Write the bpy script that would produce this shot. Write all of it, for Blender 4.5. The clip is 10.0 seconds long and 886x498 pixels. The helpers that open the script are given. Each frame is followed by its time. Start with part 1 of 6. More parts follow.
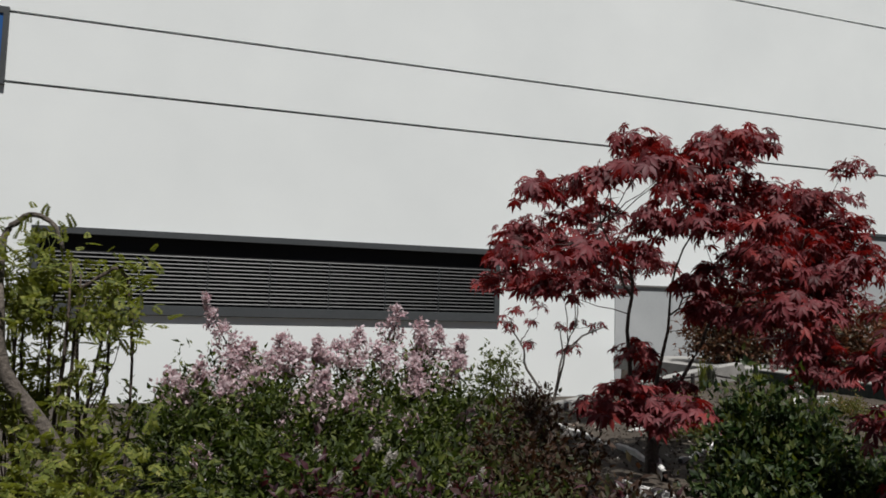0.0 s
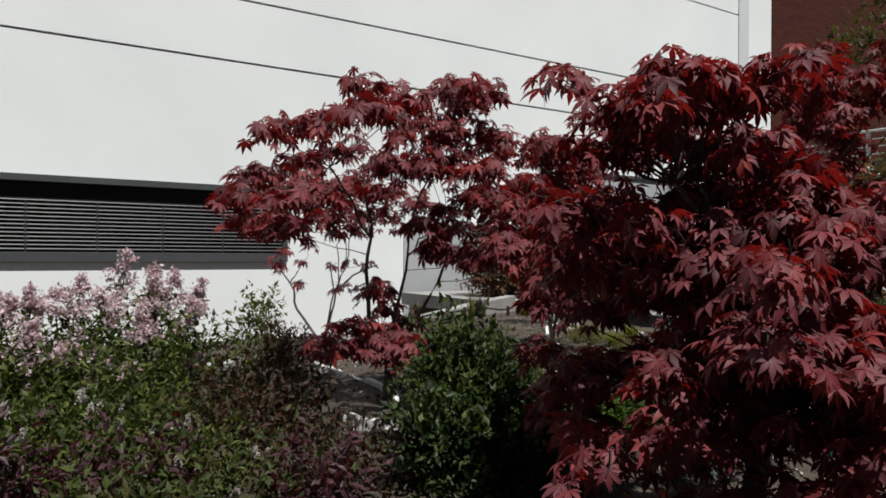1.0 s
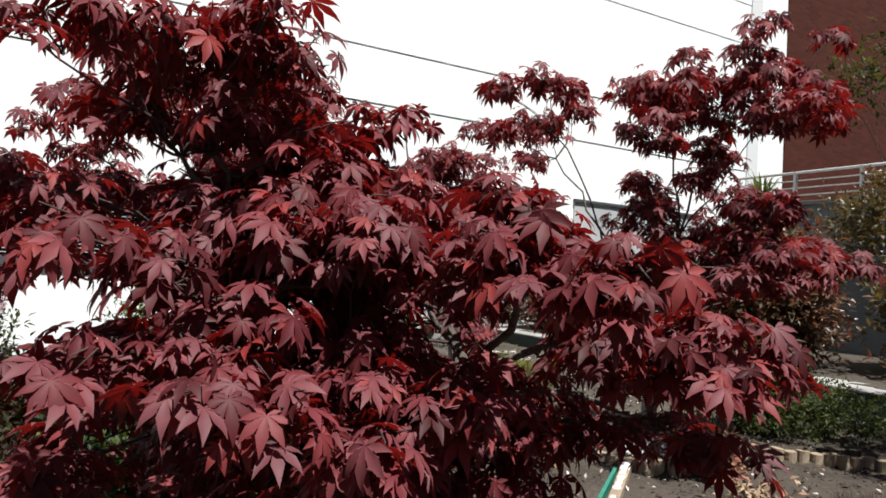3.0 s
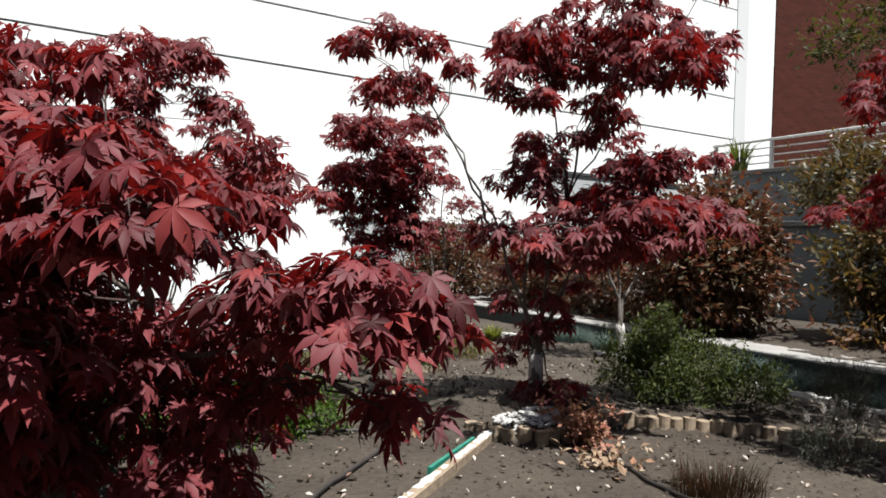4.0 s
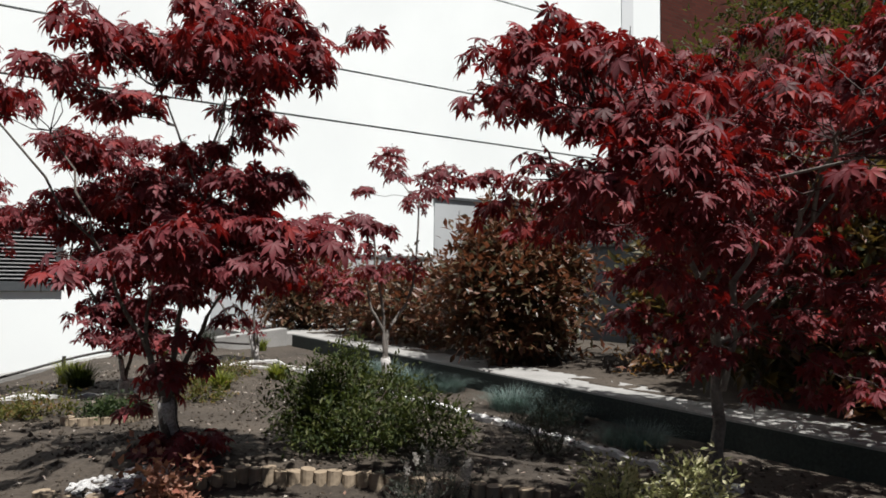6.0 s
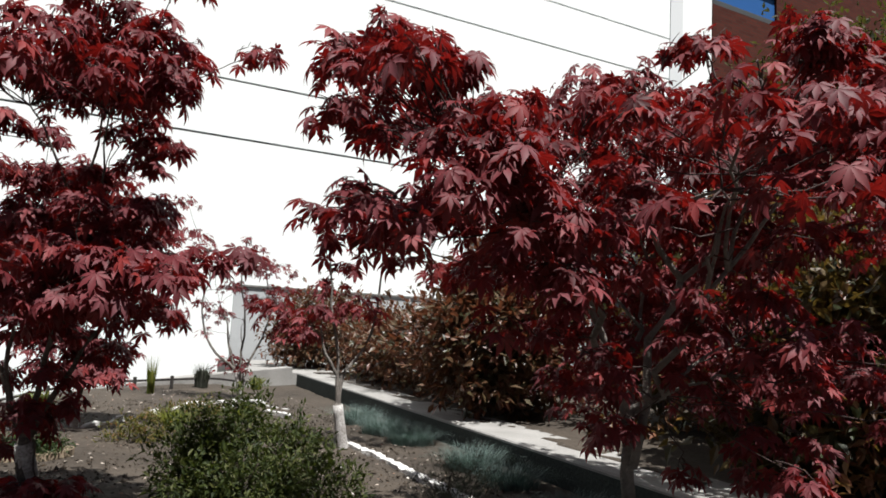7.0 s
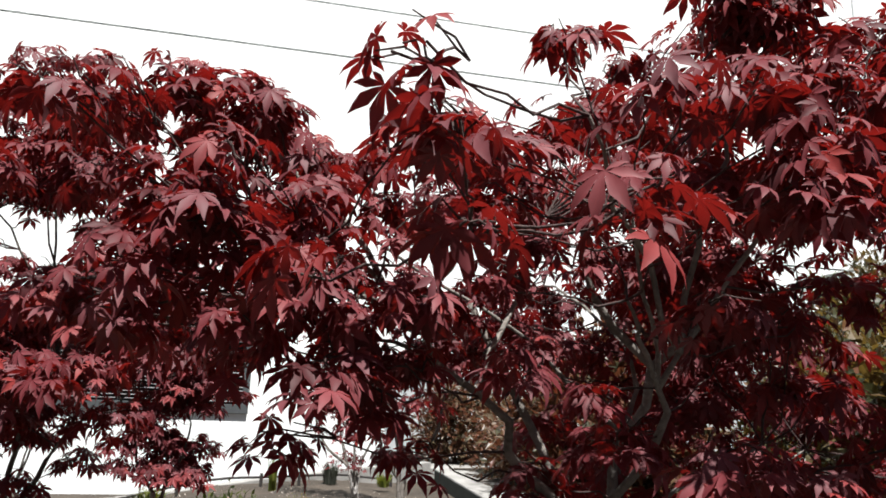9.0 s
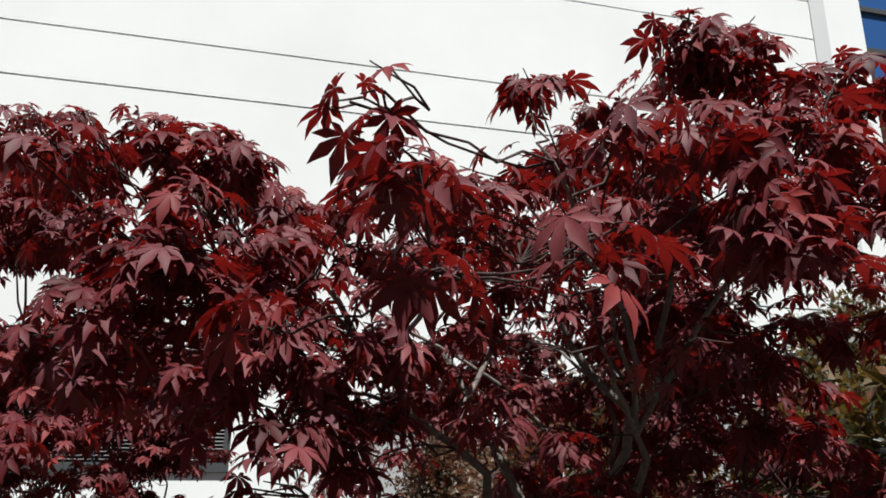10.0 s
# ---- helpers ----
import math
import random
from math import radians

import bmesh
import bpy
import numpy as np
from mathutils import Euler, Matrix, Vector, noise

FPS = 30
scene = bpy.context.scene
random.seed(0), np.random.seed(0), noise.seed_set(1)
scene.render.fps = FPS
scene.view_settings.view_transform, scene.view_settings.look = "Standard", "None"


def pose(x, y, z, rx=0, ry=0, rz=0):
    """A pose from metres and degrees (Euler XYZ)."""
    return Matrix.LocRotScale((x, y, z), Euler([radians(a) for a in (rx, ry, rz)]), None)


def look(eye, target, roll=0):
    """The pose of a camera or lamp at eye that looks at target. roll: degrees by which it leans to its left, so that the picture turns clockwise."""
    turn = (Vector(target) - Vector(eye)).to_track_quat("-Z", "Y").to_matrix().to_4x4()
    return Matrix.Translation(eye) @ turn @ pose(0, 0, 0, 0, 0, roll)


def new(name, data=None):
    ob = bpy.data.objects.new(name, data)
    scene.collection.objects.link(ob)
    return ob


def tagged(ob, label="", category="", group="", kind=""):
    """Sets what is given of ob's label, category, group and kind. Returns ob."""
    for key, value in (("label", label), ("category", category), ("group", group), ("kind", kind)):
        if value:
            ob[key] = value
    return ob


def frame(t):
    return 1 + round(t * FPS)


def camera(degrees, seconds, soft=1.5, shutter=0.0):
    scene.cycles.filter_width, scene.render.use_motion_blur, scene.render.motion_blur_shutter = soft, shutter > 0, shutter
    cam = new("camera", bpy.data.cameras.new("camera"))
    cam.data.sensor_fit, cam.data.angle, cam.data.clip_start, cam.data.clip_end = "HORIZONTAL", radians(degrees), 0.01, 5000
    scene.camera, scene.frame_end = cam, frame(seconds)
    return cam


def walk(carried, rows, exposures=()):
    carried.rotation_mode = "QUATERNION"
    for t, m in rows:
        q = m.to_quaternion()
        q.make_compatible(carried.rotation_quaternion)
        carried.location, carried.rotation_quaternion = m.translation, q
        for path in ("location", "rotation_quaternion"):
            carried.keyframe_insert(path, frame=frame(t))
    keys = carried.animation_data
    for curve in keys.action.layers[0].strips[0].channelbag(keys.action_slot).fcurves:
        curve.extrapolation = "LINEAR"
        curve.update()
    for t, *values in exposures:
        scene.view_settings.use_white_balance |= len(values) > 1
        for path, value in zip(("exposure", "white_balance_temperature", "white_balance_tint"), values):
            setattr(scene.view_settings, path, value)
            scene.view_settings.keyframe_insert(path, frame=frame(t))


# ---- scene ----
cam = camera(63.2, 10.0, soft=1.7)
# seconds, eye, target, roll
PATH = [
    (0, (0.062, -0.027, 0.711), (0.685, 1.866, 0.882), 1.4),
    (0.5, (0.198, -0.1, 0.722), (1.106, 1.68, 0.808), 0.0),
    (1, (0.346, -0.2, 0.734), (1.442, 1.473, 0.742), 0.5),
    (1.5, (0.496, -0.266, 0.731), (1.663, 1.358, 0.763), 0.9),
    (2, (0.773, -0.293, 0.737), (1.926, 1.341, 0.776), 1.4),
    (2.2, (0.878, -0.323, 0.748), (2.031, 1.31, 0.818), 0.3),
    (3.3, (1.519, -0.558, 0.685), (2.471, 1.199, 0.746), 3.3),
    (3.5, (1.622, -0.587, 0.696), (2.58, 1.168, 0.727), 2.3),
    (4, (1.906, -0.689, 0.679), (2.89, 1.053, 0.691), 2.2),
    (4.5, (2.211, -0.77, 0.691), (3.174, 0.983, 0.681), 0.2),
    (5, (2.545, -0.798, 0.703), (3.525, 0.945, 0.745), -0.4),
    (5.5, (2.847, -0.92, 0.7), (3.857, 0.803, 0.799), 1.4),
    (6, (3.174, -0.979, 0.702), (4.277, 0.686, 0.8), 0.5),
    (6.2, (3.341, -0.962, 0.706), (4.423, 0.712, 0.86), 1.2),
    (7.3, (3.974, -1.06, 0.733), (4.863, 0.719, 0.947), 1.5),
    (7.5, (4.068, -1.05, 0.728), (4.942, 0.734, 0.956), -0.7),
    (8, (4.353, -0.961, 0.75), (5.147, 0.854, 1.025), 0.2),
    (8.5, (4.592, -0.947, 0.784), (5.142, 0.939, 1.162), 3.4),
    (9, (4.698, -0.931, 0.807), (5.11, 0.981, 1.227), 2.1),
    (9.5, (4.713, -0.933, 0.818), (5.141, 0.933, 1.397), 1.4),
    (10, (4.72, -0.928, 0.809), (5.168, 0.942, 1.362), 0.5),
]
EXPOSURES = [(0.0, 0.14), (0.5, 0.1), (1.0, 0.32), (1.5, 0.45), (2.2, 0.76), (3.5, 1.02), (4.0, 1.04), (4.5, 1.0), (6.0, 0.76), (7.5, 1.04), (8.0, 1.18), (8.5, 1.28), (9.0, 1.25), (9.5, 0.92), (10.0, 0.68)]
walk(cam, [(t, look(eye, target, roll)) for t, eye, target, roll in PATH], EXPOSURES)

# ---- world and sun ----
SUN = Vector((0.02, -0.44, 1.0))
world = bpy.data.worlds.new("world")
scene.world = world
world.use_nodes = True
sky = world.node_tree.nodes.new("ShaderNodeTexSky")
sky.sky_type = "NISHITA"
sky.sun_disc = False
sky.sun_elevation = math.atan2(SUN.z, math.hypot(SUN.x, SUN.y))
sky.sun_rotation = math.atan2(SUN.x, SUN.y)
world.node_tree.links.new(sky.outputs[0], world.node_tree.nodes["Background"].inputs[0])
world.node_tree.nodes["Background"].inputs[1].default_value = 0.017
sun = new("sun", bpy.data.lights.new("sun", "SUN"))
sun.data.energy, sun.data.angle, sun.data.color = 5.0, radians(0.6), (1.0, 0.98, 0.95)
sun.matrix_world = look(SUN * 20, (0, 0, 0))


# ---- materials ----
def nodes_of(name):
    m = bpy.data.materials.new(name)
    m.use_nodes = True
    return m, m.node_tree.nodes, m.node_tree.links


def surface(name, dark, light, rough=0.8, scale=6.0, fine=60.0, bump=0.3, metal=0.0, spec=0.4, stains=0.35):
    """A plain surface: two colours mixed by a coarse and a fine noise, with relief."""
    m, n, l = nodes_of(name)
    b = n["Principled BSDF"]
    co = n.new("ShaderNodeTexCoord")
    big, small = n.new("ShaderNodeTexNoise"), n.new("ShaderNodeTexNoise")
    big.inputs["Scale"].default_value, small.inputs["Scale"].default_value = scale, fine
    big.inputs["Detail"].default_value, small.inputs["Detail"].default_value = 6, 4
    for t in (big, small):
        l.new(co.outputs["Object"], t.inputs["Vector"])
    add = n.new("ShaderNodeMix")
    add.inputs[0].default_value = 1 - stains
    l.new(big.outputs[0], add.inputs[2])
    l.new(small.outputs[0], add.inputs[3])
    ramp = n.new("ShaderNodeValToRGB")
    ramp.color_ramp.elements[0].position, ramp.color_ramp.elements[1].position = 0.32, 0.68
    ramp.color_ramp.elements[0].color, ramp.color_ramp.elements[1].color = (*dark, 1), (*light, 1)
    l.new(add.outputs[0], ramp.inputs[0])
    l.new(ramp.outputs[0], b.inputs["Base Color"])
    bm_ = n.new("ShaderNodeBump")
    bm_.inputs["Strength"].default_value, bm_.inputs["Distance"].default_value = bump, 0.01
    l.new(small.outputs[0], bm_.inputs["Height"])
    l.new(bm_.outputs[0], b.inputs["Normal"])
    b.inputs["Roughness"].default_value, b.inputs["Metallic"].default_value = rough, metal
    b.inputs["Specular IOR Level"].default_value = spec
    return m


def leafy(name, colours, glow, through_light=0.35, rough=0.6, spec=0.22, single=False):
    """Leaves: a colour for each leaf out of a few, light shining through, a soft gloss."""
    m, n, l = nodes_of(name)
    b, out = n["Principled BSDF"], n["Material Output"]
    if single:
        src = n.new("ShaderNodeObjectInfo").outputs["Random"]
    else:
        src = n.new("ShaderNodeNewGeometry").outputs["Random Per Island"]
    ramp = n.new("ShaderNodeValToRGB")
    r = ramp.color_ramp
    r.interpolation = "LINEAR"
    while len(r.elements) < len(colours):
        r.elements.new(0.5)
    for i, c in enumerate(colours):
        r.elements[i].position, r.elements[i].color = i / max(1, len(colours) - 1), (*c, 1)
    l.new(src, ramp.inputs[0])
    tex, co = n.new("ShaderNodeTexNoise"), n.new("ShaderNodeTexCoord")
    tex.inputs["Scale"].default_value = 45
    l.new(co.outputs["Object"], tex.inputs["Vector"])
    mix = n.new("ShaderNodeMix")
    mix.data_type, mix.blend_type = "RGBA", "MULTIPLY"
    mix.inputs[0].default_value = 0.5
    l.new(ramp.outputs[0], mix.inputs[6])
    l.new(tex.outputs[0], mix.inputs[7])
    l.new(mix.outputs[2], b.inputs["Base Color"])
    b.inputs["Roughness"].default_value, b.inputs["Specular IOR Level"].default_value = rough, spec
    tr, ms = n.new("ShaderNodeBsdfTranslucent"), n.new("ShaderNodeMixShader")
    tr.inputs[0].default_value = (*glow, 1)
    ms.inputs[0].default_value = through_light
    l.new(b.outputs[0], ms.inputs[1])
    l.new(tr.outputs[0], ms.inputs[2])
    l.new(ms.outputs[0], out.inputs[0])
    return m


RED_TONES = [(0.045, 0.006, 0.008), (0.09, 0.012, 0.016), (0.13, 0.021, 0.026), (0.165, 0.032, 0.039), (0.135, 0.045, 0.053), (0.20, 0.044, 0.05), (0.24, 0.029, 0.026)]
maple_leaf = leafy("maple_leaf", RED_TONES, (0.44, 0.018, 0.013), 0.17, 0.6, 0.24)
maple_leaf_single = leafy("maple_leaf_single", RED_TONES, (0.44, 0.018, 0.013), 0.17, 0.6, 0.24, True)
pale_bark = surface("pale_bark", (0.057, 0.0486, 0.0426), (0.228, 0.2052, 0.1824), 0.9, 6, 90, 0.8, stains=0.7)
twig_bark = surface("twig_bark", (0.022, 0.012, 0.011), (0.06, 0.034, 0.03), 0.8, 9, 90, 0.5)
bark = surface("bark", (0.0418, 0.0342, 0.0289), (0.1444, 0.1216, 0.1026), 0.9, 9, 90, 0.8)
dark_bark = surface("dark_bark", (0.035, 0.025, 0.02), (0.10, 0.075, 0.06), 0.9, 9, 90, 0.8)
limewash = surface("limewash", (0.152, 0.1368, 0.1216), (0.5472, 0.532, 0.5168), 0.9, 14, 120, 0.6)
soil = surface("soil", (0.0213, 0.016, 0.0114), (0.0654, 0.0517, 0.0388), 0.95, 2.2, 42, 1.0, stains=0.55)
white_render = surface("white_render", (0.735, 0.765, 0.765), (0.81, 0.84, 0.835), 0.85, 0.5, 70, 0.15, stains=0.8)
grey_render = surface("grey_render", (0.304, 0.3192, 0.3268), (0.418, 0.4332, 0.4408), 0.85, 0.8, 60, 0.2, stains=0.8)
pale_pilaster = surface("pale_pilaster", (0.55, 0.57, 0.58), (0.63, 0.65, 0.66), 0.7, 0.7, 50, 0.1)
groove_dark = surface("groove_dark", (0.03, 0.03, 0.03), (0.07, 0.07, 0.065), 0.9, 3, 40, 0.2)
straw_leaf = leafy("straw_leaf", [(0.2584, 0.1672, 0.1064), (0.38, 0.2736, 0.1824), (0.4712, 0.38, 0.2736), (0.342, 0.1824, 0.114)], (0.4, 0.25, 0.12), 0.15, 0.85, 0.15)
steel_grey = surface("steel_grey", (0.042, 0.047, 0.050), (0.065, 0.07, 0.074), 0.55, 3, 50, 0.1)
slat_grey = surface("slat_grey", (0.014, 0.015, 0.017), (0.026, 0.028, 0.031), 0.5, 3, 50, 0.1)
recess_shade = surface("recess_shade", (0.008, 0.008, 0.009), (0.014, 0.014, 0.015), 0.9, 4, 50, 0.1)
concrete = surface("concrete", (0.1765, 0.1732, 0.1634), (0.3007, 0.2941, 0.281), 0.9, 3.0, 70, 0.5, stains=0.6)
concrete_dark = surface("concrete_dark", (0.0988, 0.0988, 0.095), (0.1824, 0.1786, 0.171), 0.9, 3.0, 60, 0.5, stains=0.6)
# near-black green for the kerb's garden side, its shade put into the colour
dark_shade = surface("dark_shade", (0.014, 0.020, 0.018), (0.035, 0.045, 0.040), 0.9, 5, 60, 0.5)
blue_grey = surface("blue_grey", (0.0836, 0.0988, 0.1102), (0.1292, 0.1444, 0.1558), 0.8, 1.5, 50, 0.3)
log_wood = surface("log_wood", (0.1672, 0.1254, 0.0836), (0.3192, 0.2546, 0.1824), 0.85, 12, 45, 0.4, stains=0.6)
white_strip = surface("white_strip", (0.418, 0.4104, 0.3952), (0.646, 0.6384, 0.6232), 0.85, 12, 60, 0.9)
green_edge = surface("green_edge", (0.01, 0.12, 0.085), (0.02, 0.2, 0.14), 0.5, 5, 40, 0.1)
pebble = surface("pebble", (0.2584, 0.2546, 0.2508), (0.5776, 0.57, 0.5624), 0.8, 30, 150, 0.4)
pipe_black = surface("pipe_black", (0.015, 0.013, 0.012), (0.035, 0.03, 0.028), 0.6, 9, 60, 0.2)
rail_metal = surface("rail_metal", (0.45, 0.45, 0.45), (0.62, 0.62, 0.61), 0.5, 5, 60, 0.1)
dry_leaf = leafy("dry_leaf", [(0.22, 0.09, 0.06), (0.34, 0.16, 0.11), (0.42, 0.23, 0.165), (0.28, 0.1, 0.07)], (0.4, 0.2, 0.1), 0.2, 0.8, 0.2)
green_leaf = leafy("green_leaf", [(0.0228, 0.0365, 0.0076), (0.0494, 0.0684, 0.0137), (0.0836, 0.1026, 0.0228), (0.1216, 0.1254, 0.038)], (0.17, 0.21, 0.02), 0.25, 0.6, 0.25)
deep_leaf = leafy("deep_leaf", [(0.014, 0.023, 0.005), (0.032, 0.048, 0.008), (0.06, 0.08, 0.013), (0.11, 0.125, 0.024)], (0.09, 0.14, 0.015), 0.2, 0.55, 0.22)
lawn_leaf = leafy("lawn_leaf", [(0.018, 0.04, 0.006), (0.04, 0.08, 0.011), (0.07, 0.12, 0.018), (0.11, 0.15, 0.03)], (0.12, 0.22, 0.015), 0.25, 0.6, 0.22)
bush_leaf = leafy("bush_leaf", [(0.014, 0.023, 0.006), (0.03, 0.045, 0.010), (0.055, 0.07, 0.016), (0.09, 0.095, 0.03)], (0.09, 0.12, 0.015), 0.22, 0.6, 0.22)
lime_leaf = leafy("lime_leaf", [(0.0572, 0.078, 0.0156), (0.104, 0.13, 0.0229), (0.1664, 0.1872, 0.0364), (0.2496, 0.2444, 0.0624)], (0.26, 0.29, 0.03), 0.3)
brown_leaf = leafy("brown_leaf", [(0.0228, 0.0152, 0.0091), (0.0418, 0.0228, 0.0152), (0.0646, 0.0304, 0.0213), (0.038, 0.0418, 0.0152), (0.0266, 0.0342, 0.0114)], (0.12, 0.05, 0.02), 0.18)
hedge_leaf = leafy("hedge_leaf", [(0.012, 0.02, 0.007), (0.03, 0.038, 0.014), (0.062, 0.064, 0.028), (0.12, 0.085, 0.036), (0.15, 0.06, 0.032)], (0.24, 0.15, 0.03), 0.22, 0.4, 0.4)
hedge_red = leafy("hedge_red", [(0.016, 0.022, 0.008), (0.045, 0.045, 0.018), (0.095, 0.055, 0.03), (0.085, 0.07, 0.033), (0.16, 0.075, 0.045), (0.11, 0.042, 0.03)], (0.28, 0.09, 0.04), 0.22, 0.42, 0.4)
warm_leaf = leafy("warm_leaf", [(0.05, 0.04, 0.018), (0.13, 0.07, 0.036), (0.19, 0.10, 0.055), (0.2, 0.062, 0.042)], (0.45, 0.25, 0.06), 0.25, 0.45, 0.35)
cream_leaf = leafy("cream_leaf", [(0.1224, 0.1428, 0.051), (0.3264, 0.3264, 0.1428), (0.51, 0.4794, 0.2754), (0.5916, 0.561, 0.3672)], (0.5, 0.5, 0.2), 0.25)
tree_leaf = leafy("tree_leaf", [(0.0137, 0.0173, 0.0037), (0.0274, 0.0301, 0.0064), (0.041, 0.041, 0.0091), (0.0547, 0.041, 0.0137)], (0.12, 0.12, 0.02), 0.25)
silver_leaf = leafy("silver_leaf", [(0.0532, 0.0684, 0.0532), (0.0988, 0.1216, 0.1026), (0.1596, 0.1748, 0.1596)], (0.2, 0.22, 0.18), 0.15, 0.8, 0.15)
shade_leaf = leafy("shade_leaf", [(0.0204, 0.0306, 0.0082), (0.0408, 0.0578, 0.0136), (0.068, 0.0884, 0.0204), (0.0476, 0.0306, 0.017), (0.0884, 0.102, 0.0306)], (0.14, 0.18, 0.03), 0.2)
evergreen_leaf = leafy("evergreen_leaf", [(0.0076, 0.0162, 0.0043), (0.0173, 0.0346, 0.0076), (0.0346, 0.0562, 0.0119), (0.0594, 0.081, 0.0194)], (0.04, 0.09, 0.02), 0.14, 0.55, 0.25)
plum_leaf = leafy("plum_leaf", [(0.02, 0.008, 0.012), (0.045, 0.014, 0.022), (0.07, 0.022, 0.03), (0.05, 0.03, 0.025)], (0.16, 0.02, 0.03), 0.18, 0.55, 0.3)
grey_leaf = leafy("grey_leaf", [(0.0228, 0.0274, 0.0205), (0.0532, 0.057, 0.0456), (0.0988, 0.0988, 0.0836)], (0.12, 0.14, 0.08), 0.2)
fescue_leaf = leafy("fescue_leaf", [(0.0608, 0.0912, 0.0836), (0.114, 0.1596, 0.1444), (0.19, 0.2432, 0.228)], (0.15, 0.25, 0.2), 0.2, 0.6)
olive_leaf = leafy("olive_leaf", [(0.0342, 0.0399, 0.0092), (0.0741, 0.0798, 0.0171), (0.114, 0.1083, 0.0285), (0.171, 0.0798, 0.0285), (0.0684, 0.0855, 0.0171)], (0.2, 0.22, 0.05), 0.25)
pink_bloom = leafy("pink_bloom", [(0.42, 0.29, 0.32), (0.62, 0.49, 0.53), (0.8, 0.70, 0.73), (0.48, 0.28, 0.33)], (0.7, 0.5, 0.5), 0.35, 0.8, 0.2)
white_bloom = leafy("white_bloom", [(0.38, 0.34, 0.31), (0.6, 0.56, 0.53)], (0.7, 0.68, 0.6), 0.3, 0.8, 0.2)
debris = leafy("debris", [(0.35, 0.30, 0.25), (0.55, 0.5, 0.44), (0.25, 0.15, 0.11), (0.7, 0.67, 0.62)], (0.3, 0.2, 0.1), 0.1, 0.9, 0.2)

glass, gn, gl = nodes_of("blue_glass")
gn["Principled BSDF"].inputs["Base Color"].default_value = (0.03, 0.10, 0.28, 1)
gn["Principled BSDF"].inputs["Roughness"].default_value = 0.12
gn["Principled BSDF"].inputs["Specular IOR Level"].default_value = 0.6
pane_noise = gn.new("ShaderNodeTexNoise")
pane_noise.inputs["Scale"].default_value = 1.2
pane_bump = gn.new("ShaderNodeBump")
pane_bump.inputs["Strength"].default_value = 0.04
gl.new(pane_noise.outputs[0], pane_bump.inputs["Height"])
gl.new(pane_bump.outputs[0], gn["Principled BSDF"].inputs["Normal"])


# ---- building helpers ----
def thing(name, label, category, group="", loc=(0, 0, 0), kind=""):
    ob = new(name)
    ob.location = loc
    ob.empty_display_size = 0.1
    return tagged(ob, label, category, group, kind)


def mesh_of(name, verts, faces, material, smooth=False):
    me = bpy.data.meshes.new(name)
    me.from_pydata([tuple(map(float, v)) for v in verts], [], [tuple(map(int, f)) for f in faces])
    me.materials.append(material)
    if smooth:
        me.polygons.foreach_set("use_smooth", [True] * len(me.polygons))
    return me


def child(name, me, parent, label="", kind=""):
    ob = new(name, me)
    ob.parent = parent
    return tagged(ob, label, kind=kind)


def part(name, bm, material, parent, label="", smooth=False):
    me = bpy.data.meshes.new(name)
    bm.to_mesh(me)
    bm.free()
    me.materials.append(material)
    if smooth:
        me.polygons.foreach_set("use_smooth", [True] * len(me.polygons))
    return child(name, me, parent, label)


def box(bm, lo, hi, bevel=0.0):
    lo, hi = Vector(lo), Vector(hi)
    made = bmesh.ops.create_cube(bm, size=1.0, matrix=Matrix.LocRotScale((lo + hi) / 2, None, hi - lo))
    if bevel:
        edges = list({e for v in made["verts"] for e in v.link_edges})
        bmesh.ops.bevel(bm, geom=edges, offset=bevel, segments=2, affect="EDGES", profile=0.6)
    return bm


def boxed(lo, hi, bevel=0.0):
    return box(bmesh.new(), lo, hi, bevel)


def tube(points, radii, sides=7):
    """Vertices and faces of a tapered tube along points."""
    pts = [Vector(p) for p in points]
    verts, faces = [], []
    ref = Vector((0.31, 0.17, 0.93))
    for i, p in enumerate(pts):
        d = (pts[min(i + 1, len(pts) - 1)] - pts[max(i - 1, 0)]).normalized()
        a = d.cross(ref if abs(d.dot(ref)) < 0.95 else Vector((1, 0, 0))).normalized()
        b = d.cross(a)
        for k in range(sides):
            t = 2 * math.pi * k / sides
            verts.append(p + (a * math.cos(t) + b * math.sin(t)) * radii[i])
    for i in range(len(pts) - 1):
        for k in range(sides):
            j = (k + 1) % sides
            faces.append((i * sides + k, i * sides + j, (i + 1) * sides + j, (i + 1) * sides + k))
    verts.append(pts[-1])
    last = (len(pts) - 1) * sides
    faces += [(last + k, last + (k + 1) % sides, len(verts) - 1) for k in range(sides)]
    return verts, faces


def joined(pieces):
    verts, faces = [], []
    for v, f in pieces:
        n = len(verts)
        verts += v
        faces += [tuple(i + n for i in q) for q in f]
    return verts, faces


def curve_between(a, b, sag, rng, n=7, wobble=0.03):
    """A bent line from a to b that first rises, then leans out."""
    a, b = Vector(a), Vector(b)
    mid = a.lerp(b, 0.5) + Vector((0, 0, sag))
    pts = []
    for i in range(n):
        t = i / (n - 1)
        p = a * (1 - t) ** 2 + mid * 2 * t * (1 - t) + b * t * t
        if 0 < i < n - 1:
            p += Vector((rng.uniform(-1, 1), rng.uniform(-1, 1), rng.uniform(-1, 1))) * wobble
        pts.append(p)
    return pts


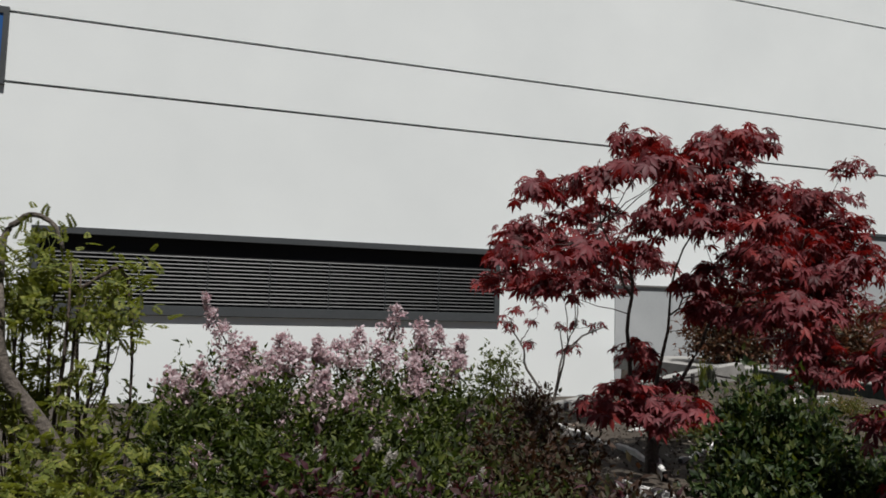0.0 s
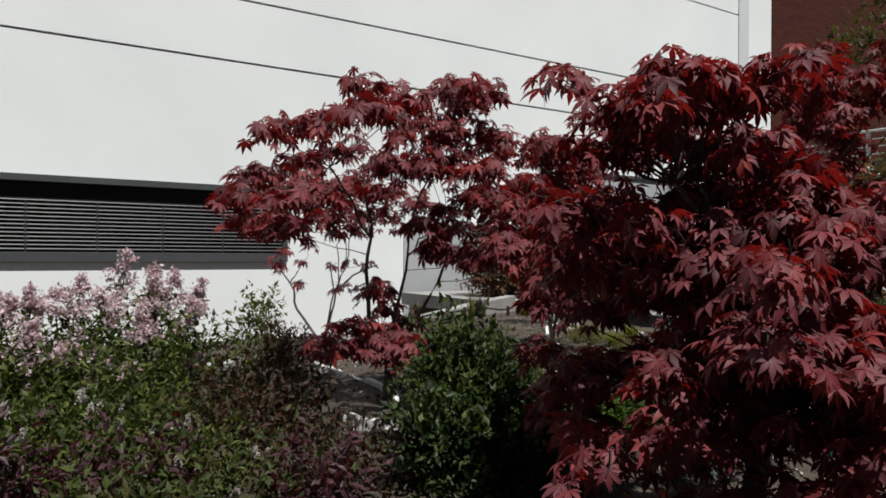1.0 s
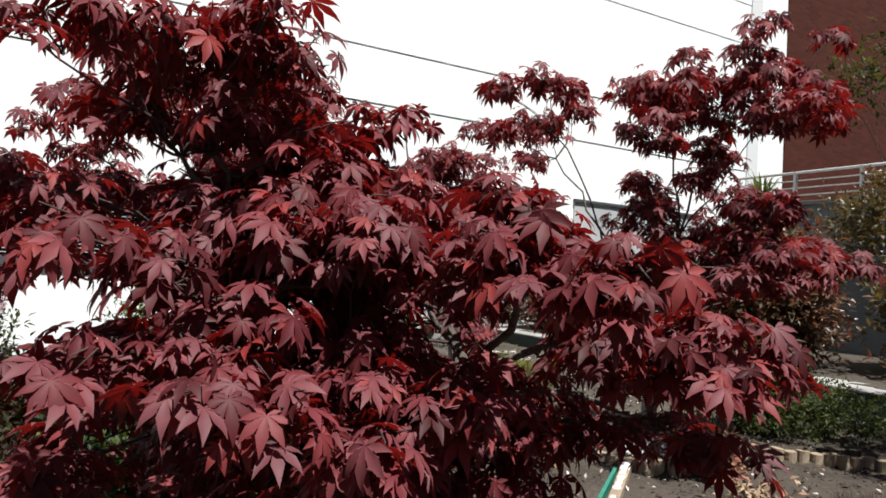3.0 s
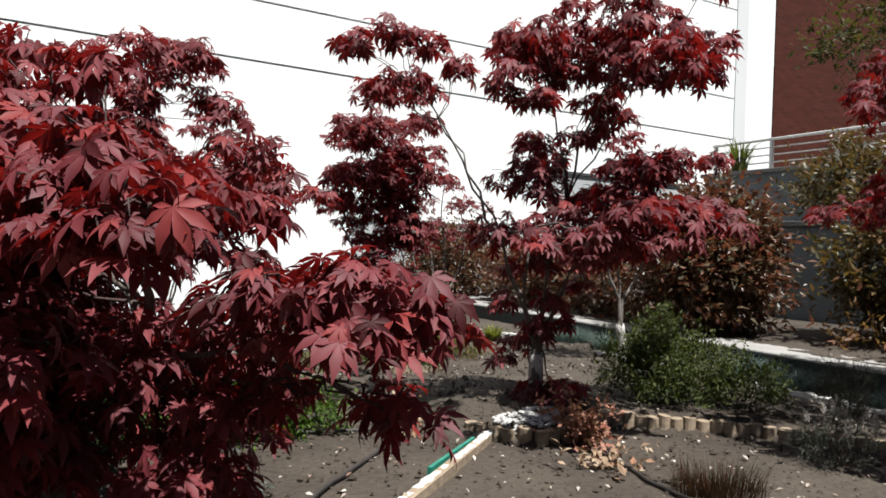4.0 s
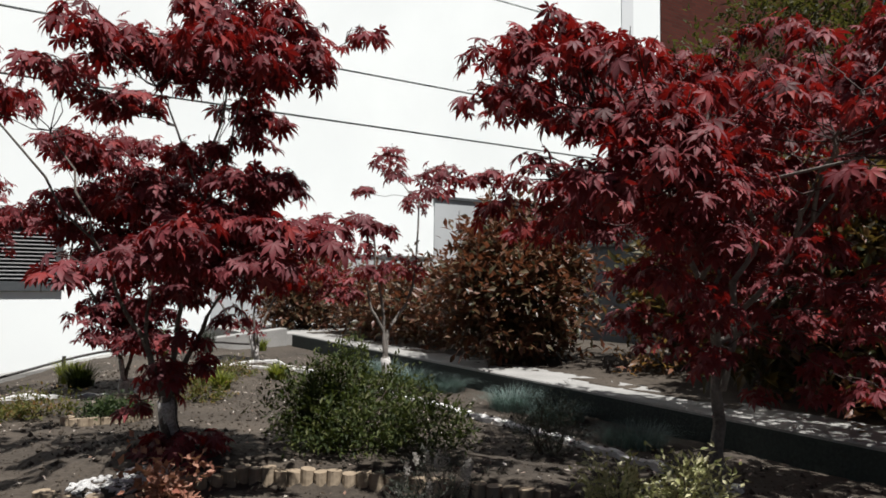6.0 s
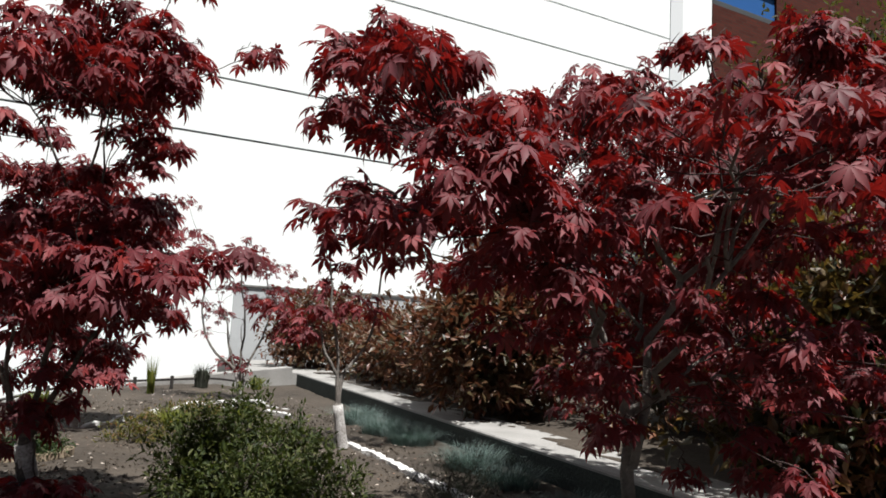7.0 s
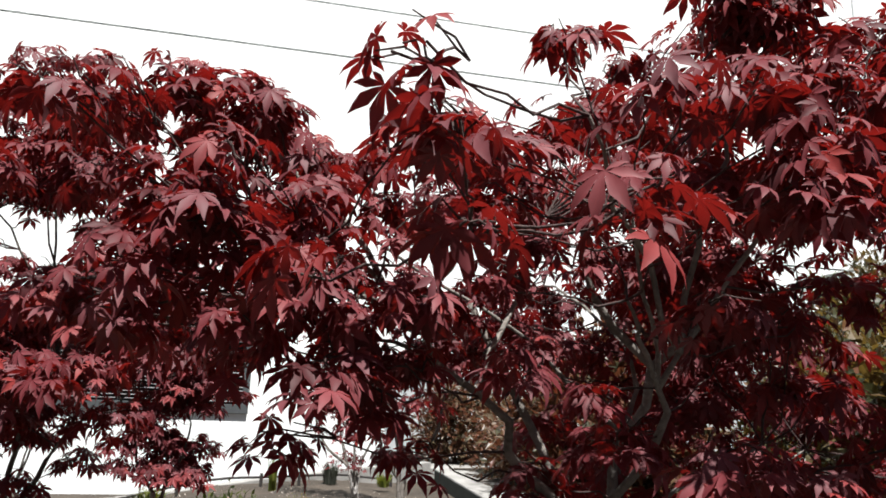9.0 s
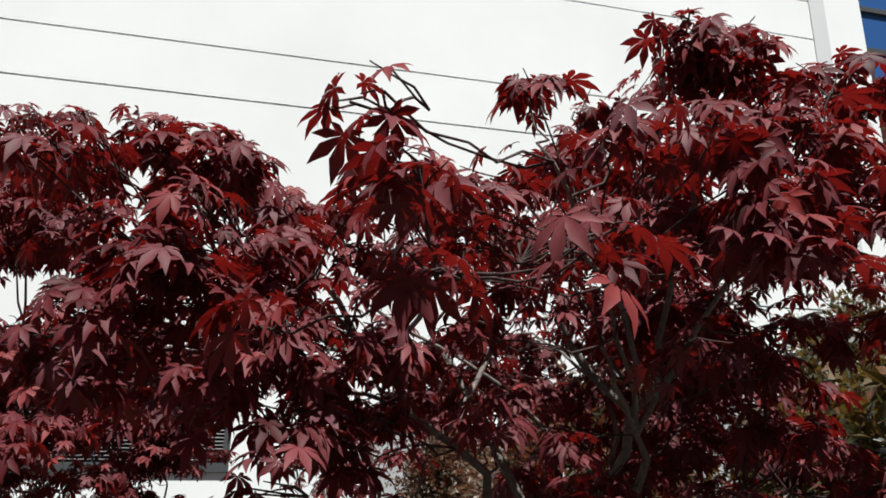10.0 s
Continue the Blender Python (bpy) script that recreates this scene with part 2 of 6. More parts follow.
def crooked(line, rng, wobble=0.006):
    """A stem through the bends given, rounded and slightly uneven."""
    p = [Vector(q) for q in line]
    p = [p[0] * 2 - p[1]] + p + [p[-1] * 2 - p[-2]]
    res = []
    for a, b, c, d in zip(p, p[1:], p[2:], p[3:]):
        for t in (0.0, 0.33, 0.67):
            q = 0.5 * (2 * b + (c - a) * t + (2 * a - 5 * b + 4 * c - d) * t * t + (3 * b - a - 3 * c + d) * t ** 3)
            res.append(q + Vector((rng.uniform(-1, 1), rng.uniform(-1, 1), 0)) * wobble * (0 if not res else 1))
    return res + [p[-2]]


def smoothstep(t):
    t = min(1.0, max(0.0, t))
    return t * t * (3 - 2 * t)


# ---- leaves ----
def palmate(lobes=7, fine=True):
    """A maple leaf one unit long, stalk at the origin, its middle lobe along +y, drooping at the tips."""
    spec = {7: [(-122, 0.42), (-82, 0.68), (-40, 0.92), (0, 1.0), (40, 0.92), (82, 0.68), (122, 0.42)],
            5: [(-95, 0.55), (-47, 0.88), (0, 1.0), (47, 0.88), (95, 0.55)]}[lobes]
    verts, faces = [(0, 0, 0)], []
    for ang, ln in spec:
        a = radians(ang)
        d, s = np.array((math.sin(a), math.cos(a), 0)), np.array((math.cos(a), -math.sin(a), 0))
        w = 0.150 * ln + 0.016
        n = len(verts)
        if fine:
            rows = [(0.26, 0.55 * w), (0.55, w), (0.8, 0.5 * w), (1.0, 0.0)]
            for r, q in rows[:3]:
                for k in (-1, 0, 1):
                    v = d * r * ln + s * q * k
                    v[2] = -0.38 * (r * ln) ** 2 + (0.03 if k else 0.0)
                    verts.append(tuple(v))
            tip = d * ln
            tip[2] = -0.42 * ln ** 2
            verts.append(tuple(tip))
            faces += [(0, n, n + 1), (0, n + 1, n + 2)]
            for i in (0, 3):
                faces += [(n + i, n + i + 3, n + i + 4, n + i + 1), (n + i + 1, n + i + 4, n + i + 5, n + i + 2)]
            faces += [(n + 6, n + 9, n + 7), (n + 7, n + 9, n + 8)]
        else:
            for r, q in ((0.5, -1.1 * w), (0.5, 1.1 * w), (1.0, 0.0)):
                v = d * r * ln + s * q
                v[2] = -0.38 * (r * ln) ** 2
                verts.append(tuple(v))
            faces += [(0, n, n + 2, n + 1)]
    return np.array(verts, float), faces


def blade(width=0.35):
    """A simple pointed leaf one unit long along +y, folded on its midrib."""
    v = [(0, 0, 0), (-width / 2, 0.4, 0.05), (0, 0.45, -0.02), (width / 2, 0.4, 0.05), (0, 1, -0.12)]
    return np.array(v, float), [(0, 2, 1), (0, 3, 2), (1, 2, 4), (2, 3, 4)]


def pinnate(pairs=5):
    """A feathered leaf one unit long along +y: pairs of small leaflets and one at the tip, arching down."""
    verts, faces = [], []

    def leaflet(at, way, size):
        side = np.array((-way[1], way[0], 0)) * 0.3 * size
        n = len(verts)
        for v in (at, at + way * size * 0.5 - side, at + way * size, at + way * size * 0.5 + side):
            verts.append((v[0], v[1], -0.3 * v[1] ** 2 - 0.25 * abs(v[0])))
        faces.append((n, n + 1, n + 2, n + 3))

    for k in range(pairs):
        y = 0.15 + 0.75 * k / pairs
        for sx in (-1, 1):
            leaflet(np.array((0.0, y, 0.0)), np.array((sx * 0.85, 0.5, 0.0)), 0.34 - 0.02 * k)
    leaflet(np.array((0.0, 0.78, 0.0)), np.array((0.0, 1.0, 0.0)), 0.26)
    verts += [(-0.01, 0, 0), (0.01, 0, 0), (0.0, 0.85, -0.22)]
    faces.append((len(verts) - 3, len(verts) - 2, len(verts) - 1))
    return np.array(verts, float), faces


PINNATE = pinnate()
FINE, COARSE, SIMPLE, NARROW, ROUND = palmate(7, True), palmate(5, False), blade(0.45), blade(0.16), blade(0.65)


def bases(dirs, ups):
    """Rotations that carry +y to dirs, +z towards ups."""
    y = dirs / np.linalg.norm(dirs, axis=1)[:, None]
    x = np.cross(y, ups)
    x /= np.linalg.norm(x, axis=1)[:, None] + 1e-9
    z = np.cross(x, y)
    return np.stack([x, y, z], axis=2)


def scatter(name, leaf, places, dirs, ups, sizes, material, parent, label="", kind="stuff"):
    """One mesh with a leaf at each place."""
    lv, lf = leaf
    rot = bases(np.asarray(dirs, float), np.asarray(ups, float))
    v = np.einsum("nij,kj->nki", rot, lv) * np.asarray(sizes)[:, None, None] + np.asarray(places)[:, None, :]
    k = len(lv)
    flat = v.reshape(-1, 3)
    faces = [tuple(i + n * k for i in f) for n in range(len(v)) for f in lf]
    me = bpy.data.meshes.new(name)
    me.from_pydata(flat.tolist(), [], faces)
    me.materials.append(material)
    if k > 20:
        me.polygons.foreach_set("use_smooth", [True] * len(me.polygons))
    return child(name, me, parent, label, kind)


def maple(base, groups, label, leaf_size=0.085, leaf=COARSE, trunk_r=0.035, fork=0.35, painted=0.0, density=1.0, seed=1, near=0, leaders=3, limb=1.0, wood=None, stems=(), stem_r=0.014):
    """A small Japanese maple: trunk, limbs that carry flat layers of leaves, twigs. groups: a list of layers (x, y, z, radius) for each limb."""
    rng, nr = random.Random(seed), np.random.RandomState(seed)
    wood = wood or bark
    b = Vector(base)
    tree = thing("maple_tree", label, "tree", "red maples", base)
    f = Vector((0, 0, 0)) + (sum((Vector(l[0]) for l in stems), Vector()) / len(stems) if stems else b + Vector((0, 0, fork)))
    pts = curve_between(b - Vector((0, 0, 0.06)), f, 0, rng, 6, 0.008)
    rad = [trunk_r * (1.35 if i == 0 else 1.1 - 0.05 * i) for i in range(6)]
    local = lambda ps: [p - b for p in ps]
    child("trunk", mesh_of("trunk", *tube(local(pts), rad, 10), wood, True), tree)
    if painted:
        low = [p for p in (b + (f - b) * (i / 5 * min(1, painted / max(0.01, (f - b).length))) for i in range(6))]
        child("painted_band", mesh_of("painted_band", *tube(local(low), [trunk_r * (1.36 - 0.05 * k) + 0.003 for k in range(6)], 10), limewash, True), tree, "white limewashed lower trunk")
        for line in stems:
            low = [Vector(line[0]).lerp(Vector(line[1]), t / 3) for t in range(4)]
            if painted > low[-1].z - b.z:
                child("painted_band", mesh_of("painted_band", *tube(local(low), [stem_r + 0.0025] * 4, 9), limewash, True), tree, "white limewashed stem foot")
    places, dirs, ups, sizes = [], [], [], []
    # crooked boughs leave the fork; the limbs of the groups branch off them
    centres = [Vector((sum(p[0] for p in g) / len(g), sum(p[1] for p in g) / len(g), sum(p[2] for p in g) / len(g))) for g in groups]
    jobs = []
    if stems:
        lines = [crooked(line, rng) for line in stems]
        near_one = [min(range(len(lines)), key=lambda k: min((p - c).length for p in lines[k][len(lines[k]) // 2:])) for c in centres]
        for k, line in enumerate(lines):
            jobs.append((line, stem_r * (1.0 - 0.08 * k), [i for i in range(len(groups)) if near_one[i] == k]))
    else:
        order = sorted(range(len(groups)), key=lambda i: math.atan2(centres[i].y - f.y, centres[i].x - f.x))
        share = max(1, math.ceil(len(order) / leaders))
        for s in range(0, len(order), share):
            mine = order[s:s + share]
            aim = sum((centres[i] for i in mine), Vector()) / len(mine)
            end = f.lerp(aim, 0.72)
            end.z = max(end.z, f.z + 0.12)
            line = curve_between(f, end, 0.1 * (end - f).length, rng, 9, min(0.026, 0.05 * (end - f).length))
            jobs.append((line, trunk_r * min(0.72, 0.3 + 0.07 * len(mine)) * limb * rng.uniform(0.9, 1.1), mine))
    for mast, r0, mine in jobs:
        bough = child("bough", mesh_of("bough", *tube(local(mast), [r0 * (1 - 0.6 * i / (len(mast) - 1)) for i in range(len(mast))], 8), wood, True), tree)
        for i in mine:
            group, twigs = groups[i], []
            low = min(p[2] for p in group)
            stem = min(mast[1:], key=lambda p: (p - centres[i]).length + max(0, p.z - low) * 1.2)
            tip = stem.lerp(centres[i], 0.8)
            lead = curve_between(stem, tip, 0.1 * (tip - stem).length, rng, 7, min(0.02, 0.04 * (tip - stem).length))
            r1 = r0 * rng.uniform(0.4, 0.52)
            arm = child("limb", mesh_of("limb", *tube(local(lead), [r1 * (1 - 0.09 * k) for k in range(7)], 6), wood, True), bough)
            for x, y, z, r in group:
                c = Vector((x, y, z))
                start = min(lead + mast[2:], key=lambda p: (p - c).length + max(0, p.z - c.z + 0.05) * 1.5)
                way = curve_between(start, c, -0.03, rng, 6, 0.014)
                twigs.append(tube(local(way), [max(0.0017, r1 * 0.4 * (1 - 0.14 * k)) for k in range(6)], 5))
                for _ in range(3):
                    t = rng.uniform(0, 2 * math.pi)
                    q = c + Vector((math.cos(t) * r * 0.8, math.sin(t) * r * 0.8, rng.uniform(-0.02, 0.03)))
                    twigs.append(tube(local(curve_between(c.lerp(start, 0.2), q, 0.02, rng, 4, 0.008)), [0.0021, 0.0018, 0.0015, 0.001], 4))
            child("twig_spray", mesh_of("twig_spray", *joined(twigs), twig_bark, True), tree, kind="stuff")
    for group in groups:
        for x, y, z, r in group:
            n = max(3 if r < 0.03 else 5, int(density * 1.9 * math.pi * (r + 0.02) ** 2 / (leaf_size ** 2 * 0.55)))
            for _ in range(n):
                a, q = nr.uniform(0, 2 * math.pi), math.sqrt(nr.uniform(0, 1)) * r * 1.12
                h = nr.normal(0, 0.16) * r - 0.42 * q * q / r + nr.uniform(-0.02, 0.03)
                px, py = math.cos(a) * q, math.sin(a) * q
                places.append((x + px - b.x, y + py - b.y, z + h - b.z))
                t = a + nr.normal(0, 0.55)
                droop = nr.uniform(0.05, 1.1)
                dirs.append((math.cos(t) * math.cos(droop), math.sin(t) * math.cos(droop), -math.sin(droop)))
                ups.append((math.cos(t) * 0.5 + nr.normal(0, 0.3), math.sin(t) * 0.5 + nr.normal(0, 0.3), 1.0))
                sizes.append(leaf_size * nr.uniform(0.6, 1.15))
    places, dirs, ups, sizes = map(np.array, (places, dirs, ups, sizes))
    if near:
        # the leaves on the walk's side are objects of their own
        pick = np.argsort(places[:, 1] - 0.35 * places[:, 2] + nr.uniform(0, 0.5, len(places)))[:near]
        rest = np.setdiff1d(np.arange(len(places)), pick)
        shared = mesh_of("leaf", FINE[0] * leaf_size, FINE[1], maple_leaf_single, True)
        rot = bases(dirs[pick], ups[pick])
        for k, i in enumerate(pick):
            lo = child("leaf", shared, tree)
            m = Matrix(rot[k].tolist()).to_4x4()
            m.translation = places[i]
            lo.matrix_local = m @ Matrix.Scale(sizes[i] / leaf_size, 4)
    else:
        rest = np.arange(len(places))
    scatter("crown", leaf, places[rest], dirs[rest], ups[rest], sizes[rest], maple_leaf, tree, "dark red palmate leaves")
    return tree


def shrub(name, base, lumps, label, category, material, n, size, leaf=SIMPLE, seed=1, stems=8, bloom=None, twig=dark_bark, shell=0.55, group="", upward=0.35, tips=None):
    """A bush of lumps (dx, dy, dz, rx, ry, rz): stems from the base, leaves in the shell of each lump with ragged sprigs."""
    nr, rng = np.random.RandomState(seed), random.Random(seed)
    ob = thing(name, label, category, group, base)
    total = sum(l[3] * l[5] + l[3] * l[4] for l in lumps)
    P, D, U, S, sticks = [], [], [], [], []
    for dx, dy, dz, rx, ry, rz in lumps:
        # sprigs grow out of the lump, each with leaves along it
        per = 11
        k = max(4, int(n * (rx * rz + rx * ry) / total / per))
        v = nr.normal(size=(k, 3))
        v /= np.linalg.norm(v, axis=1)[:, None]
        bump = 1 + 0.25 * np.sin(v[:, 0] * 5 + dx * 9) * np.cos(v[:, 1] * 6 + dz * 7) + nr.normal(0, 0.1, k)
        r = (shell + (1 - shell) * nr.uniform(0, 1, k) ** 0.6) * bump
        c = v * r[:, None] * np.array((rx, ry, rz)) * 0.94 + np.array((dx, dy, dz))
        way = v + nr.normal(0, 0.45, c.shape) + np.array((0, 0, upward + 0.25))
        way /= np.linalg.norm(way, axis=1)[:, None]
        reach = size * nr.uniform(1.6, 4.2, k)
        t = nr.uniform(-0.35, 1.0, (k, per))
        p = (c[:, None, :] + way[:, None, :] * (t * reach[:, None])[:, :, None] + nr.normal(0, size * 0.28, (k, per, 3))).reshape(-1, 3)
        d = (way[:, None, :] * 0.8 + nr.normal(0, 0.75, (k, per, 3))).reshape(-1, 3)
        ok = p[:, 2] > 0.008
        p, d = p[ok], d[ok]
        P.append(p)
        D.append(d)
        U.append(nr.normal(0, 0.5, p.shape) + np.array((0, 0, 1.0)))
        S.append(size * nr.uniform(0.55, 1.2, len(p)))
        for _ in range(max(2, int(stems / len(lumps)))):
            w = Vector(nr.normal(size=3))
            w = Vector((w.x, w.y, abs(w.z) + 0.4)).normalized()
            end = Vector((dx + w.x * rx * 0.9, dy + w.y * ry * 0.9, dz + w.z * rz * 0.95))
            sticks.append(tube(curve_between((dx * 0.4 + rng.uniform(-0.03, 0.03), dy * 0.4, -0.02), end, 0.03, rng, 5, 0.02), [q * min(1.0, 0.25 + 2.2 * rz) for q in (0.008, 0.0065, 0.005, 0.0035, 0.002)], 5))
    for v, f in sticks[:16]:
        child("stem", mesh_of("stem", v, f, twig, True), ob)
    if len(sticks) > 16:
        child("twiggery", mesh_of("twiggery", *joined(sticks[16:]), twig, True), ob, kind="stuff")
    P, D, U, S = map(np.concatenate, (P, D, U, S))
    scatter("foliage", leaf, P, D, U, S, material, ob)
    if tips:
        # paler young shoots stand out of the upper half
        mat_t, count = tips
        high = np.quantile(P[:, 2], 0.55)
        pick = nr.choice(np.where(P[:, 2] > high)[0], count)
        step = np.column_stack((nr.normal(0, 0.012, count), nr.normal(0, 0.012, count), nr.uniform(0.0, 0.05, count)))
        scatter("young_growth", leaf, P[pick] + step, nr.normal(0, 0.4, (count, 3)) + np.array((0, 0, 1.0)), nr.normal(0, 1, (count, 3)), size * nr.uniform(0.5, 0.9, count), mat_t, ob, "paler young shoots")
    if bloom:
        mat_b, count, bsize, spike = bloom
        for _ in range(count):
            B, BD, BU, BS = [], [], [], []
            i = nr.randint(len(lumps))
            dx, dy, dz, rx, ry, rz = lumps[i]
            w = nr.normal(size=3)
            w /= np.linalg.norm(w)
            w[2] = abs(w[2]) + 0.45
            w /= np.linalg.norm(w)
            c = np.array((dx, dy, dz)) + w * np.array((rx, ry, rz)) * nr.uniform(0.85, 1.1)
            spike_now = spike * nr.uniform(0.55, 1.25)
            axis = np.array((w[0] * 0.5 + nr.normal(0, 0.15), w[1] * 0.5, 1.0))
            axis /= np.linalg.norm(axis)
            for _ in range(200):
                t = nr.uniform(0, 1)
                q = c + axis * t * spike_now + nr.normal(0, 1, 3) * spike_now * 0.15 * (1.1 - t)
                B.append(q)
                BD.append(nr.normal(size=3))
                BU.append(nr.normal(size=3))
                BS.append(bsize * nr.uniform(0.6, 1.3))
            scatter("blossom_spike", SIMPLE, B, BD, BU, BS, mat_b, ob, "pale pink blossom spike" if mat_b is pink_bloom else "small whitish blossom")
    return ob


def tuft(name, base, label, material, n, height, spread, seed=1, lean=0.6, width=0.05, category="grass tuft", group=""):
    """A clump of narrow arching blades from one root."""
    nr = np.random.RandomState(seed)
    ob = thing(name, label, category, group, base)
    verts, faces = [], []
    for _ in range(n):
        a, l = nr.uniform(0, 2 * math.pi), nr.uniform(0.1, 1.0) * lean
        h = height * nr.uniform(0.55, 1.1)
        root = np.array((math.cos(a), math.sin(a), 0)) * spread * 0.55 * math.sqrt(nr.uniform(0, 1))
        out = np.array((math.cos(a + nr.normal(0, 0.3)), math.sin(a + nr.normal(0, 0.3)), 0))
        side = np.array((-out[1], out[0], 0)) * h * width
        k = len(verts)
        for t in (0.0, 0.35, 0.7):
            c = root + out * l * h * t * t + np.array((0, 0, h * t * (1 - 0.25 * l * t)))
            verts += [c - side * (1 - t), c + side * (1 - t)]
        verts.append(root + out * l * h * 1.05 + np.array((0, 0, h * (1 - 0.4 * l))))
        faces += [(k, k + 1, k + 3, k + 2), (k + 2, k + 3, k + 5, k + 4), (k + 4, k + 5, k + 6)]
    child("blade_clump", mesh_of("blade_clump", verts, faces, material), ob, kind="stuff")
    return ob


# ---- ground ----
KERB = [(6.05, -2.5), (6.1, 0.4), (6.25, 3.2), (6.45, 7.2)]
BACK = [(-4.0, 4.6, -0.25), (1.5, 5.35, -0.25), (2.85, 5.85, -0.2), (3.6, 6.12, -0.14), (4.5, 6.5, -0.04), (5.5, 6.95, 0.04), (6.42, 7.3, 0.1)]
LOGS = [(3.4, 1.68), (3.48, 1.55), (3.58, 1.47), (3.7, 1.48), (3.82, 1.6), (4.04, 1.63), (4.26, 1.44), (4.49, 1.23), (4.78, 0.84), (5.05, 0.45)]


def along(line, x, i=0, j=1):
    """The other coordinate of a plan line at x."""
    for p, q in zip(line, line[1:]):
        if p[i] <= x <= q[i]:
            return p[j] + (q[j] - p[j]) * (x - p[i]) / (q[i] - p[i])
    return line[0][j] if x < line[0][i] else line[-1][j]


def ground_z(x, y):
    kx, by = along(KERB, y, 1, 0), along(BACK, x)
    z = -0.22 * smoothstep((y - 3.9) / 1.7) * smoothstep((4.4 - x) / 1.5)
    z -= 0.05 * smoothstep((x - 5.3) / 0.5)
    if 3.3 < x < 5.2 and y < 3.4:
        behind = y - along(LOGS, x)
        side = smoothstep((x - 3.38) / 0.05) * smoothstep((5.15 - x) / 0.3)
        z += 0.035 * smoothstep(behind / 0.05) * smoothstep((3.2 - y) / 1.3) * side
        z -= 0.03 * smoothstep(-behind / 0.03) * smoothstep(1 + behind / 0.6) * side
        z += 0.07 * math.exp(-((x - 3.84) ** 2 + (y - 1.95) ** 2) / 0.07) * smoothstep(behind / 0.08)
    if x > kx + 0.2:
        z = 0.1 + 0.06 * smoothstep((x - kx - 0.4) / 1.0)
    if y > by + 0.05 and x < 6.45:
        z = -0.55
    if y > 7.35 and x >= 6.4:
        z = 0.05
    if y > 10.0:
        z = -0.6
    return z


def steps(lo, hi, d):
    n = max(1, round((hi - lo) / d))
    return [lo + (hi - lo) * i / n for i in range(n)]


def build_ground():
    xs = [-2000, -300, -60] + steps(-20, -1, 1.0) + steps(-1, 7, 0.05) + steps(7, 10, 0.25) + steps(10, 26, 1.5) + [60, 300, 2000]
    ys = [-2000, -300, -60] + steps(-20, -1, 1.0) + steps(-1, 8, 0.05) + steps(8, 11, 0.25) + steps(11, 20, 1.5) + [60, 300, 2000]
    verts = []
    for y in ys:
        for x in xs:
            z = ground_z(x, y)
            if -1 <= x <= 8 and -1 <= y <= 7:
                z += 0.012 * noise.noise(Vector((x * 2.1, y * 2.1, 0))) + 0.009 * noise.noise(Vector((x * 9, y * 9, 3))) + 0.005 * noise.noise(Vector((x * 23, y * 23, 7)))
            verts.append((x, y, z))
    w = len(xs)
    faces = [(j * w + i, j * w + i + 1, (j + 1) * w + i + 1, (j + 1) * w + i) for j in range(len(ys) - 1) for i in range(w - 1)]
    return tagged(new("ground", mesh_of("ground", verts, faces, soil, True)), "dry brown garden soil with crumbs and leaf litter", "ground", kind="structure")


build_ground()


def wall_along(name, line, width, top_of, bottom, material, label, category="kerb"):
    """A low wall along a plan line; width to the left of its course (negative: to the right)."""
    ob = thing(name, label, category, kind="structure")
    bm = bmesh.new()
    rows = []
    for i, p in enumerate(line):
        a, b = line[max(0, i - 1)], line[min(len(line) - 1, i + 1)]
        d = Vector((b[0] - a[0], b[1] - a[1])).normalized()
        n = Vector((-d.y, d.x)) * width
        z = top_of(i)
        rows.append([bm.verts.new(v) for v in ((p[0], p[1], bottom), (p[0], p[1], z - 0.008), (p[0] + n.x * 0.02, p[1] + n.y * 0.02, z), (p[0] + n.x * 0.98, p[1] + n.y * 0.98, z), (p[0] + n.x, p[1] + n.y, z - 0.008), (p[0] + n.x, p[1] + n.y, bottom))])
    for r, s in zip(rows, rows[1:]):
        for k in range(5):
            bm.faces.new((r[k], r[k + 1], s[k + 1], s[k]))
    bm.faces.new(rows[0])
    bm.faces.new(rows[-1][::-1])
    bmesh.ops.recalc_face_normals(bm, faces=bm.faces)
    part("body", bm, material, ob)
    return ob


def finer(line, d=0.25):
    out = []
    for p, q in zip(line, line[1:]):
        n = max(1, round(math.dist(p[:2], q[:2]) / d))
        out += [tuple(a + (b - a) * i / n for a, b in zip(p, q)) for i in range(n)]
    return out + [line[-1]]


wall_along("kerb_wall", finer(KERB), -0.42, lambda i: 0.1, -0.25, concrete, "low pale concrete retaining wall with a flat top beside the beds")
# thin dark sheet over the kerb's garden face, coloured as that side's shade
kerb_shade = [(x - 0.004, y) for x, y in finer(KERB)]
wall_along("kerb_shade", kerb_shade, -0.004, lambda i: 0.082, -0.25, dark_shade, "thin dark sheet painting shade on the kerb wall's garden face")
back_line = finer(BACK)
wall_along("back_kerb", back_line, 0.14, lambda i: back_line[i][2] + 0.06, -0.8, concrete, "weathered grey concrete kerb along the garden's far edge")
landing = thing("landing", "pale concrete landing before the building", "paving", kind="structure")
part("slab", boxed((6.05, 7.34, -0.1), (9.5, 9.7, 0.09), 0.006), concrete, landing)

# ---- white building ----
WALL = 10.03
facade = thing("wall_north", "white rendered facade with dark horizontal joints", "wall", kind="structure")
part("backing", boxed((-9, WALL + 0.05, -0.7), (16.49, WALL + 0.3, 14)), groove_dark, facade, "dark joint behind the render panels")
BANDS = [3.43, 4.33, 6.29, 7.2, 9.15, 10.06, 12.0, 14.0]
GAP = 0.017
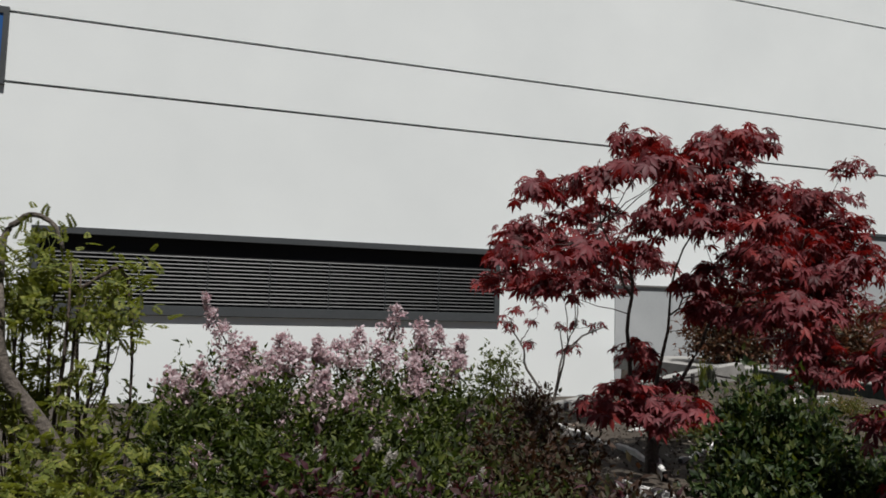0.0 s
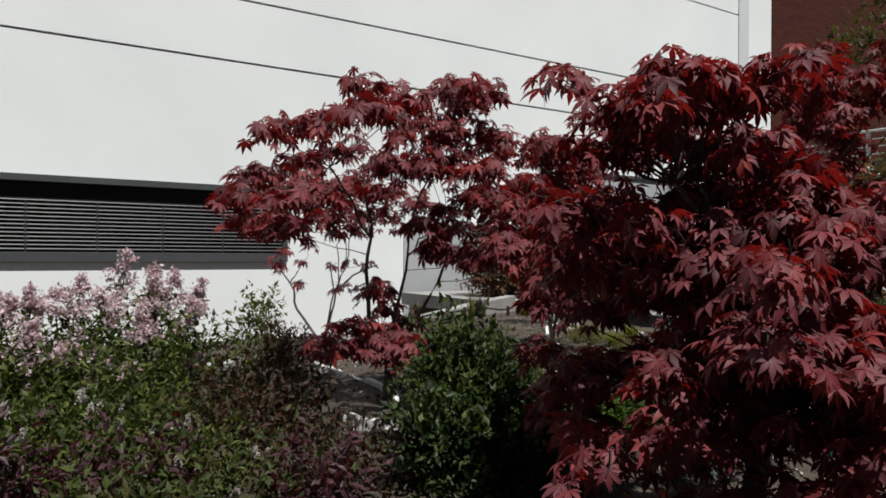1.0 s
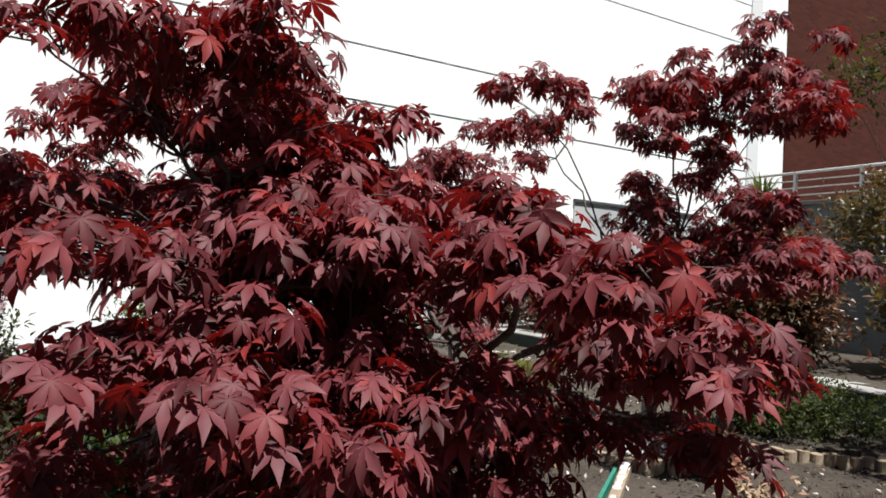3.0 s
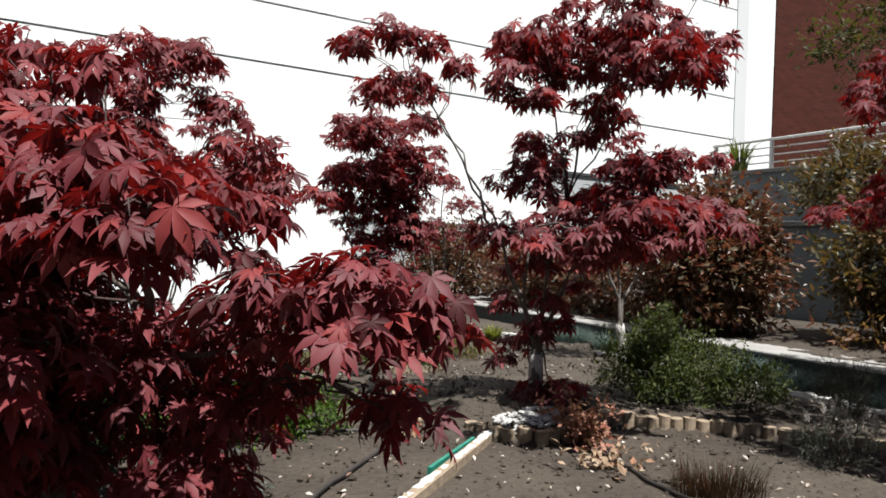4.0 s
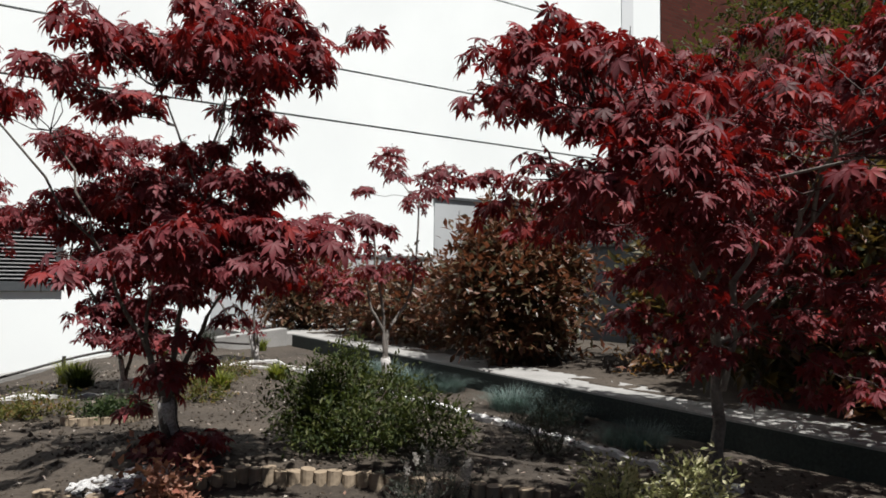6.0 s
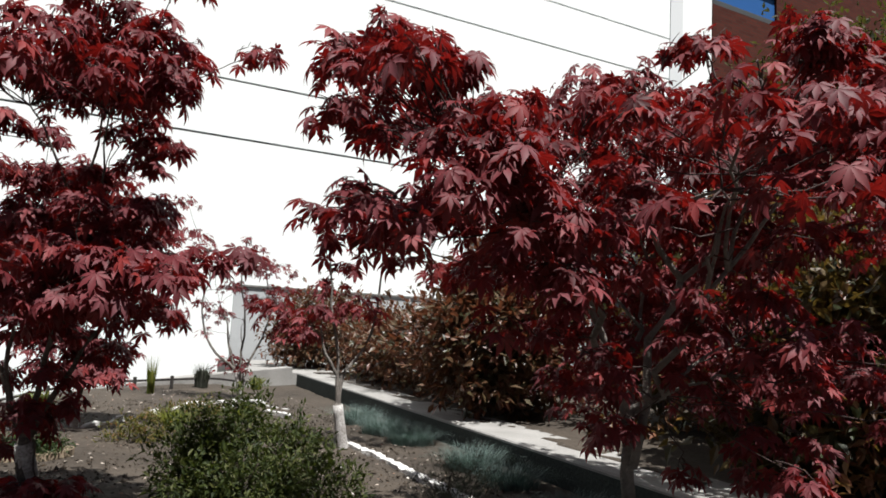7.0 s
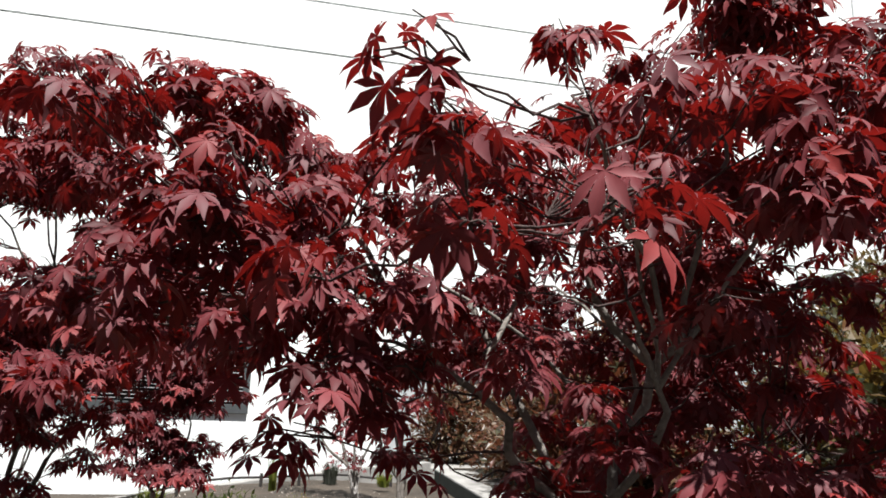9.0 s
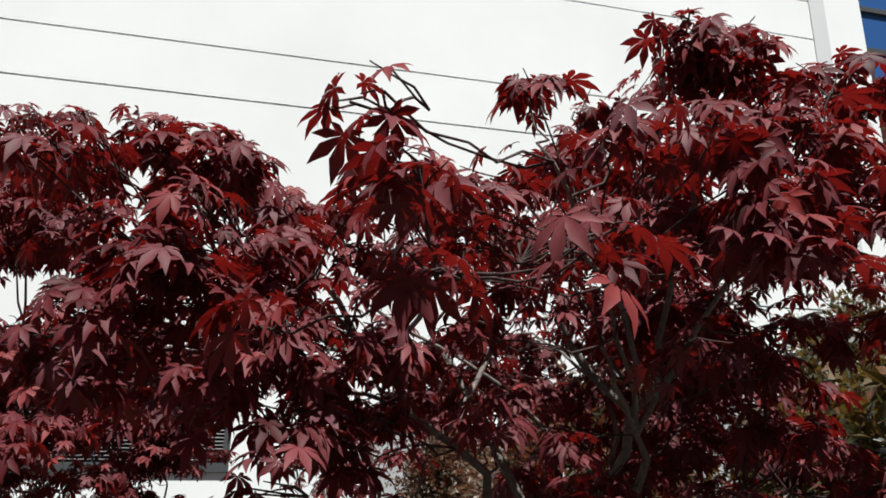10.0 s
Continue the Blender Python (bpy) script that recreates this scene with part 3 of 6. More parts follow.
# the lowest band leaves the louvre's opening free
for lo, hi in (((-9, -0.7), (-2.02, 3.43 - GAP)), ((-2.02, -0.7), (4.28, 0.56)), ((-2.02, 1.655), (4.28, 3.43 - GAP)), ((4.28, -0.7), (15.18, 3.43 - GAP))):
    part("render_panel", boxed((lo[0], WALL, lo[1]), (hi[0], WALL + 0.05, hi[1])), white_render, facade)
for z, top in zip(BANDS, BANDS[1:]):
    left = -2.45 if z == 3.43 else -9
    part("render_panel", boxed((left, WALL, z + GAP), (15.18, WALL + 0.05, top - GAP)), white_render, facade)
pilaster = thing("pilaster", "pale grey vertical strip on the white facade", "pilaster", kind="structure")
part("shaft", boxed((15.18, WALL - 0.03, -0.7), (15.55, WALL + 0.05, 14), 0.004), pale_pilaster, pilaster)
part("render_panel", boxed((15.55, WALL, -0.7), (16.49, WALL + 0.05, 14)), white_render, facade)

window = thing("window_1", "blue-tinted ribbon window with a dark frame", "window", kind="structure")
part("pane", boxed((-9, WALL - 0.035, 3.46), (-2.49, WALL, 4.3)), glass, window)
for lo, hi in (((-9, 4.28), (-2.43, 4.37)), ((-9, 3.38), (-2.43, 3.46)), ((-2.49, 3.46), (-2.43, 4.28)), ((-4.6, 3.46), (-4.52, 4.28))):
    part("window_frame", boxed((lo[0], WALL - 0.05, lo[1]), (hi[0], WALL + 0.02, hi[1]), 0.004), steel_grey, window)


def build_louvre():
    ob = thing("louvre", "long dark grey metal louvre band set in the wall", "louvre", loc=(0, WALL, 0))
    x0, x1, z0, z1 = -2.0, 4.27, 0.565, 1.65
    # solid near-black box behind the slats, its colour standing for the unlit recess
    part("recess", boxed((x0, 0.04, z0), (x1, 0.3, z1)), recess_shade, ob, "solid black box, painted shade behind the slats")
    part("top_rail", boxed((x0, -0.05, z1 - 0.085), (x1, 0.03, z1), 0.004), steel_grey, ob)
    part("bottom_rail", boxed((x0, -0.05, z0), (x1, 0.03, z0 + 0.125), 0.004), steel_grey, ob)
    for x in (x0, x1 - 0.085):
        part("side_rail", boxed((x, -0.05, z0 + 0.125), (x + 0.085, 0.03, z1 - 0.085), 0.004), steel_grey, ob)
    x = -0.71
    while x < 4.1:
        part("mullion", boxed((x - 0.012, -0.028, z0 + 0.125), (x + 0.012, 0.03, z1 - 0.32), 0.003), slat_grey, ob)
        x += 0.805
    n = 13
    me = None
    for i in range(n):
        z = z0 + 0.15 + i * (z1 - 0.33 - z0 - 0.15) / (n - 1)
        if me is None:
            bm = bmesh.new()
            box(bm, (x0 + 0.085, -0.03, -0.007), (x1 - 0.085, 0.03, 0.007))
            bmesh.ops.rotate(bm, verts=bm.verts, cent=(0, 0, 0), matrix=Matrix.Rotation(radians(-32), 3, "X"))
            s = part("slat", bm, slat_grey, ob)
            me = s.data
            s.location = (0, 0, z)
        else:
            child("slat", me, ob).location = (0, 0, z)


build_louvre()

annex = thing("low_annex", "pale grey low block with a dark coping against the facade", "annex", kind="structure")
part("wall", boxed((6.27, WALL - 0.02, -0.6), (10.26, WALL + 0.02, 1.17)), grey_render, annex)
part("wall", boxed((10.26, WALL - 0.024, -0.6), (13.74, WALL + 0.02, 2.26)), grey_render, annex)
part("coping", boxed((6.25, WALL - 0.05, 1.17), (10.24, WALL, 1.2), 0.004), concrete_dark, annex, "dark coping")
part("coping", boxed((10.24, WALL - 0.06, 2.26), (13.76, WALL, 2.315), 0.004), steel_grey, annex, "dark coping")
part("pier", boxed((13.74, WALL - 0.06, -0.6), (14.07, WALL, 2.3), 0.005), pale_pilaster, annex)

# ---- brick building ----
brickwork, bn, bl = nodes_of("brickwork")
tex, co, mp = bn.new("ShaderNodeTexBrick"), bn.new("ShaderNodeTexCoord"), bn.new("ShaderNodeMapping")
mp.inputs["Rotation"].default_value = (radians(90), 0, 0)
bl.new(co.outputs["Object"], mp.inputs[0])
bl.new(mp.outputs[0], tex.inputs["Vector"])
tex.inputs["Color1"].default_value, tex.inputs["Color2"].default_value, tex.inputs["Mortar"].default_value = (0.052, 0.015, 0.011, 1), (0.075, 0.021, 0.015, 1), (0.048, 0.025, 0.02, 1)
for key, value in (("Scale", 1.0), ("Brick Width", 0.25), ("Row Height", 0.075), ("Mortar Size", 0.008)):
    tex.inputs[key].default_value = value
bl.new(tex.outputs[0], bn["Principled BSDF"].inputs["Base Color"])
bn["Principled BSDF"].inputs["Roughness"].default_value = 0.9
bn["Principled BSDF"].inputs["Specular IOR Level"].default_value = 0.08
brick = thing("brick_building", "dark red brick building with blue glazing above", "building", kind="structure")
part("wall", boxed((16.49, 10.0, -0.6), (27, 10.4, 8.35)), brickwork, brick)
part("wall", boxed((18.7, 10.0, 8.35), (27, 10.4, 14)), brickwork, brick)
part("glazing", boxed((16.49, 10.06, 8.35), (18.7, 10.4, 14)), glass, brick, "blue glass band")
for z in (8.41, 9.1, 10.1, 11.6, 13.1):
    part("glazing_bar", boxed((16.49, 10.0, z - 0.06), (18.7, 10.06, z + 0.06), 0.005), steel_grey, brick)

# ---- terrace walls on the far side ----
planter = thing("planter_wall", "blue-grey rendered planter wall with a coping", "wall", kind="structure")
part("wall", boxed((8.44, -3.0, -0.1), (8.62, 4.4, 1.08)), blue_grey, planter)
part("wall", boxed((8.62, 4.22, -0.1), (11.2, 4.4, 1.08)), blue_grey, planter)
part("coping", boxed((8.39, -3.0, 1.08), (8.68, 4.46, 1.13), 0.006), concrete_dark, planter)
part("soil_fill", boxed((8.62, -3.0, -0.1), (11.2, 4.22, 1.04)), soil, planter)
terrace = thing("terrace_wall", "blue-grey terrace wall below the metal railing", "wall", kind="structure")
part("wall", boxed((11.2, -4.0, -0.1), (11.45, 7.3, 2.04)), blue_grey, terrace)
part("coping", boxed((11.14, -4.0, 2.04), (11.5, 7.36, 2.1), 0.006), concrete_dark, terrace)
part("deck", boxed((11.45, -4.0, -0.1), (16, 7.3, 2.0)), concrete_dark, terrace)


def build_railing():
    ob = thing("railing", "pale metal railing with four thin horizontal rails", "railing", loc=(11.3, 0, 2.1))
    for z, r in ((0.45, 0.022), (0.33, 0.011), (0.22, 0.011), (0.11, 0.011)):
        child("rail", mesh_of("rail", *tube([(0, -4, z), (0, 2, z), (0, 7.25, z)], [r] * 3, 8), rail_metal, True), ob)
    y = 7.2
    while y > -4:
        part("post", boxed((-0.022, y - 0.022, 0), (0.022, y + 0.022, 0.47), 0.004), rail_metal, ob)
        y -= 1.0


build_railing()


# ---- garden edging ----
def build_logs():
    ob = thing("log_edging", "row of short upright wooden edging logs round a bed", "edging")
    nr = np.random.RandomState(5)
    line = finer([(p[0], p[1]) for p in LOGS[:9]], 0.052)
    meshes = []
    for k in range(5):
        bm = bmesh.new()
        bmesh.ops.create_cone(bm, cap_ends=True, segments=14, radius1=0.0275, radius2=0.0265 + 0.001 * nr.rand(), depth=0.2)
        for v in bm.verts:
            if v.co.z > 0:
                v.co.z += 0.004 * math.sin(k * 2.1) + (0.05 + 0.03 * k) * v.co.x * math.cos(k)
        me = bpy.data.meshes.new("log")
        bm.to_mesh(me)
        bm.free()
        me.materials.append(log_wood)
        meshes.append(me)
    for i, (x, y) in enumerate(line):
        lo = child("log", meshes[i % 5], ob)
        lo.matrix_local = pose(x + nr.normal(0, 0.002), y + nr.normal(0, 0.003), -0.07 + nr.uniform(-0.005, 0.003), nr.normal(0, 0.8), nr.normal(0, 0.8), nr.uniform(0, 360))
    ring = [(3.8 + 0.19 * math.cos(a), 3.02 + 0.13 * math.sin(a)) for a in np.linspace(math.pi * 1.0, math.pi * 2.0, 12)]
    ob2 = thing("log_ring", "short pale edging logs round a dark cushion plant", "edging")
    for i, (x, y) in enumerate(ring):
        child("log", meshes[i % 5], ob2).matrix_local = pose(x, y, -0.062, 0, 0, i * 40)


build_logs()


def edging_strip(label, line, width=0.05, height=0.07, seed=1, material=white_strip, gaps=True):
    """A ragged limewashed edging that follows the ground."""
    ob = thing("edging_strip", label, "edging", "white bed edgings")
    nr = np.random.RandomState(seed)
    verts, faces = [], []
    pts = finer(line, 0.03)
    for i, p in enumerate(pts):
        a, b = pts[max(0, i - 1)], pts[min(len(pts) - 1, i + 1)]
        d = Vector((b[0] - a[0], b[1] - a[1])).normalized()
        n = Vector((-d.y, d.x))
        w, h = width * nr.uniform(0.6, 1.15) / 2, height * (0.75 + (1.6 if gaps else 0.3) * noise.noise(Vector((p[0] * 5, p[1] * 5, seed)))) + nr.uniform(-0.007, 0.007)
        z = ground_z(p[0], p[1])
        for s, q in ((-1.05, -0.05), (-1, h * 0.85), (-0.5, h), (0.5, h * 0.98), (1, h * 0.85), (1.05, -0.05)):
            verts.append((p[0] + n.x * w * s, p[1] + n.y * w * s, z + q))
    for i in range(len(pts) - 1):
        for k in range(5):
            faces.append((i * 6 + k, i * 6 + k + 1, i * 6 + k + 7, i * 6 + k + 6))
    child("strip", mesh_of("strip", verts, faces, material), ob)
    return ob


strip = edging_strip("limewashed timber edging board with a green plastic strip beside it", [(2.45, 0.72), (2.74, 0.98), (3.38, 1.52)], 0.032, 0.044, 1, gaps=False)
child("board", mesh_of("board", [(2.463, 0.708, -0.06), (3.393, 1.508, -0.06), (3.393, 1.508, 0.03), (2.463, 0.708, 0.03), (2.44, 0.735, -0.06), (3.37, 1.535, -0.06), (3.37, 1.535, 0.03), (2.44, 0.735, 0.03)], [(0, 1, 2, 3), (4, 7, 6, 5), (3, 2, 6, 7), (0, 3, 7, 4), (1, 5, 6, 2)], log_wood), strip, "tan timber board")
child("green_strip", mesh_of("green_strip", [(2.97, 1.215, -0.02), (3.3, 1.49, -0.02), (3.3, 1.49, 0.026), (2.97, 1.215, 0.03), (2.962, 1.225, -0.02), (3.292, 1.5, -0.02), (3.292, 1.5, 0.026), (2.962, 1.225, 0.03)], [(0, 1, 2, 3), (4, 7, 6, 5), (3, 2, 6, 7), (0, 3, 7, 4), (1, 5, 6, 2)], green_edge), strip, "green plastic edging")
edging_strip("whitewashed low stone edging along a planting bed", [(2.3, 3.0), (2.55, 3.17), (2.8, 3.37), (3.07, 3.64), (3.11, 3.88)], 0.026, 0.022, 2)
edging_strip("whitewashed low stone edging winding between two maples", [(2.6, 3.92), (3.1, 3.98), (3.4, 3.96), (3.76, 3.93), (4.07, 3.89), (4.35, 4.22), (4.69, 4.7), (5.05, 5.12), (5.35, 5.3), (5.7, 5.0)], 0.034, 0.026, 3)
edging_strip("whitewashed low stone edging with a turned end", [(5.15, 4.95), (5.4, 4.6), (5.5, 4.3)], 0.032, 0.022, 4)
edging_strip("whitewashed rough stone edging along the sunken strip", [(5.5, 3.3), (5.52, 2.75), (5.5, 2.3), (5.48, 1.85), (5.46, 1.3), (5.42, 0.85)], 0.05, 0.038, 5, gaps=False)
edging_strip("whitewashed low stone edging on the shaded side", [(2.1, 3.88), (2.2, 3.52), (2.16, 3.02), (2.0, 2.7)], 0.03, 0.03, 7)
edging_strip("short whitewashed stone edging behind the evergreen bush", [(1.65, 2.52), (1.74, 2.43), (1.9, 2.36)], 0.04, 0.05, 8)


def stones(label, centre, rx, ry, n, size, seed, z=0.0):
    """Pale pebbles, small lumps with flat sides, strewn in an oval."""
    nr = np.random.RandomState(seed)
    shapes = []
    for _ in range(5):
        bm = bmesh.new()
        bmesh.ops.create_icosphere(bm, subdivisions=1, radius=1.0)
        for w in bm.verts:
            w.co = Vector((w.co.x * nr.uniform(0.7, 1.3), w.co.y * nr.uniform(0.7, 1.2), w.co.z * nr.uniform(0.35, 0.65)))
        me = bpy.data.meshes.new("stone")
        bm.to_mesh(me)
        bm.free()
        me.materials.append(pebble)
        shapes.append(me)
    ob = thing("pebbles", label, "pebbles")
    for i in range(n):
        a, q = nr.uniform(0, 6.28), math.sqrt(nr.uniform(0, 1))
        x, y = centre[0] + math.cos(a) * q * rx, centre[1] + math.sin(a) * q * ry
        s = size * nr.uniform(0.45, 1.35)
        st = child("stone", shapes[i % 5], ob)
        st.matrix_local = pose(x, y, ground_z(x, y) + z + s * 0.25, nr.normal(0, 12), nr.normal(0, 12), nr.uniform(0, 360)) @ Matrix.Scale(s, 4)


stones("grey-white pebbles spread inside the log edging", (3.66, 1.6), 0.2, 0.1, 300, 0.011, 1, 0.002)
stones("white pebbles scattered on the shaded bed", (5.3, 0.65), 0.25, 0.12, 220, 0.009, 2)
stones("white pebbles beside the lavender bed", (4.75, 0.5), 0.2, 0.1, 260, 0.01, 3)


def litter():
    nr = np.random.RandomState(9)
    P, D, U, S = [], [], [], []
    for _ in range(2600):
        x, y = nr.uniform(2.0, 6.0), nr.uniform(0.2, 6.2)
        P.append((x, y, ground_z(x, y) + 0.012))
        D.append((nr.normal(), nr.normal(), nr.normal(0, 0.25)))
        U.append((nr.normal(0, 0.3), nr.normal(0, 0.3), 1))
        S.append(nr.uniform(0.008, 0.03))
    ob = thing("leaf_litter", "scattered dry leaves and pale chips on the soil", "leaf litter")
    scatter("flakes", SIMPLE, P, D, U, S, debris, ob)


litter()


def clods():
    """Crumbs of dry soil, small eight-sided lumps."""
    nr = np.random.RandomState(31)
    n = 9000
    x, y = nr.uniform(2.0, 6.0, n), nr.uniform(0.1, 5.4, n)
    s = 0.0035 + 0.012 * nr.uniform(0, 1, n) ** 4
    octa = np.array([(1, 0, 0), (-1, 0, 0), (0, 1, 0), (0, -1, 0), (0, 0, 0.8), (0, 0, -0.8)], float)
    z = np.array([ground_z(a, b) for a, b in zip(x, y)]) + 0.004
    v = octa[None] * nr.uniform(0.6, 1.3, (n, 6, 1)) * s[:, None, None] + np.stack([x, y, z], 1)[:, None, :]
    tri = [(0, 2, 4), (2, 1, 4), (1, 3, 4), (3, 0, 4), (2, 0, 5), (1, 2, 5), (3, 1, 5), (0, 3, 5)]
    faces = [tuple(i + 6 * k for i in f) for k in range(n) for f in tri]
    ob = thing("soil_crumbs", "crumbled clods of dry brown soil on the beds", "soil")
    child("clods", mesh_of("clods", v.reshape(-1, 3), faces, soil), ob, kind="stuff")


clods()


def hose(label, pts, r=0.0065):
    ob = thing("drip_hose", label, "hose", "irrigation hoses")
    rng = random.Random(len(pts))
    line = finer(pts, 0.08)
    child("pipe", mesh_of("pipe", *tube([(x + rng.uniform(-0.004, 0.004), y + rng.uniform(-0.004, 0.004), ground_z(x, y) + r * 1.2 + 0.004) for x, y in line], [r] * len(line), 8), pipe_black, True), ob)


hose("black drip irrigation hose lying on the soil", [(2.45, 1.0), (2.66, 1.25), (2.93, 1.5), (3.06, 1.66), (3.2, 1.95)])
hose("thin black drip hose lying on the soil", [(2.6, 1.9), (2.82, 1.81), (3.06, 1.77)], 0.006)
hose("black drip irrigation hose beside the dry plants", [(3.75, 1.3), (3.63, 1.11), (3.55, 0.9), (3.54, 0.74), (3.6, 0.5)])
hose("thin black hose crossing the shaded bed", [(4.2, 0.45), (4.5, 0.5), (4.9, 0.45), (5.3, 0.5)], 0.006)


def build_guide():
    ob = thing("pipe_rail", "dark pipe on short pegs along the far kerb", "pipe")
    pts = [(3.3, 5.75), (3.9, 5.95), (4.6, 6.2), (5.3, 6.55), (5.9, 6.8)]
    line = finer(pts, 0.15)
    child("pipe", mesh_of("pipe", *tube([(x, y, ground_z(x, y) + 0.085) for x, y in line], [0.011] * len(line), 8), pipe_black, True), ob)
    for x, y in finer(pts, 0.5):
        part("peg", boxed((x - 0.015, y - 0.015, ground_z(x, y) - 0.05), (x + 0.015, y + 0.015, ground_z(x, y) + 0.12), 0.003), pipe_black, ob)


build_guide()

# ---- red maples ----
# layers of leaves (x, y, z, radius), one list for each limb
NEAR_A = [
    (1.46, 1.01, 1.14, 0.06), (1.49, 0.89, 1.07, 0.06), (1.65, 0.69, 1.1, 0.06), (1.28, 0.82, 0.83, 0.06), (1.39, 0.72, 0.8, 0.06), (1.59, 0.75, 0.82, 0.06),
    (1.39, 0.66, 1.08, 0.06), (1.61, 0.86, 0.85, 0.06), (1.33, 0.85, 0.82, 0.06), (1.74, 0.69, 1.07, 0.06), (1.59, 0.75, 1.11, 0.06), (1.66, 0.59, 1.11, 0.06),
    (1.57, 0.86, 1.03, 0.06), (1.7, 0.73, 1.08, 0.06), (1.49, 0.96, 0.98, 0.06), (1.62, 0.99, 0.97, 0.06), (1.68, 0.81, 0.96, 0.06), (1.4, 0.88, 0.8, 0.06),
    (1.63, 0.7, 0.81, 0.06), (1.39, 0.9, 0.71, 0.06),
]
NEAR_B = [
    (1.46, 0.69, 1.08, 0.06), (1.64, 0.76, 1.1, 0.06), (1.59, 0.8, 1.06, 0.06), (1.7, 0.8, 1.08, 0.06), (1.54, 0.92, 0.98, 0.06), (1.58, 0.68, 0.76, 0.06),
    (1.62, 0.67, 0.96, 0.06), (1.75, 0.61, 0.93, 0.06), (1.32, 0.63, 1.01, 0.04), (1.68, 0.87, 1.16, 0.06), (1.67, 0.99, 1.09, 0.09), (1.76, 0.76, 0.92, 0.08),
    (1.52, 0.67, 1.08, 0.07), (1.78, 0.8, 1, 0.07), (1.52, 0.84, 1.06, 0.07), (1.46, 0.88, 0.83, 0.07), (1.68, 0.81, 0.81, 0.1), (1.71, 0.86, 0.88, 0.08),
    (1.61, 0.92, 0.8, 0.08), (1.35, 0.85, 0.77, 0.08),
]
NEAR_C = [
    (2.21, 0.35, 0.63, 0.06), (2.23, 0.35, 0.56, 0.06), (2.22, 0.52, 0.75, 0.06), (2.16, 0.36, 0.6, 0.06), (2.21, 0.45, 0.64, 0.06), (2.26, 0.32, 0.63, 0.06),
    (2.3, 0.27, 0.57, 0.06), (2.31, 0.29, 0.65, 0.06), (2.34, 0.32, 0.59, 0.06), (2.34, 0.35, 0.64, 0.06), (2.35, 0.4, 0.64, 0.05), (2.43, 0.34, 0.58, 0.05),
    (2.39, 0.28, 0.63, 0.05), (2.25, 0.56, 0.62, 0.05), (2.42, 0.42, 0.57, 0.05), (2.28, 0.49, 0.59, 0.05), (2.34, 0.5, 0.63, 0.05), (2.4, 0.37, 0.6, 0.05),
    (2.35, 0.37, 0.57, 0.05), (2.45, 0.27, 0.59, 0.05),
]
NEAR_D = [
    (2.39, 0.3, 0.57, 0.05), (2.43, 0.47, 0.42, 0.05), (2.44, 0.42, 0.43, 0.05), (2.26, 0.42, 0.46, 0.05), (2.45, 0.33, 0.43, 0.05),
]
NEAR_E = [
    (1.78, 0.98, 1.03, 0.09), (1.94, 0.93, 0.68, 0.1), (1.87, 1.15, 1.1, 0.08), (1.94, 0.9, 1.02, 0.07), (1.93, 0.91, 0.93, 0.09), (2.09, 1.22, 0.88, 0.06),
    (1.78, 1.42, 0.76, 0.05), (1.87, 1.08, 0.73, 0.07), (1.75, 0.91, 0.76, 0.07), (1.77, 0.88, 0.67, 0.07), (1.79, 0.91, 1.02, 0.07), (2, 0.97, 0.73, 0.07),
    (1.89, 0.96, 0.78, 0.07), (1.68, 0.89, 0.73, 0.07), (1.85, 0.88, 0.75, 0.07), (1.73, 1.26, 0.72, 0.1), (1.94, 1.06, 0.77, 0.1), (1.9, 1.18, 0.81, 0.1),
    (1.77, 1.18, 0.66, 0.1), (1.62, 1, 0.75, 0.1),
]
NEAR_F = [
    (1.64, 0.99, 0.69, 0.08), (1.84, 0.99, 0.69, 0.08), (1.7, 0.94, 0.66, 0.08), (1.71, 1.08, 0.88, 0.08), (1.83, 1.02, 0.76, 0.08), (1.79, 0.89, 0.9, 0.08),
    (1.67, 1.04, 0.84, 0.08),
]
NEAR_G = [
    (2, 0.23, 0.71, 0.05), (1.95, 0.37, 0.79, 0.06), (1.89, 0.37, 0.68, 0.06), (1.96, 0.37, 0.83, 0.06), (1.99, 0.32, 0.79, 0.06), (1.91, 0.34, 0.75, 0.06),
    (1.91, 0.27, 0.72, 0.06), (1.95, 0.3, 0.72, 0.06), (2, 0.17, 0.69, 0.05), (1.92, 0.35, 0.55, 0.06), (2.1, 0.49, 0.77, 0.09), (1.96, 0.17, 0.7, 0.04),
    (2.01, 0.28, 0.74, 0.05), (1.99, 0.17, 0.75, 0.04), (2.07, 0.22, 0.73, 0.05), (2.01, 0.13, 0.72, 0.04), (2.04, 0.26, 0.69, 0.05),
]
NEAR_H = [
    (1.47, 0.73, 0.53, 0.06), (1.32, 0.77, 0.34, 0.06), (1.53, 0.78, 0.71, 0.06), (1.56, 0.69, 0.72, 0.06), (1.46, 0.74, 0.5, 0.06), (1.42, 0.7, 0.42, 0.06),
    (1.4, 0.9, 0.36, 0.06), (1.6, 0.78, 0.69, 0.06), (1.63, 0.8, 0.59, 0.06), (1.68, 0.82, 0.5, 0.09), (1.83, 0.75, 0.48, 0.09), (1.53, 1.05, 0.45, 0.08),
    (1.85, 0.74, 0.36, 0.09), (1.65, 0.75, 0.38, 0.08), (1.67, 0.62, 0.41, 0.08), (1.49, 0.87, 0.33, 0.09), (1.78, 0.67, 0.26, 0.08), (1.68, 0.74, 0.25, 0.07),
    (1.71, 0.73, 0.56, 0.07), (1.63, 0.75, 0.44, 0.07),
]
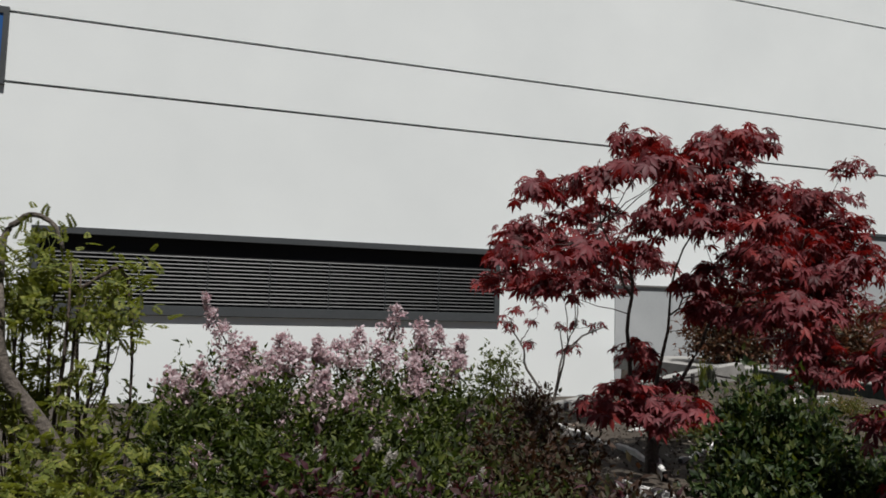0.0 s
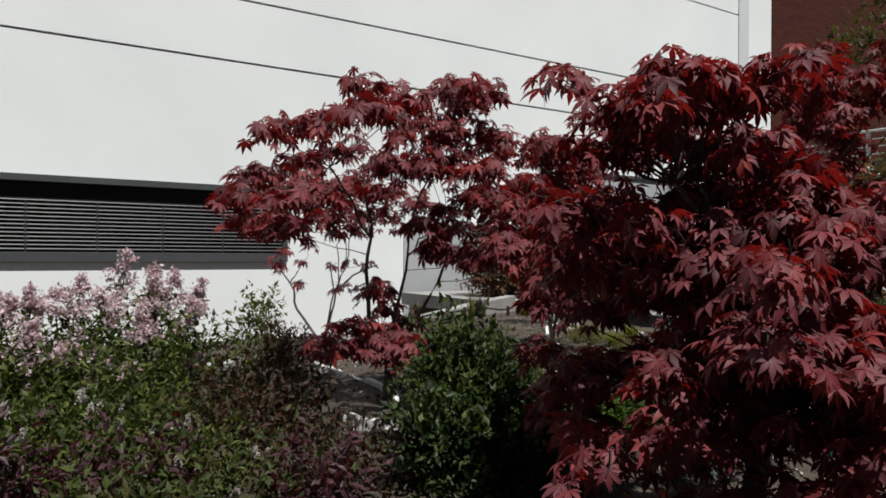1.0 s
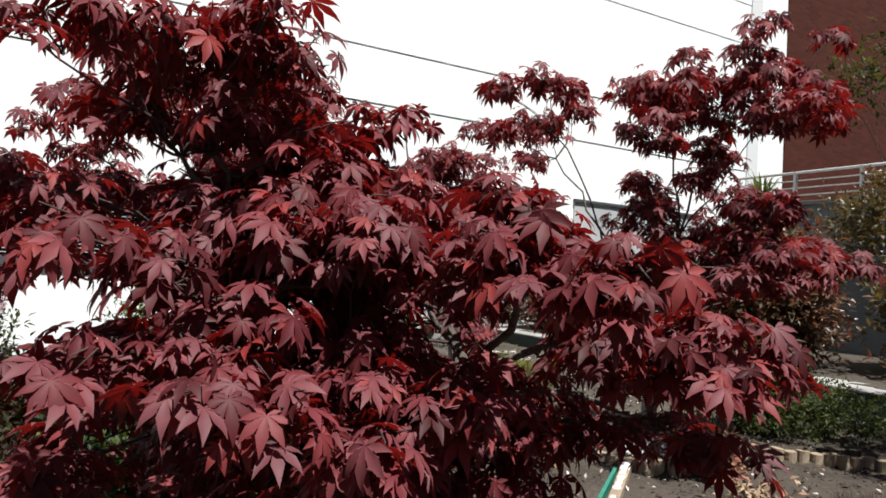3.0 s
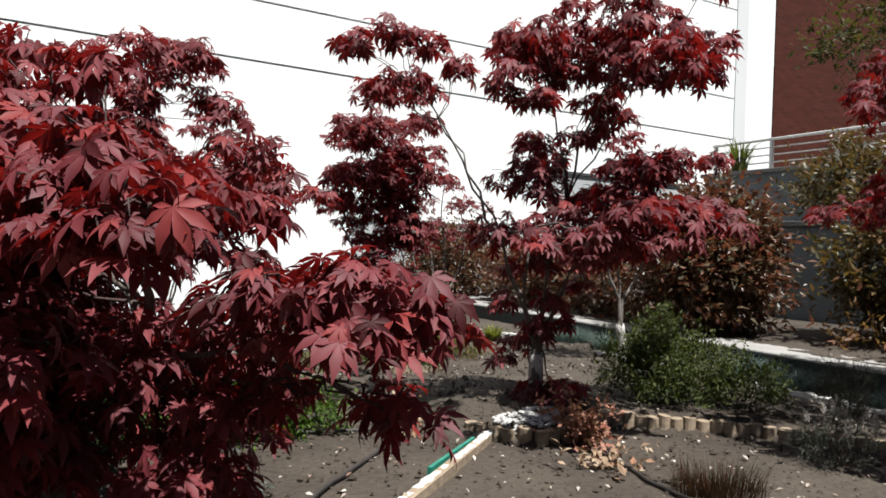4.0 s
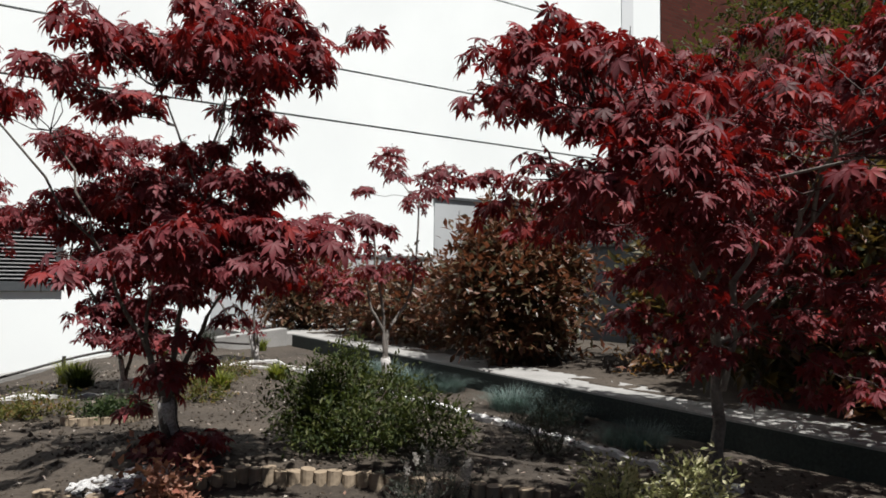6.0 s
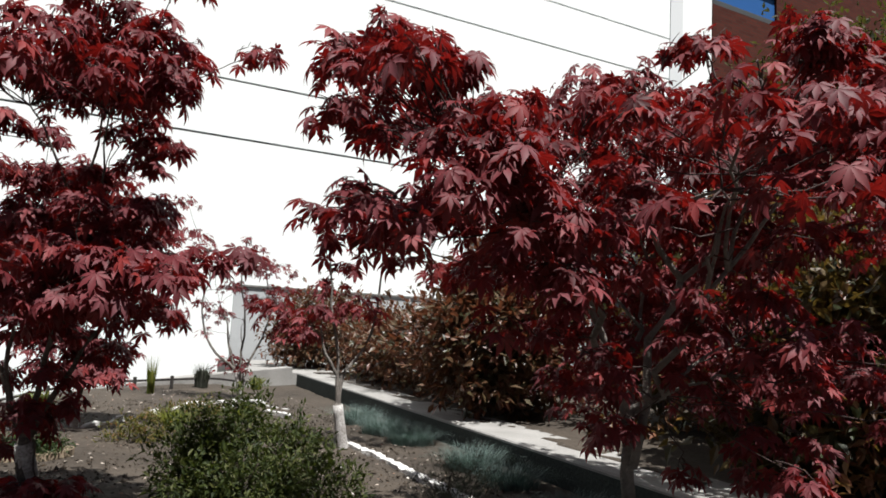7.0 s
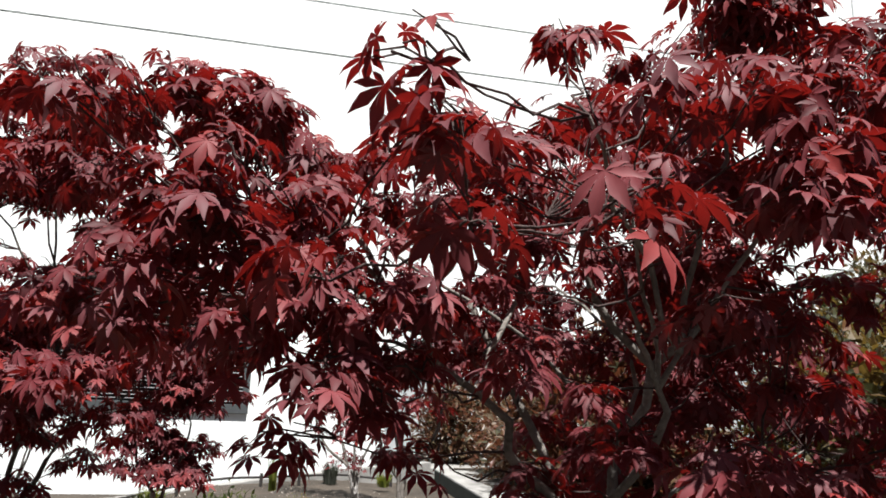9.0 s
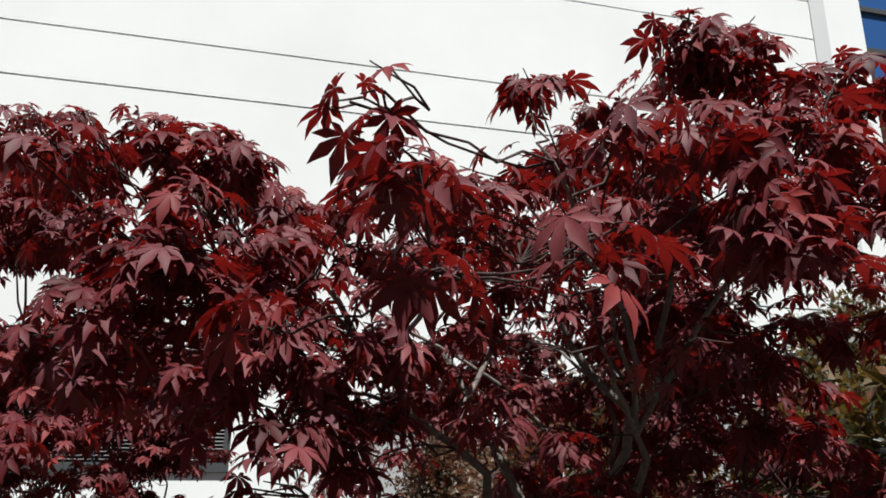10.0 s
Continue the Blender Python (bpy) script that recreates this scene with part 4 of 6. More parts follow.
NEAR_I = [
    (1.8, 0.67, 0.53, 0.07), (1.61, 0.87, 0.67, 0.07), (1.75, 0.78, 0.42, 0.07), (1.68, 0.77, 0.65, 0.07),
]
NEAR_J = [
    (2.02, 0.84, 1.03, 0.06), (1.84, 0.52, 0.79, 0.06), (2.07, 0.78, 0.82, 0.09), (2.22, 0.69, 0.88, 0.05), (2.31, 0.71, 0.86, 0.05), (1.89, 0.69, 0.78, 0.08),
    (2.05, 0.88, 0.75, 0.09), (2.2, 0.8, 0.8, 0.08), (1.97, 0.93, 0.62, 0.09), (1.9, 0.58, 0.58, 0.07), (1.83, 0.69, 0.7, 0.07), (1.89, 0.56, 0.85, 0.07),
    (1.88, 0.77, 0.86, 0.07), (1.92, 0.83, 0.61, 0.07), (1.78, 0.64, 0.88, 0.07), (1.85, 0.62, 0.78, 0.07), (1.92, 0.86, 0.85, 0.07), (2.03, 0.87, 0.88, 0.07),
    (1.9, 0.57, 0.78, 0.07), (1.89, 0.76, 0.62, 0.07),
]
NEAR_K = [
    (1.9, 0.67, 0.67, 0.07), (1.85, 0.67, 0.88, 0.07), (1.94, 0.54, 0.72, 0.07), (1.91, 0.84, 0.76, 0.07), (1.91, 0.84, 0.67, 0.07), (2.1, 0.81, 0.72, 0.07),
    (1.88, 0.76, 0.75, 0.07), (1.87, 0.7, 0.55, 0.07), (2.21, 0.89, 0.77, 0.1),
]
NEAR_L = [
    (1.39, 0.45, 0.73, 0.06), (1.69, 0.63, 0.81, 0.06), (1.79, 0.51, 0.8, 0.06), (1.4, 0.43, 0.58, 0.06), (1.6, 0.42, 0.56, 0.06), (1.79, 0.43, 0.77, 0.06),
    (1.68, 0.51, 0.78, 0.06), (1.73, 0.47, 0.5, 0.06), (1.68, 0.58, 0.72, 0.06), (1.43, 0.51, 0.59, 0.06), (1.78, 0.41, 0.56, 0.06), (1.85, 0.37, 0.54, 0.06),
    (1.76, 0.59, 0.81, 0.06), (1.75, 0.52, 0.76, 0.06), (1.51, 0.5, 0.71, 0.06), (1.56, 0.63, 0.65, 0.06), (1.82, 0.49, 0.6, 0.06), (1.47, 0.57, 0.59, 0.06),
    (1.51, 0.49, 0.59, 0.06), (1.57, 0.49, 0.61, 0.06),
]
NEAR_M = [
    (1.74, 0.54, 0.58, 0.06), (1.53, 0.38, 0.55, 0.06), (1.73, 0.38, 0.49, 0.06), (1.63, 0.48, 0.65, 0.06), (1.74, 0.49, 0.54, 0.06), (1.8, 0.47, 0.56, 0.06),
    (1.88, 0.4, 0.5, 0.06), (1.63, 0.35, 0.53, 0.06), (1.73, 0.3, 0.48, 0.06), (1.82, 0.58, 0.48, 0.08), (1.76, 0.56, 0.37, 0.09), (1.8, 0.51, 0.73, 0.07),
    (1.73, 0.63, 0.6, 0.1), (1.85, 0.55, 0.4, 0.1), (1.54, 0.42, 0.31, 0.1), (1.67, 0.4, 0.39, 0.1),
]
NEAR_N = [
    (1.88, 1.33, 0.44, 0.06), (1.68, 1.13, 0.29, 0.09), (1.91, 0.89, 0.49, 0.09), (2.05, 0.91, 0.49, 0.09), (2.07, 1.24, 0.72, 0.06), (2.11, 1.11, 0.69, 0.05),
    (2, 1.07, 0.42, 0.08), (2.04, 1.27, 0.36, 0.06), (1.94, 0.99, 0.3, 0.09), (2.02, 1.16, 0.53, 0.05), (2.02, 1.28, 0.47, 0.06), (1.76, 1.44, 0.61, 0.05),
    (1.71, 1.37, 0.47, 0.06), (1.89, 0.96, 0.42, 0.07), (1.9, 1.03, 0.43, 0.07), (1.84, 1.15, 0.45, 0.1), (2.21, 1.07, 0.22, 0.1), (1.84, 1.06, 0.49, 0.1),
    (1.92, 1.02, 0.22, 0.1), (1.64, 1.13, 0.45, 0.1),
]
NEAR_O = [
    (1.7, 1.23, 0.35, 0.1), (2.16, 0.96, 0.47, 0.1), (1.84, 1.27, 0.6, 0.1), (2.17, 1.1, 0.46, 0.1),
]
NEAR_P = [
    (1.97, 0.7, 0.53, 0.09), (2.02, 0.65, 0.4, 0.09), (2.09, 0.63, 0.49, 0.08), (2.39, 0.72, 0.57, 0.06), (2.14, 0.89, 0.38, 0.09), (2.25, 0.65, 0.42, 0.05),
    (2.05, 0.6, 0.55, 0.08), (1.92, 0.57, 0.41, 0.09), (2.04, 0.54, 0.47, 0.08), (1.96, 0.54, 0.33, 0.07), (2.23, 0.59, 0.52, 0.06), (1.88, 0.61, 0.25, 0.08),
    (1.94, 0.73, 0.45, 0.07), (2.16, 0.65, 0.26, 0.1), (2.07, 0.79, 0.5, 0.1), (2.14, 0.54, 0.35, 0.1), (2.28, 0.89, 0.44, 0.1), (2.3, 0.91, 0.3, 0.1),
    (2.27, 0.81, 0.49, 0.1), (2.17, 0.62, 0.41, 0.05),
]
NEAR_Q = [
    (2.22, 0.53, 0.42, 0.05), (2.19, 0.5, 0.46, 0.05), (2.17, 0.66, 0.4, 0.05), (2.31, 0.58, 0.44, 0.05),
]
maple((1.95, 0.85, 0), [NEAR_A, NEAR_B, NEAR_C, NEAR_D, NEAR_E, NEAR_F, NEAR_G, NEAR_H, NEAR_I, NEAR_J, NEAR_K, NEAR_L, NEAR_M, NEAR_N, NEAR_O, NEAR_P, NEAR_Q], "dark red Japanese maple with leaves down to the soil", 0.05, FINE, 0.03, 0.3, limb=0.9, density=0.8, leaders=3, seed=11, near=300)
SECOND_A = [
    (1.36, 2.66, 1.24, 0.09), (1.47, 2.04, 1.25, 0.09), (1.5, 2.82, 0.84, 0.09), (1.18, 2.51, 0.95, 0.09), (1.7, 2.49, 1.46, 0.09), (1.48, 2.46, 1.26, 0.09),
    (1.55, 2.4, 1.29, 0.09), (1.61, 2.1, 1.26, 0.09), (1.73, 2.1, 1.32, 0.09), (1.32, 2.71, 1.06, 0.09), (1.5, 2.69, 1.13, 0.09), (1.63, 2.61, 1.17, 0.09),
    (1.43, 2.34, 0.97, 0.09), (1.27, 2.25, 0.94, 0.09),
]
SECOND_B = [
    (2.06, 2.88, 0.25, 0.09), (1.89, 2.7, 0.4, 0.09), (2.03, 2.99, 0.58, 0.09), (1.67, 2.54, 0.43, 0.09), (1.73, 2.44, 0.37, 0.09), (1.77, 2.22, 0.39, 0.09),
    (1.54, 2.46, 0.38, 0.09), (2.16, 2.85, 0.41, 0.09), (2.14, 3.05, 0.45, 0.09), (1.88, 2.54, 0.37, 0.13), (1.73, 2.62, 0.34, 0.09), (1.94, 2.84, 0.55, 0.07),
]
SECOND_C = [
    (2.36, 2.87, 1.58, 0.09), (2.58, 2.94, 1.55, 0.09), (2.7, 2.92, 1.32, 0.09), (2.48, 2.77, 1.59, 0.09), (2.25, 2.68, 1.18, 0.09), (2.65, 2.78, 1.37, 0.09),
    (2.37, 2.76, 1.57, 0.09), (2.42, 2.91, 1.59, 0.09), (2.37, 2.72, 1.5, 0.09), (2.51, 2.67, 1.55, 0.09), (2.29, 2.7, 1.33, 0.09), (2.56, 2.79, 1.37, 0.09),
    (2.01, 2.81, 1.21, 0.09), (2.24, 2.53, 1.53, 0.09), (2.39, 2.79, 1.45, 0.09), (2.3, 2.79, 1.33, 0.09), (2.07, 2.95, 1.54, 0.14), (2.2, 2.83, 1.4, 0.14),
    (2.26, 2.82, 1.19, 0.16), (2.23, 2.68, 1.25, 0.13),
]
SECOND_D = [
    (2.11, 2.91, 1.19, 0.14),
]
SECOND_E = [
    (1.48, 3.45, 0.9, 0.09), (1.48, 2.96, 0.87, 0.09), (1.89, 3.39, 0.93, 0.09), (2.01, 3.32, 0.87, 0.09), (1.59, 3.19, 1.37, 0.09), (1.73, 3.15, 1.37, 0.11),
    (1.52, 3.24, 1.12, 0.12), (1.71, 3.17, 1.11, 0.14), (1.88, 3.07, 1.05, 0.16), (1.6, 3.2, 0.91, 0.12),
]
SECOND_F = [
    (1.88, 2.76, 1.04, 0.09), (2.25, 2.75, 0.75, 0.09), (2.28, 2.24, 0.8, 0.09), (2.36, 2.23, 0.77, 0.09), (1.94, 2.55, 1.27, 0.09), (2.08, 2.53, 1.13, 0.09),
    (2.17, 2.37, 1.1, 0.09), (2.22, 2.25, 1.12, 0.09), (2.07, 2.6, 0.88, 0.09), (2.28, 2.72, 0.95, 0.09), (2.18, 2.69, 0.78, 0.09), (2.24, 2.38, 0.75, 0.09),
    (2.27, 2.58, 0.76, 0.09), (2.24, 2.27, 0.73, 0.09), (2.42, 2.63, 1.04, 0.13), (2.37, 2.49, 1.03, 0.1), (2.42, 2.48, 0.96, 0.1),
]
SECOND_G = [
    (2.81, 2.68, 0.65, 0.09), (2.4, 2.84, 0.88, 0.11), (2.48, 2.54, 0.98, 0.1), (2.68, 2.48, 0.92, 0.1), (2.71, 2.88, 0.89, 0.1), (2.79, 2.68, 1.06, 0.1),
    (2.74, 2.64, 1.12, 0.1), (2.77, 2.34, 0.98, 0.1), (3.08, 2.68, 0.96, 0.1), (2.76, 2.48, 0.96, 0.1), (2.46, 2.73, 1.01, 0.1), (2.67, 2.77, 1.04, 0.1),
    (2.87, 2.65, 0.94, 0.1),
]
maple((2.06, 2.88, 0), [SECOND_A, SECOND_B, SECOND_C, SECOND_D, SECOND_E, SECOND_F, SECOND_G], "dark red Japanese maple with open layered crown and thin stems", 0.06, FINE, 0.034, 0.1, limb=0.8, leaders=3, density=0.8, seed=12, near=300, stems=[[(2.07, 2.9, 0.14), (2.04, 2.9, 0.25), (1.96, 2.9, 0.42), (1.94, 2.9, 0.64), (1.96, 2.9, 0.87), (1.91, 2.9, 1.04)], [(2.08, 2.9, 0.14), (2.13, 2.9, 0.27), (2.24, 2.9, 0.42), (2.39, 2.9, 0.66), (2.44, 2.9, 0.83)], [(2.07, 2.9, 0.17), (2.1, 2.9, 0.41), (2.16, 2.9, 0.64), (2.18, 2.9, 0.86)]])
MIDDLE_A = [
    (3.09, 2.09, 1.37, 0.07), (3.5, 2.39, 1.32, 0.07), (3.48, 2.02, 1.51, 0.07), (3.31, 1.98, 1.38, 0.07), (3.44, 1.96, 1.48, 0.07), (3.55, 2.46, 1.34, 0.07),
    (3.26, 2.18, 1.41, 0.12),
]
MIDDLE_B = [
    (3.79, 1.82, 0.39, 0.07), (3.85, 2.02, 0.29, 0.07), (3.87, 1.83, 0.51, 0.07), (3.85, 1.86, 0.38, 0.07), (3.64, 1.84, 0.82, 0.14), (3.92, 1.74, 0.75, 0.12),
    (3.84, 1.95, 0.68, 0.12), (3.72, 1.98, 0.49, 0.06), (4.05, 1.83, 0.58, 0.06), (3.94, 1.79, 0.4, 0.04), (3.72, 1.96, 0.25, 0.04),
]
MIDDLE_C = [
    (3.06, 1.66, 1.47, 0.07), (3.1, 1.97, 1.39, 0.07), (2.94, 1.85, 1.48, 0.07), (3.15, 1.68, 1.47, 0.07), (3.17, 1.87, 1.39, 0.07), (2.89, 1.76, 1.45, 0.07),
    (2.97, 1.63, 1.47, 0.07),
]
MIDDLE_D = [
    (3.51, 1.53, 1.5, 0.07), (3.42, 1.32, 1.49, 0.07), (3.55, 1.65, 1.48, 0.07), (3.47, 1.64, 1.35, 0.07), (3.58, 1.58, 1.32, 0.07), (3.81, 1.8, 1.46, 0.07),
    (3.68, 1.65, 1.52, 0.07), (3.89, 1.72, 1.57, 0.07), (3.44, 1.55, 1.52, 0.07), (3.63, 1.61, 1.54, 0.07), (3.65, 1.65, 1.34, 0.07), (3.85, 1.73, 1.76, 0.07),
    (3.84, 1.75, 1.5, 0.07), (3.62, 1.73, 1.55, 0.07), (3.34, 1.37, 1.35, 0.07), (3.7, 1.83, 1.63, 0.14), (3.97, 1.74, 1.67, 0.15), (3.91, 1.63, 1.49, 0.07),
    (3.77, 1.77, 1.52, 0.09),
]
MIDDLE_E = [
    (4.09, 1.75, 1.28, 0.07), (4.03, 2.07, 1.22, 0.07), (3.99, 1.72, 1.49, 0.07), (4.09, 1.72, 1.43, 0.07), (4.17, 1.74, 1.35, 0.07), (3.89, 2, 1.23, 0.07),
    (4.06, 2.08, 1.16, 0.07), (3.74, 1.83, 1.09, 0.07), (3.8, 1.83, 0.97, 0.07), (4.02, 1.79, 1.38, 0.07), (4.13, 1.8, 1.37, 0.07), (3.89, 1.7, 1.22, 0.07),
    (3.91, 2.07, 1.22, 0.07), (3.65, 1.89, 1.02, 0.07), (3.77, 1.82, 1.02, 0.07), (4.09, 2.05, 0.95, 0.07), (3.85, 1.9, 1.08, 0.12), (4.1, 1.76, 0.99, 0.12),
]
MIDDLE_F = [
    (4.07, 1.36, 1.05, 0.07), (3.9, 1.43, 1.05, 0.07), (3.92, 1.38, 0.96, 0.07), (4.09, 1.43, 1.08, 0.07), (4.01, 1.41, 1.01, 0.07), (3.88, 1.47, 0.96, 0.07),
    (4.27, 1.43, 0.93, 0.07), (4.41, 1.43, 0.93, 0.07), (4.09, 1.58, 1.1, 0.11), (3.78, 1.65, 0.87, 0.14), (3.93, 1.45, 0.88, 0.14), (4.11, 1.34, 0.89, 0.14),
    (4.16, 1.69, 0.75, 0.12), (3.92, 1.61, 0.94, 0.09), (3.86, 1.59, 0.74, 0.09),
]
MIDDLE_G = [
    (3.92, 1.57, 1.6, 0.07), (3.92, 1.12, 1.4, 0.07), (3.79, 1.07, 1.46, 0.07), (4.4, 1.41, 1.64, 0.07), (4.1, 1.22, 1.76, 0.07), (3.98, 1.5, 1.61, 0.07),
    (3.69, 1, 1.39, 0.07), (4.06, 1.56, 1.48, 0.07), (4.02, 1.35, 1.42, 0.07), (4.1, 1.24, 1.41, 0.07), (4.1, 1.18, 1.46, 0.07), (3.83, 1.38, 1.59, 0.07),
    (3.96, 1.24, 1.5, 0.07), (4.11, 1.25, 1.45, 0.07), (3.7, 1.18, 1.41, 0.07), (3.9, 1.38, 1.41, 0.07), (3.72, 1.17, 1.53, 0.07), (4.02, 1.26, 1.57, 0.07),
    (4.13, 1.34, 1.59, 0.07), (4.18, 1.45, 1.58, 0.07),
]
MIDDLE_H = [
    (3.88, 1.43, 1.72, 0.09), (4.03, 1.42, 1.69, 0.1), (3.84, 1.4, 1.51, 0.08), (3.89, 1.37, 1.82, 0.09),
]
MIDDLE_I = [
    (3.9, 1.29, 1.06, 0.07), (4.04, 1.18, 0.88, 0.07), (3.87, 1.26, 0.89, 0.07), (4.14, 1.09, 0.85, 0.07), (3.8, 1.44, 0.91, 0.07), (3.98, 1.23, 0.89, 0.07),
    (3.95, 1.16, 0.8, 0.07), (3.85, 1.3, 0.76, 0.07), (3.77, 1.47, 0.72, 0.07), (3.77, 1.2, 0.89, 0.07), (3.93, 1.19, 0.9, 0.07), (3.79, 1.29, 0.8, 0.07),
    (3.88, 1.21, 0.78, 0.07),
]
MIDDLE_J = [
    (3.69, 1.07, 0.85, 0.07), (3.55, 1.19, 0.79, 0.07), (3.4, 1.29, 0.75, 0.07), (3.63, 1.15, 0.85, 0.07), (3.73, 1.25, 0.78, 0.07), (3.65, 1.21, 0.79, 0.07),
]
FOOT = [(3.86, 1.74, 0.13, 0.11), (3.76, 1.8, 0.12, 0.08), (3.95, 1.8, 0.12, 0.08)]
maple((3.84, 1.86, 0.07), [MIDDLE_A, MIDDLE_B, MIDDLE_C, MIDDLE_D, MIDDLE_E, MIDDLE_F, MIDDLE_G, MIDDLE_H, MIDDLE_I, MIDDLE_J, FOOT], "tall layered dark red Japanese maple inside the log-edged bed", 0.056, FINE, 0.025, 0.2, painted=0.2, density=0.88, leaders=3, limb=1.0, seed=13, near=300, stems=[[(3.8, 1.82, 0.28), (3.76, 1.82, 0.39), (3.71, 1.82, 0.51), (3.64, 1.82, 0.63), (3.61, 1.82, 0.74)], [(3.81, 1.82, 0.27), (3.85, 1.82, 0.36), (3.91, 1.82, 0.47), (3.98, 1.82, 0.62), (4.09, 1.82, 0.75)], [(3.81, 1.82, 0.28), (3.83, 1.82, 0.43), (3.85, 1.82, 0.61), (3.87, 1.82, 0.77), (3.94, 1.82, 0.93)], [(3.8, 1.82, 0.3), (3.74, 1.82, 0.47), (3.74, 1.82, 0.63), (3.76, 1.82, 0.76)]])
BEHIND_A = [
    (3.54, 3.47, 1.49, 0.1), (3.68, 3.76, 1, 0.1), (3.7, 3.53, 1.51, 0.1), (3.75, 3.3, 1.67, 0.1), (3.66, 3.51, 1.46, 0.1), (3.55, 3.6, 1.2, 0.1),
    (3.88, 3.71, 1.19, 0.1), (3.6, 3.77, 1.07, 0.1), (3.7, 3.64, 1.4, 0.1), (3.57, 3.61, 1.14, 0.1), (3.73, 3.84, 1.23, 0.14), (3.86, 3.65, 1.5, 0.12),
    (3.86, 3.6, 1.3, 0.1), (3.93, 3.64, 1.2, 0.1), (3.76, 3.66, 1.49, 0.1), (3.75, 3.65, 1.23, 0.12),
]
BEHIND_B = [
    (3.82, 3.96, 1.3, 0.1), (4.3, 3.79, 1.41, 0.1), (3.8, 4.12, 1.53, 0.16), (4.15, 3.95, 1.43, 0.16), (4.15, 3.85, 1.18, 0.16), (4.38, 3.87, 1.27, 0.16),
    (3.95, 3.96, 1.61, 0.14), (4.11, 3.77, 1.57, 0.16), (4.08, 3.85, 1.33, 0.16), (3.95, 3.92, 1.28, 0.12), (4.09, 4.03, 1.29, 0.12), (4.06, 3.78, 1.39, 0.1),
    (4.19, 3.7, 1.22, 0.1), (4.04, 3.64, 1.39, 0.1), (3.91, 4.02, 1.46, 0.1), (3.93, 3.82, 1.2, 0.1), (4.15, 3.67, 1.32, 0.1),
]
BEHIND_C = [
    (4.1, 4.03, 0.83, 0.1), (4.05, 4.05, 1.02, 0.1), (4.26, 4.01, 1.03, 0.1), (3.77, 3.93, 0.9, 0.1), (4.15, 3.95, 0.78, 0.1), (4.43, 4.07, 0.84, 0.1),
    (3.85, 3.98, 1.16, 0.1), (3.85, 4.15, 1.23, 0.16), (4.16, 3.96, 0.95, 0.16), (4.15, 3.76, 0.91, 0.16), (3.95, 3.88, 1.01, 0.16), (3.98, 3.94, 1.14, 0.12),
    (4.17, 3.95, 1.11, 0.11), (4.16, 3.88, 0.84, 0.11), (4.26, 3.94, 0.76, 0.11), (4.08, 3.83, 0.97, 0.11), (4.26, 4.07, 0.97, 0.12), (3.76, 4.14, 1.05, 0.12),
    (3.84, 4.04, 1.06, 0.12), (4.03, 4.1, 0.79, 0.12),
]
BEHIND_D = [
    (3.89, 4.04, 0.79, 0.12), (4.12, 4.1, 1.1, 0.12),
]
BEHIND_E = [
    (3.82, 3.75, 0.4, 0.1), (4.03, 3.85, 0.56, 0.1), (3.98, 3.86, 0.71, 0.1), (3.78, 3.77, 0.53, 0.1), (3.98, 3.85, 0.42, 0.1), (4.13, 4.02, 0.53, 0.1),
    (3.95, 3.86, 0.64, 0.14), (4.04, 4, 0.55, 0.11), (4.26, 3.93, 0.52, 0.11), (3.93, 3.87, 0.56, 0.12), (4.19, 3.85, 0.36, 0.12), (3.9, 4.03, 0.59, 0.12),
    (4.08, 3.89, 0.39, 0.12), (4.13, 4.05, 0.33, 0.12), (4.19, 4, 0.4, 0.12), (4.05, 3.76, 0.38, 0.12), (4.07, 4.02, 0.47, 0.12),
]
maple((4.03, 3.92, 0), [BEHIND_A, BEHIND_B, BEHIND_C, BEHIND_D, BEHIND_E], "dark red Japanese maple with a limewashed trunk foot", 0.068, COARSE, 0.026, 0.16, limb=0.9, painted=0.25, density=0.95, leaders=2, seed=14, stems=[[(4.02, 3.9, 0.09), (4, 3.9, 0.22), (3.91, 3.9, 0.35), (3.84, 3.9, 0.59), (3.7, 3.9, 0.85)], [(4.03, 3.9, 0.09), (4.07, 3.9, 0.27), (4.15, 3.9, 0.44), (4.18, 3.9, 0.63)]])
SPARSE = [
    (4.81, 5.62, 1.74, 0.13), (5.13, 5.45, 1.19, 0.12), (4.88, 5.39, 1.42, 0.15), (5.24, 5.47, 0.99, 0.11), (5.48, 5.21, 0.89, 0.14), (5.43, 5.23, 1.18, 0.14),
    (5.15, 5.52, 0.75, 0.1), (5.3, 5.46, 0.35, 0.15), (5.57, 5.19, 1.18, 0.15), (5.05, 5.57, 1.29, 0.1), (5.4, 5.31, 1.33, 0.09), (5.66, 5.15, 0.98, 0.12),
]
SPARSE_TUFTS = [(5.03, 5.4, 0.6, 0.05), (5.0, 5.42, 0.85, 0.07), (5.07, 5.38, 1.12, 0.07), (5.2, 5.35, 0.75, 0.06), (5.3, 5.42, 1.0, 0.07), (5.42, 5.36, 0.9, 0.07), (5.56, 5.4, 0.76, 0.06), (5.6, 5.42, 1.0, 0.07), (5.5, 5.4, 1.22, 0.07), (5.34, 5.4, 1.42, 0.05), (5.12, 5.42, 0.82, 0.06), (5.38, 5.34, 0.3, 0.07), (4.93, 5.4, 1.0, 0.06), (5.2, 5.4, 1.2, 0.06)]
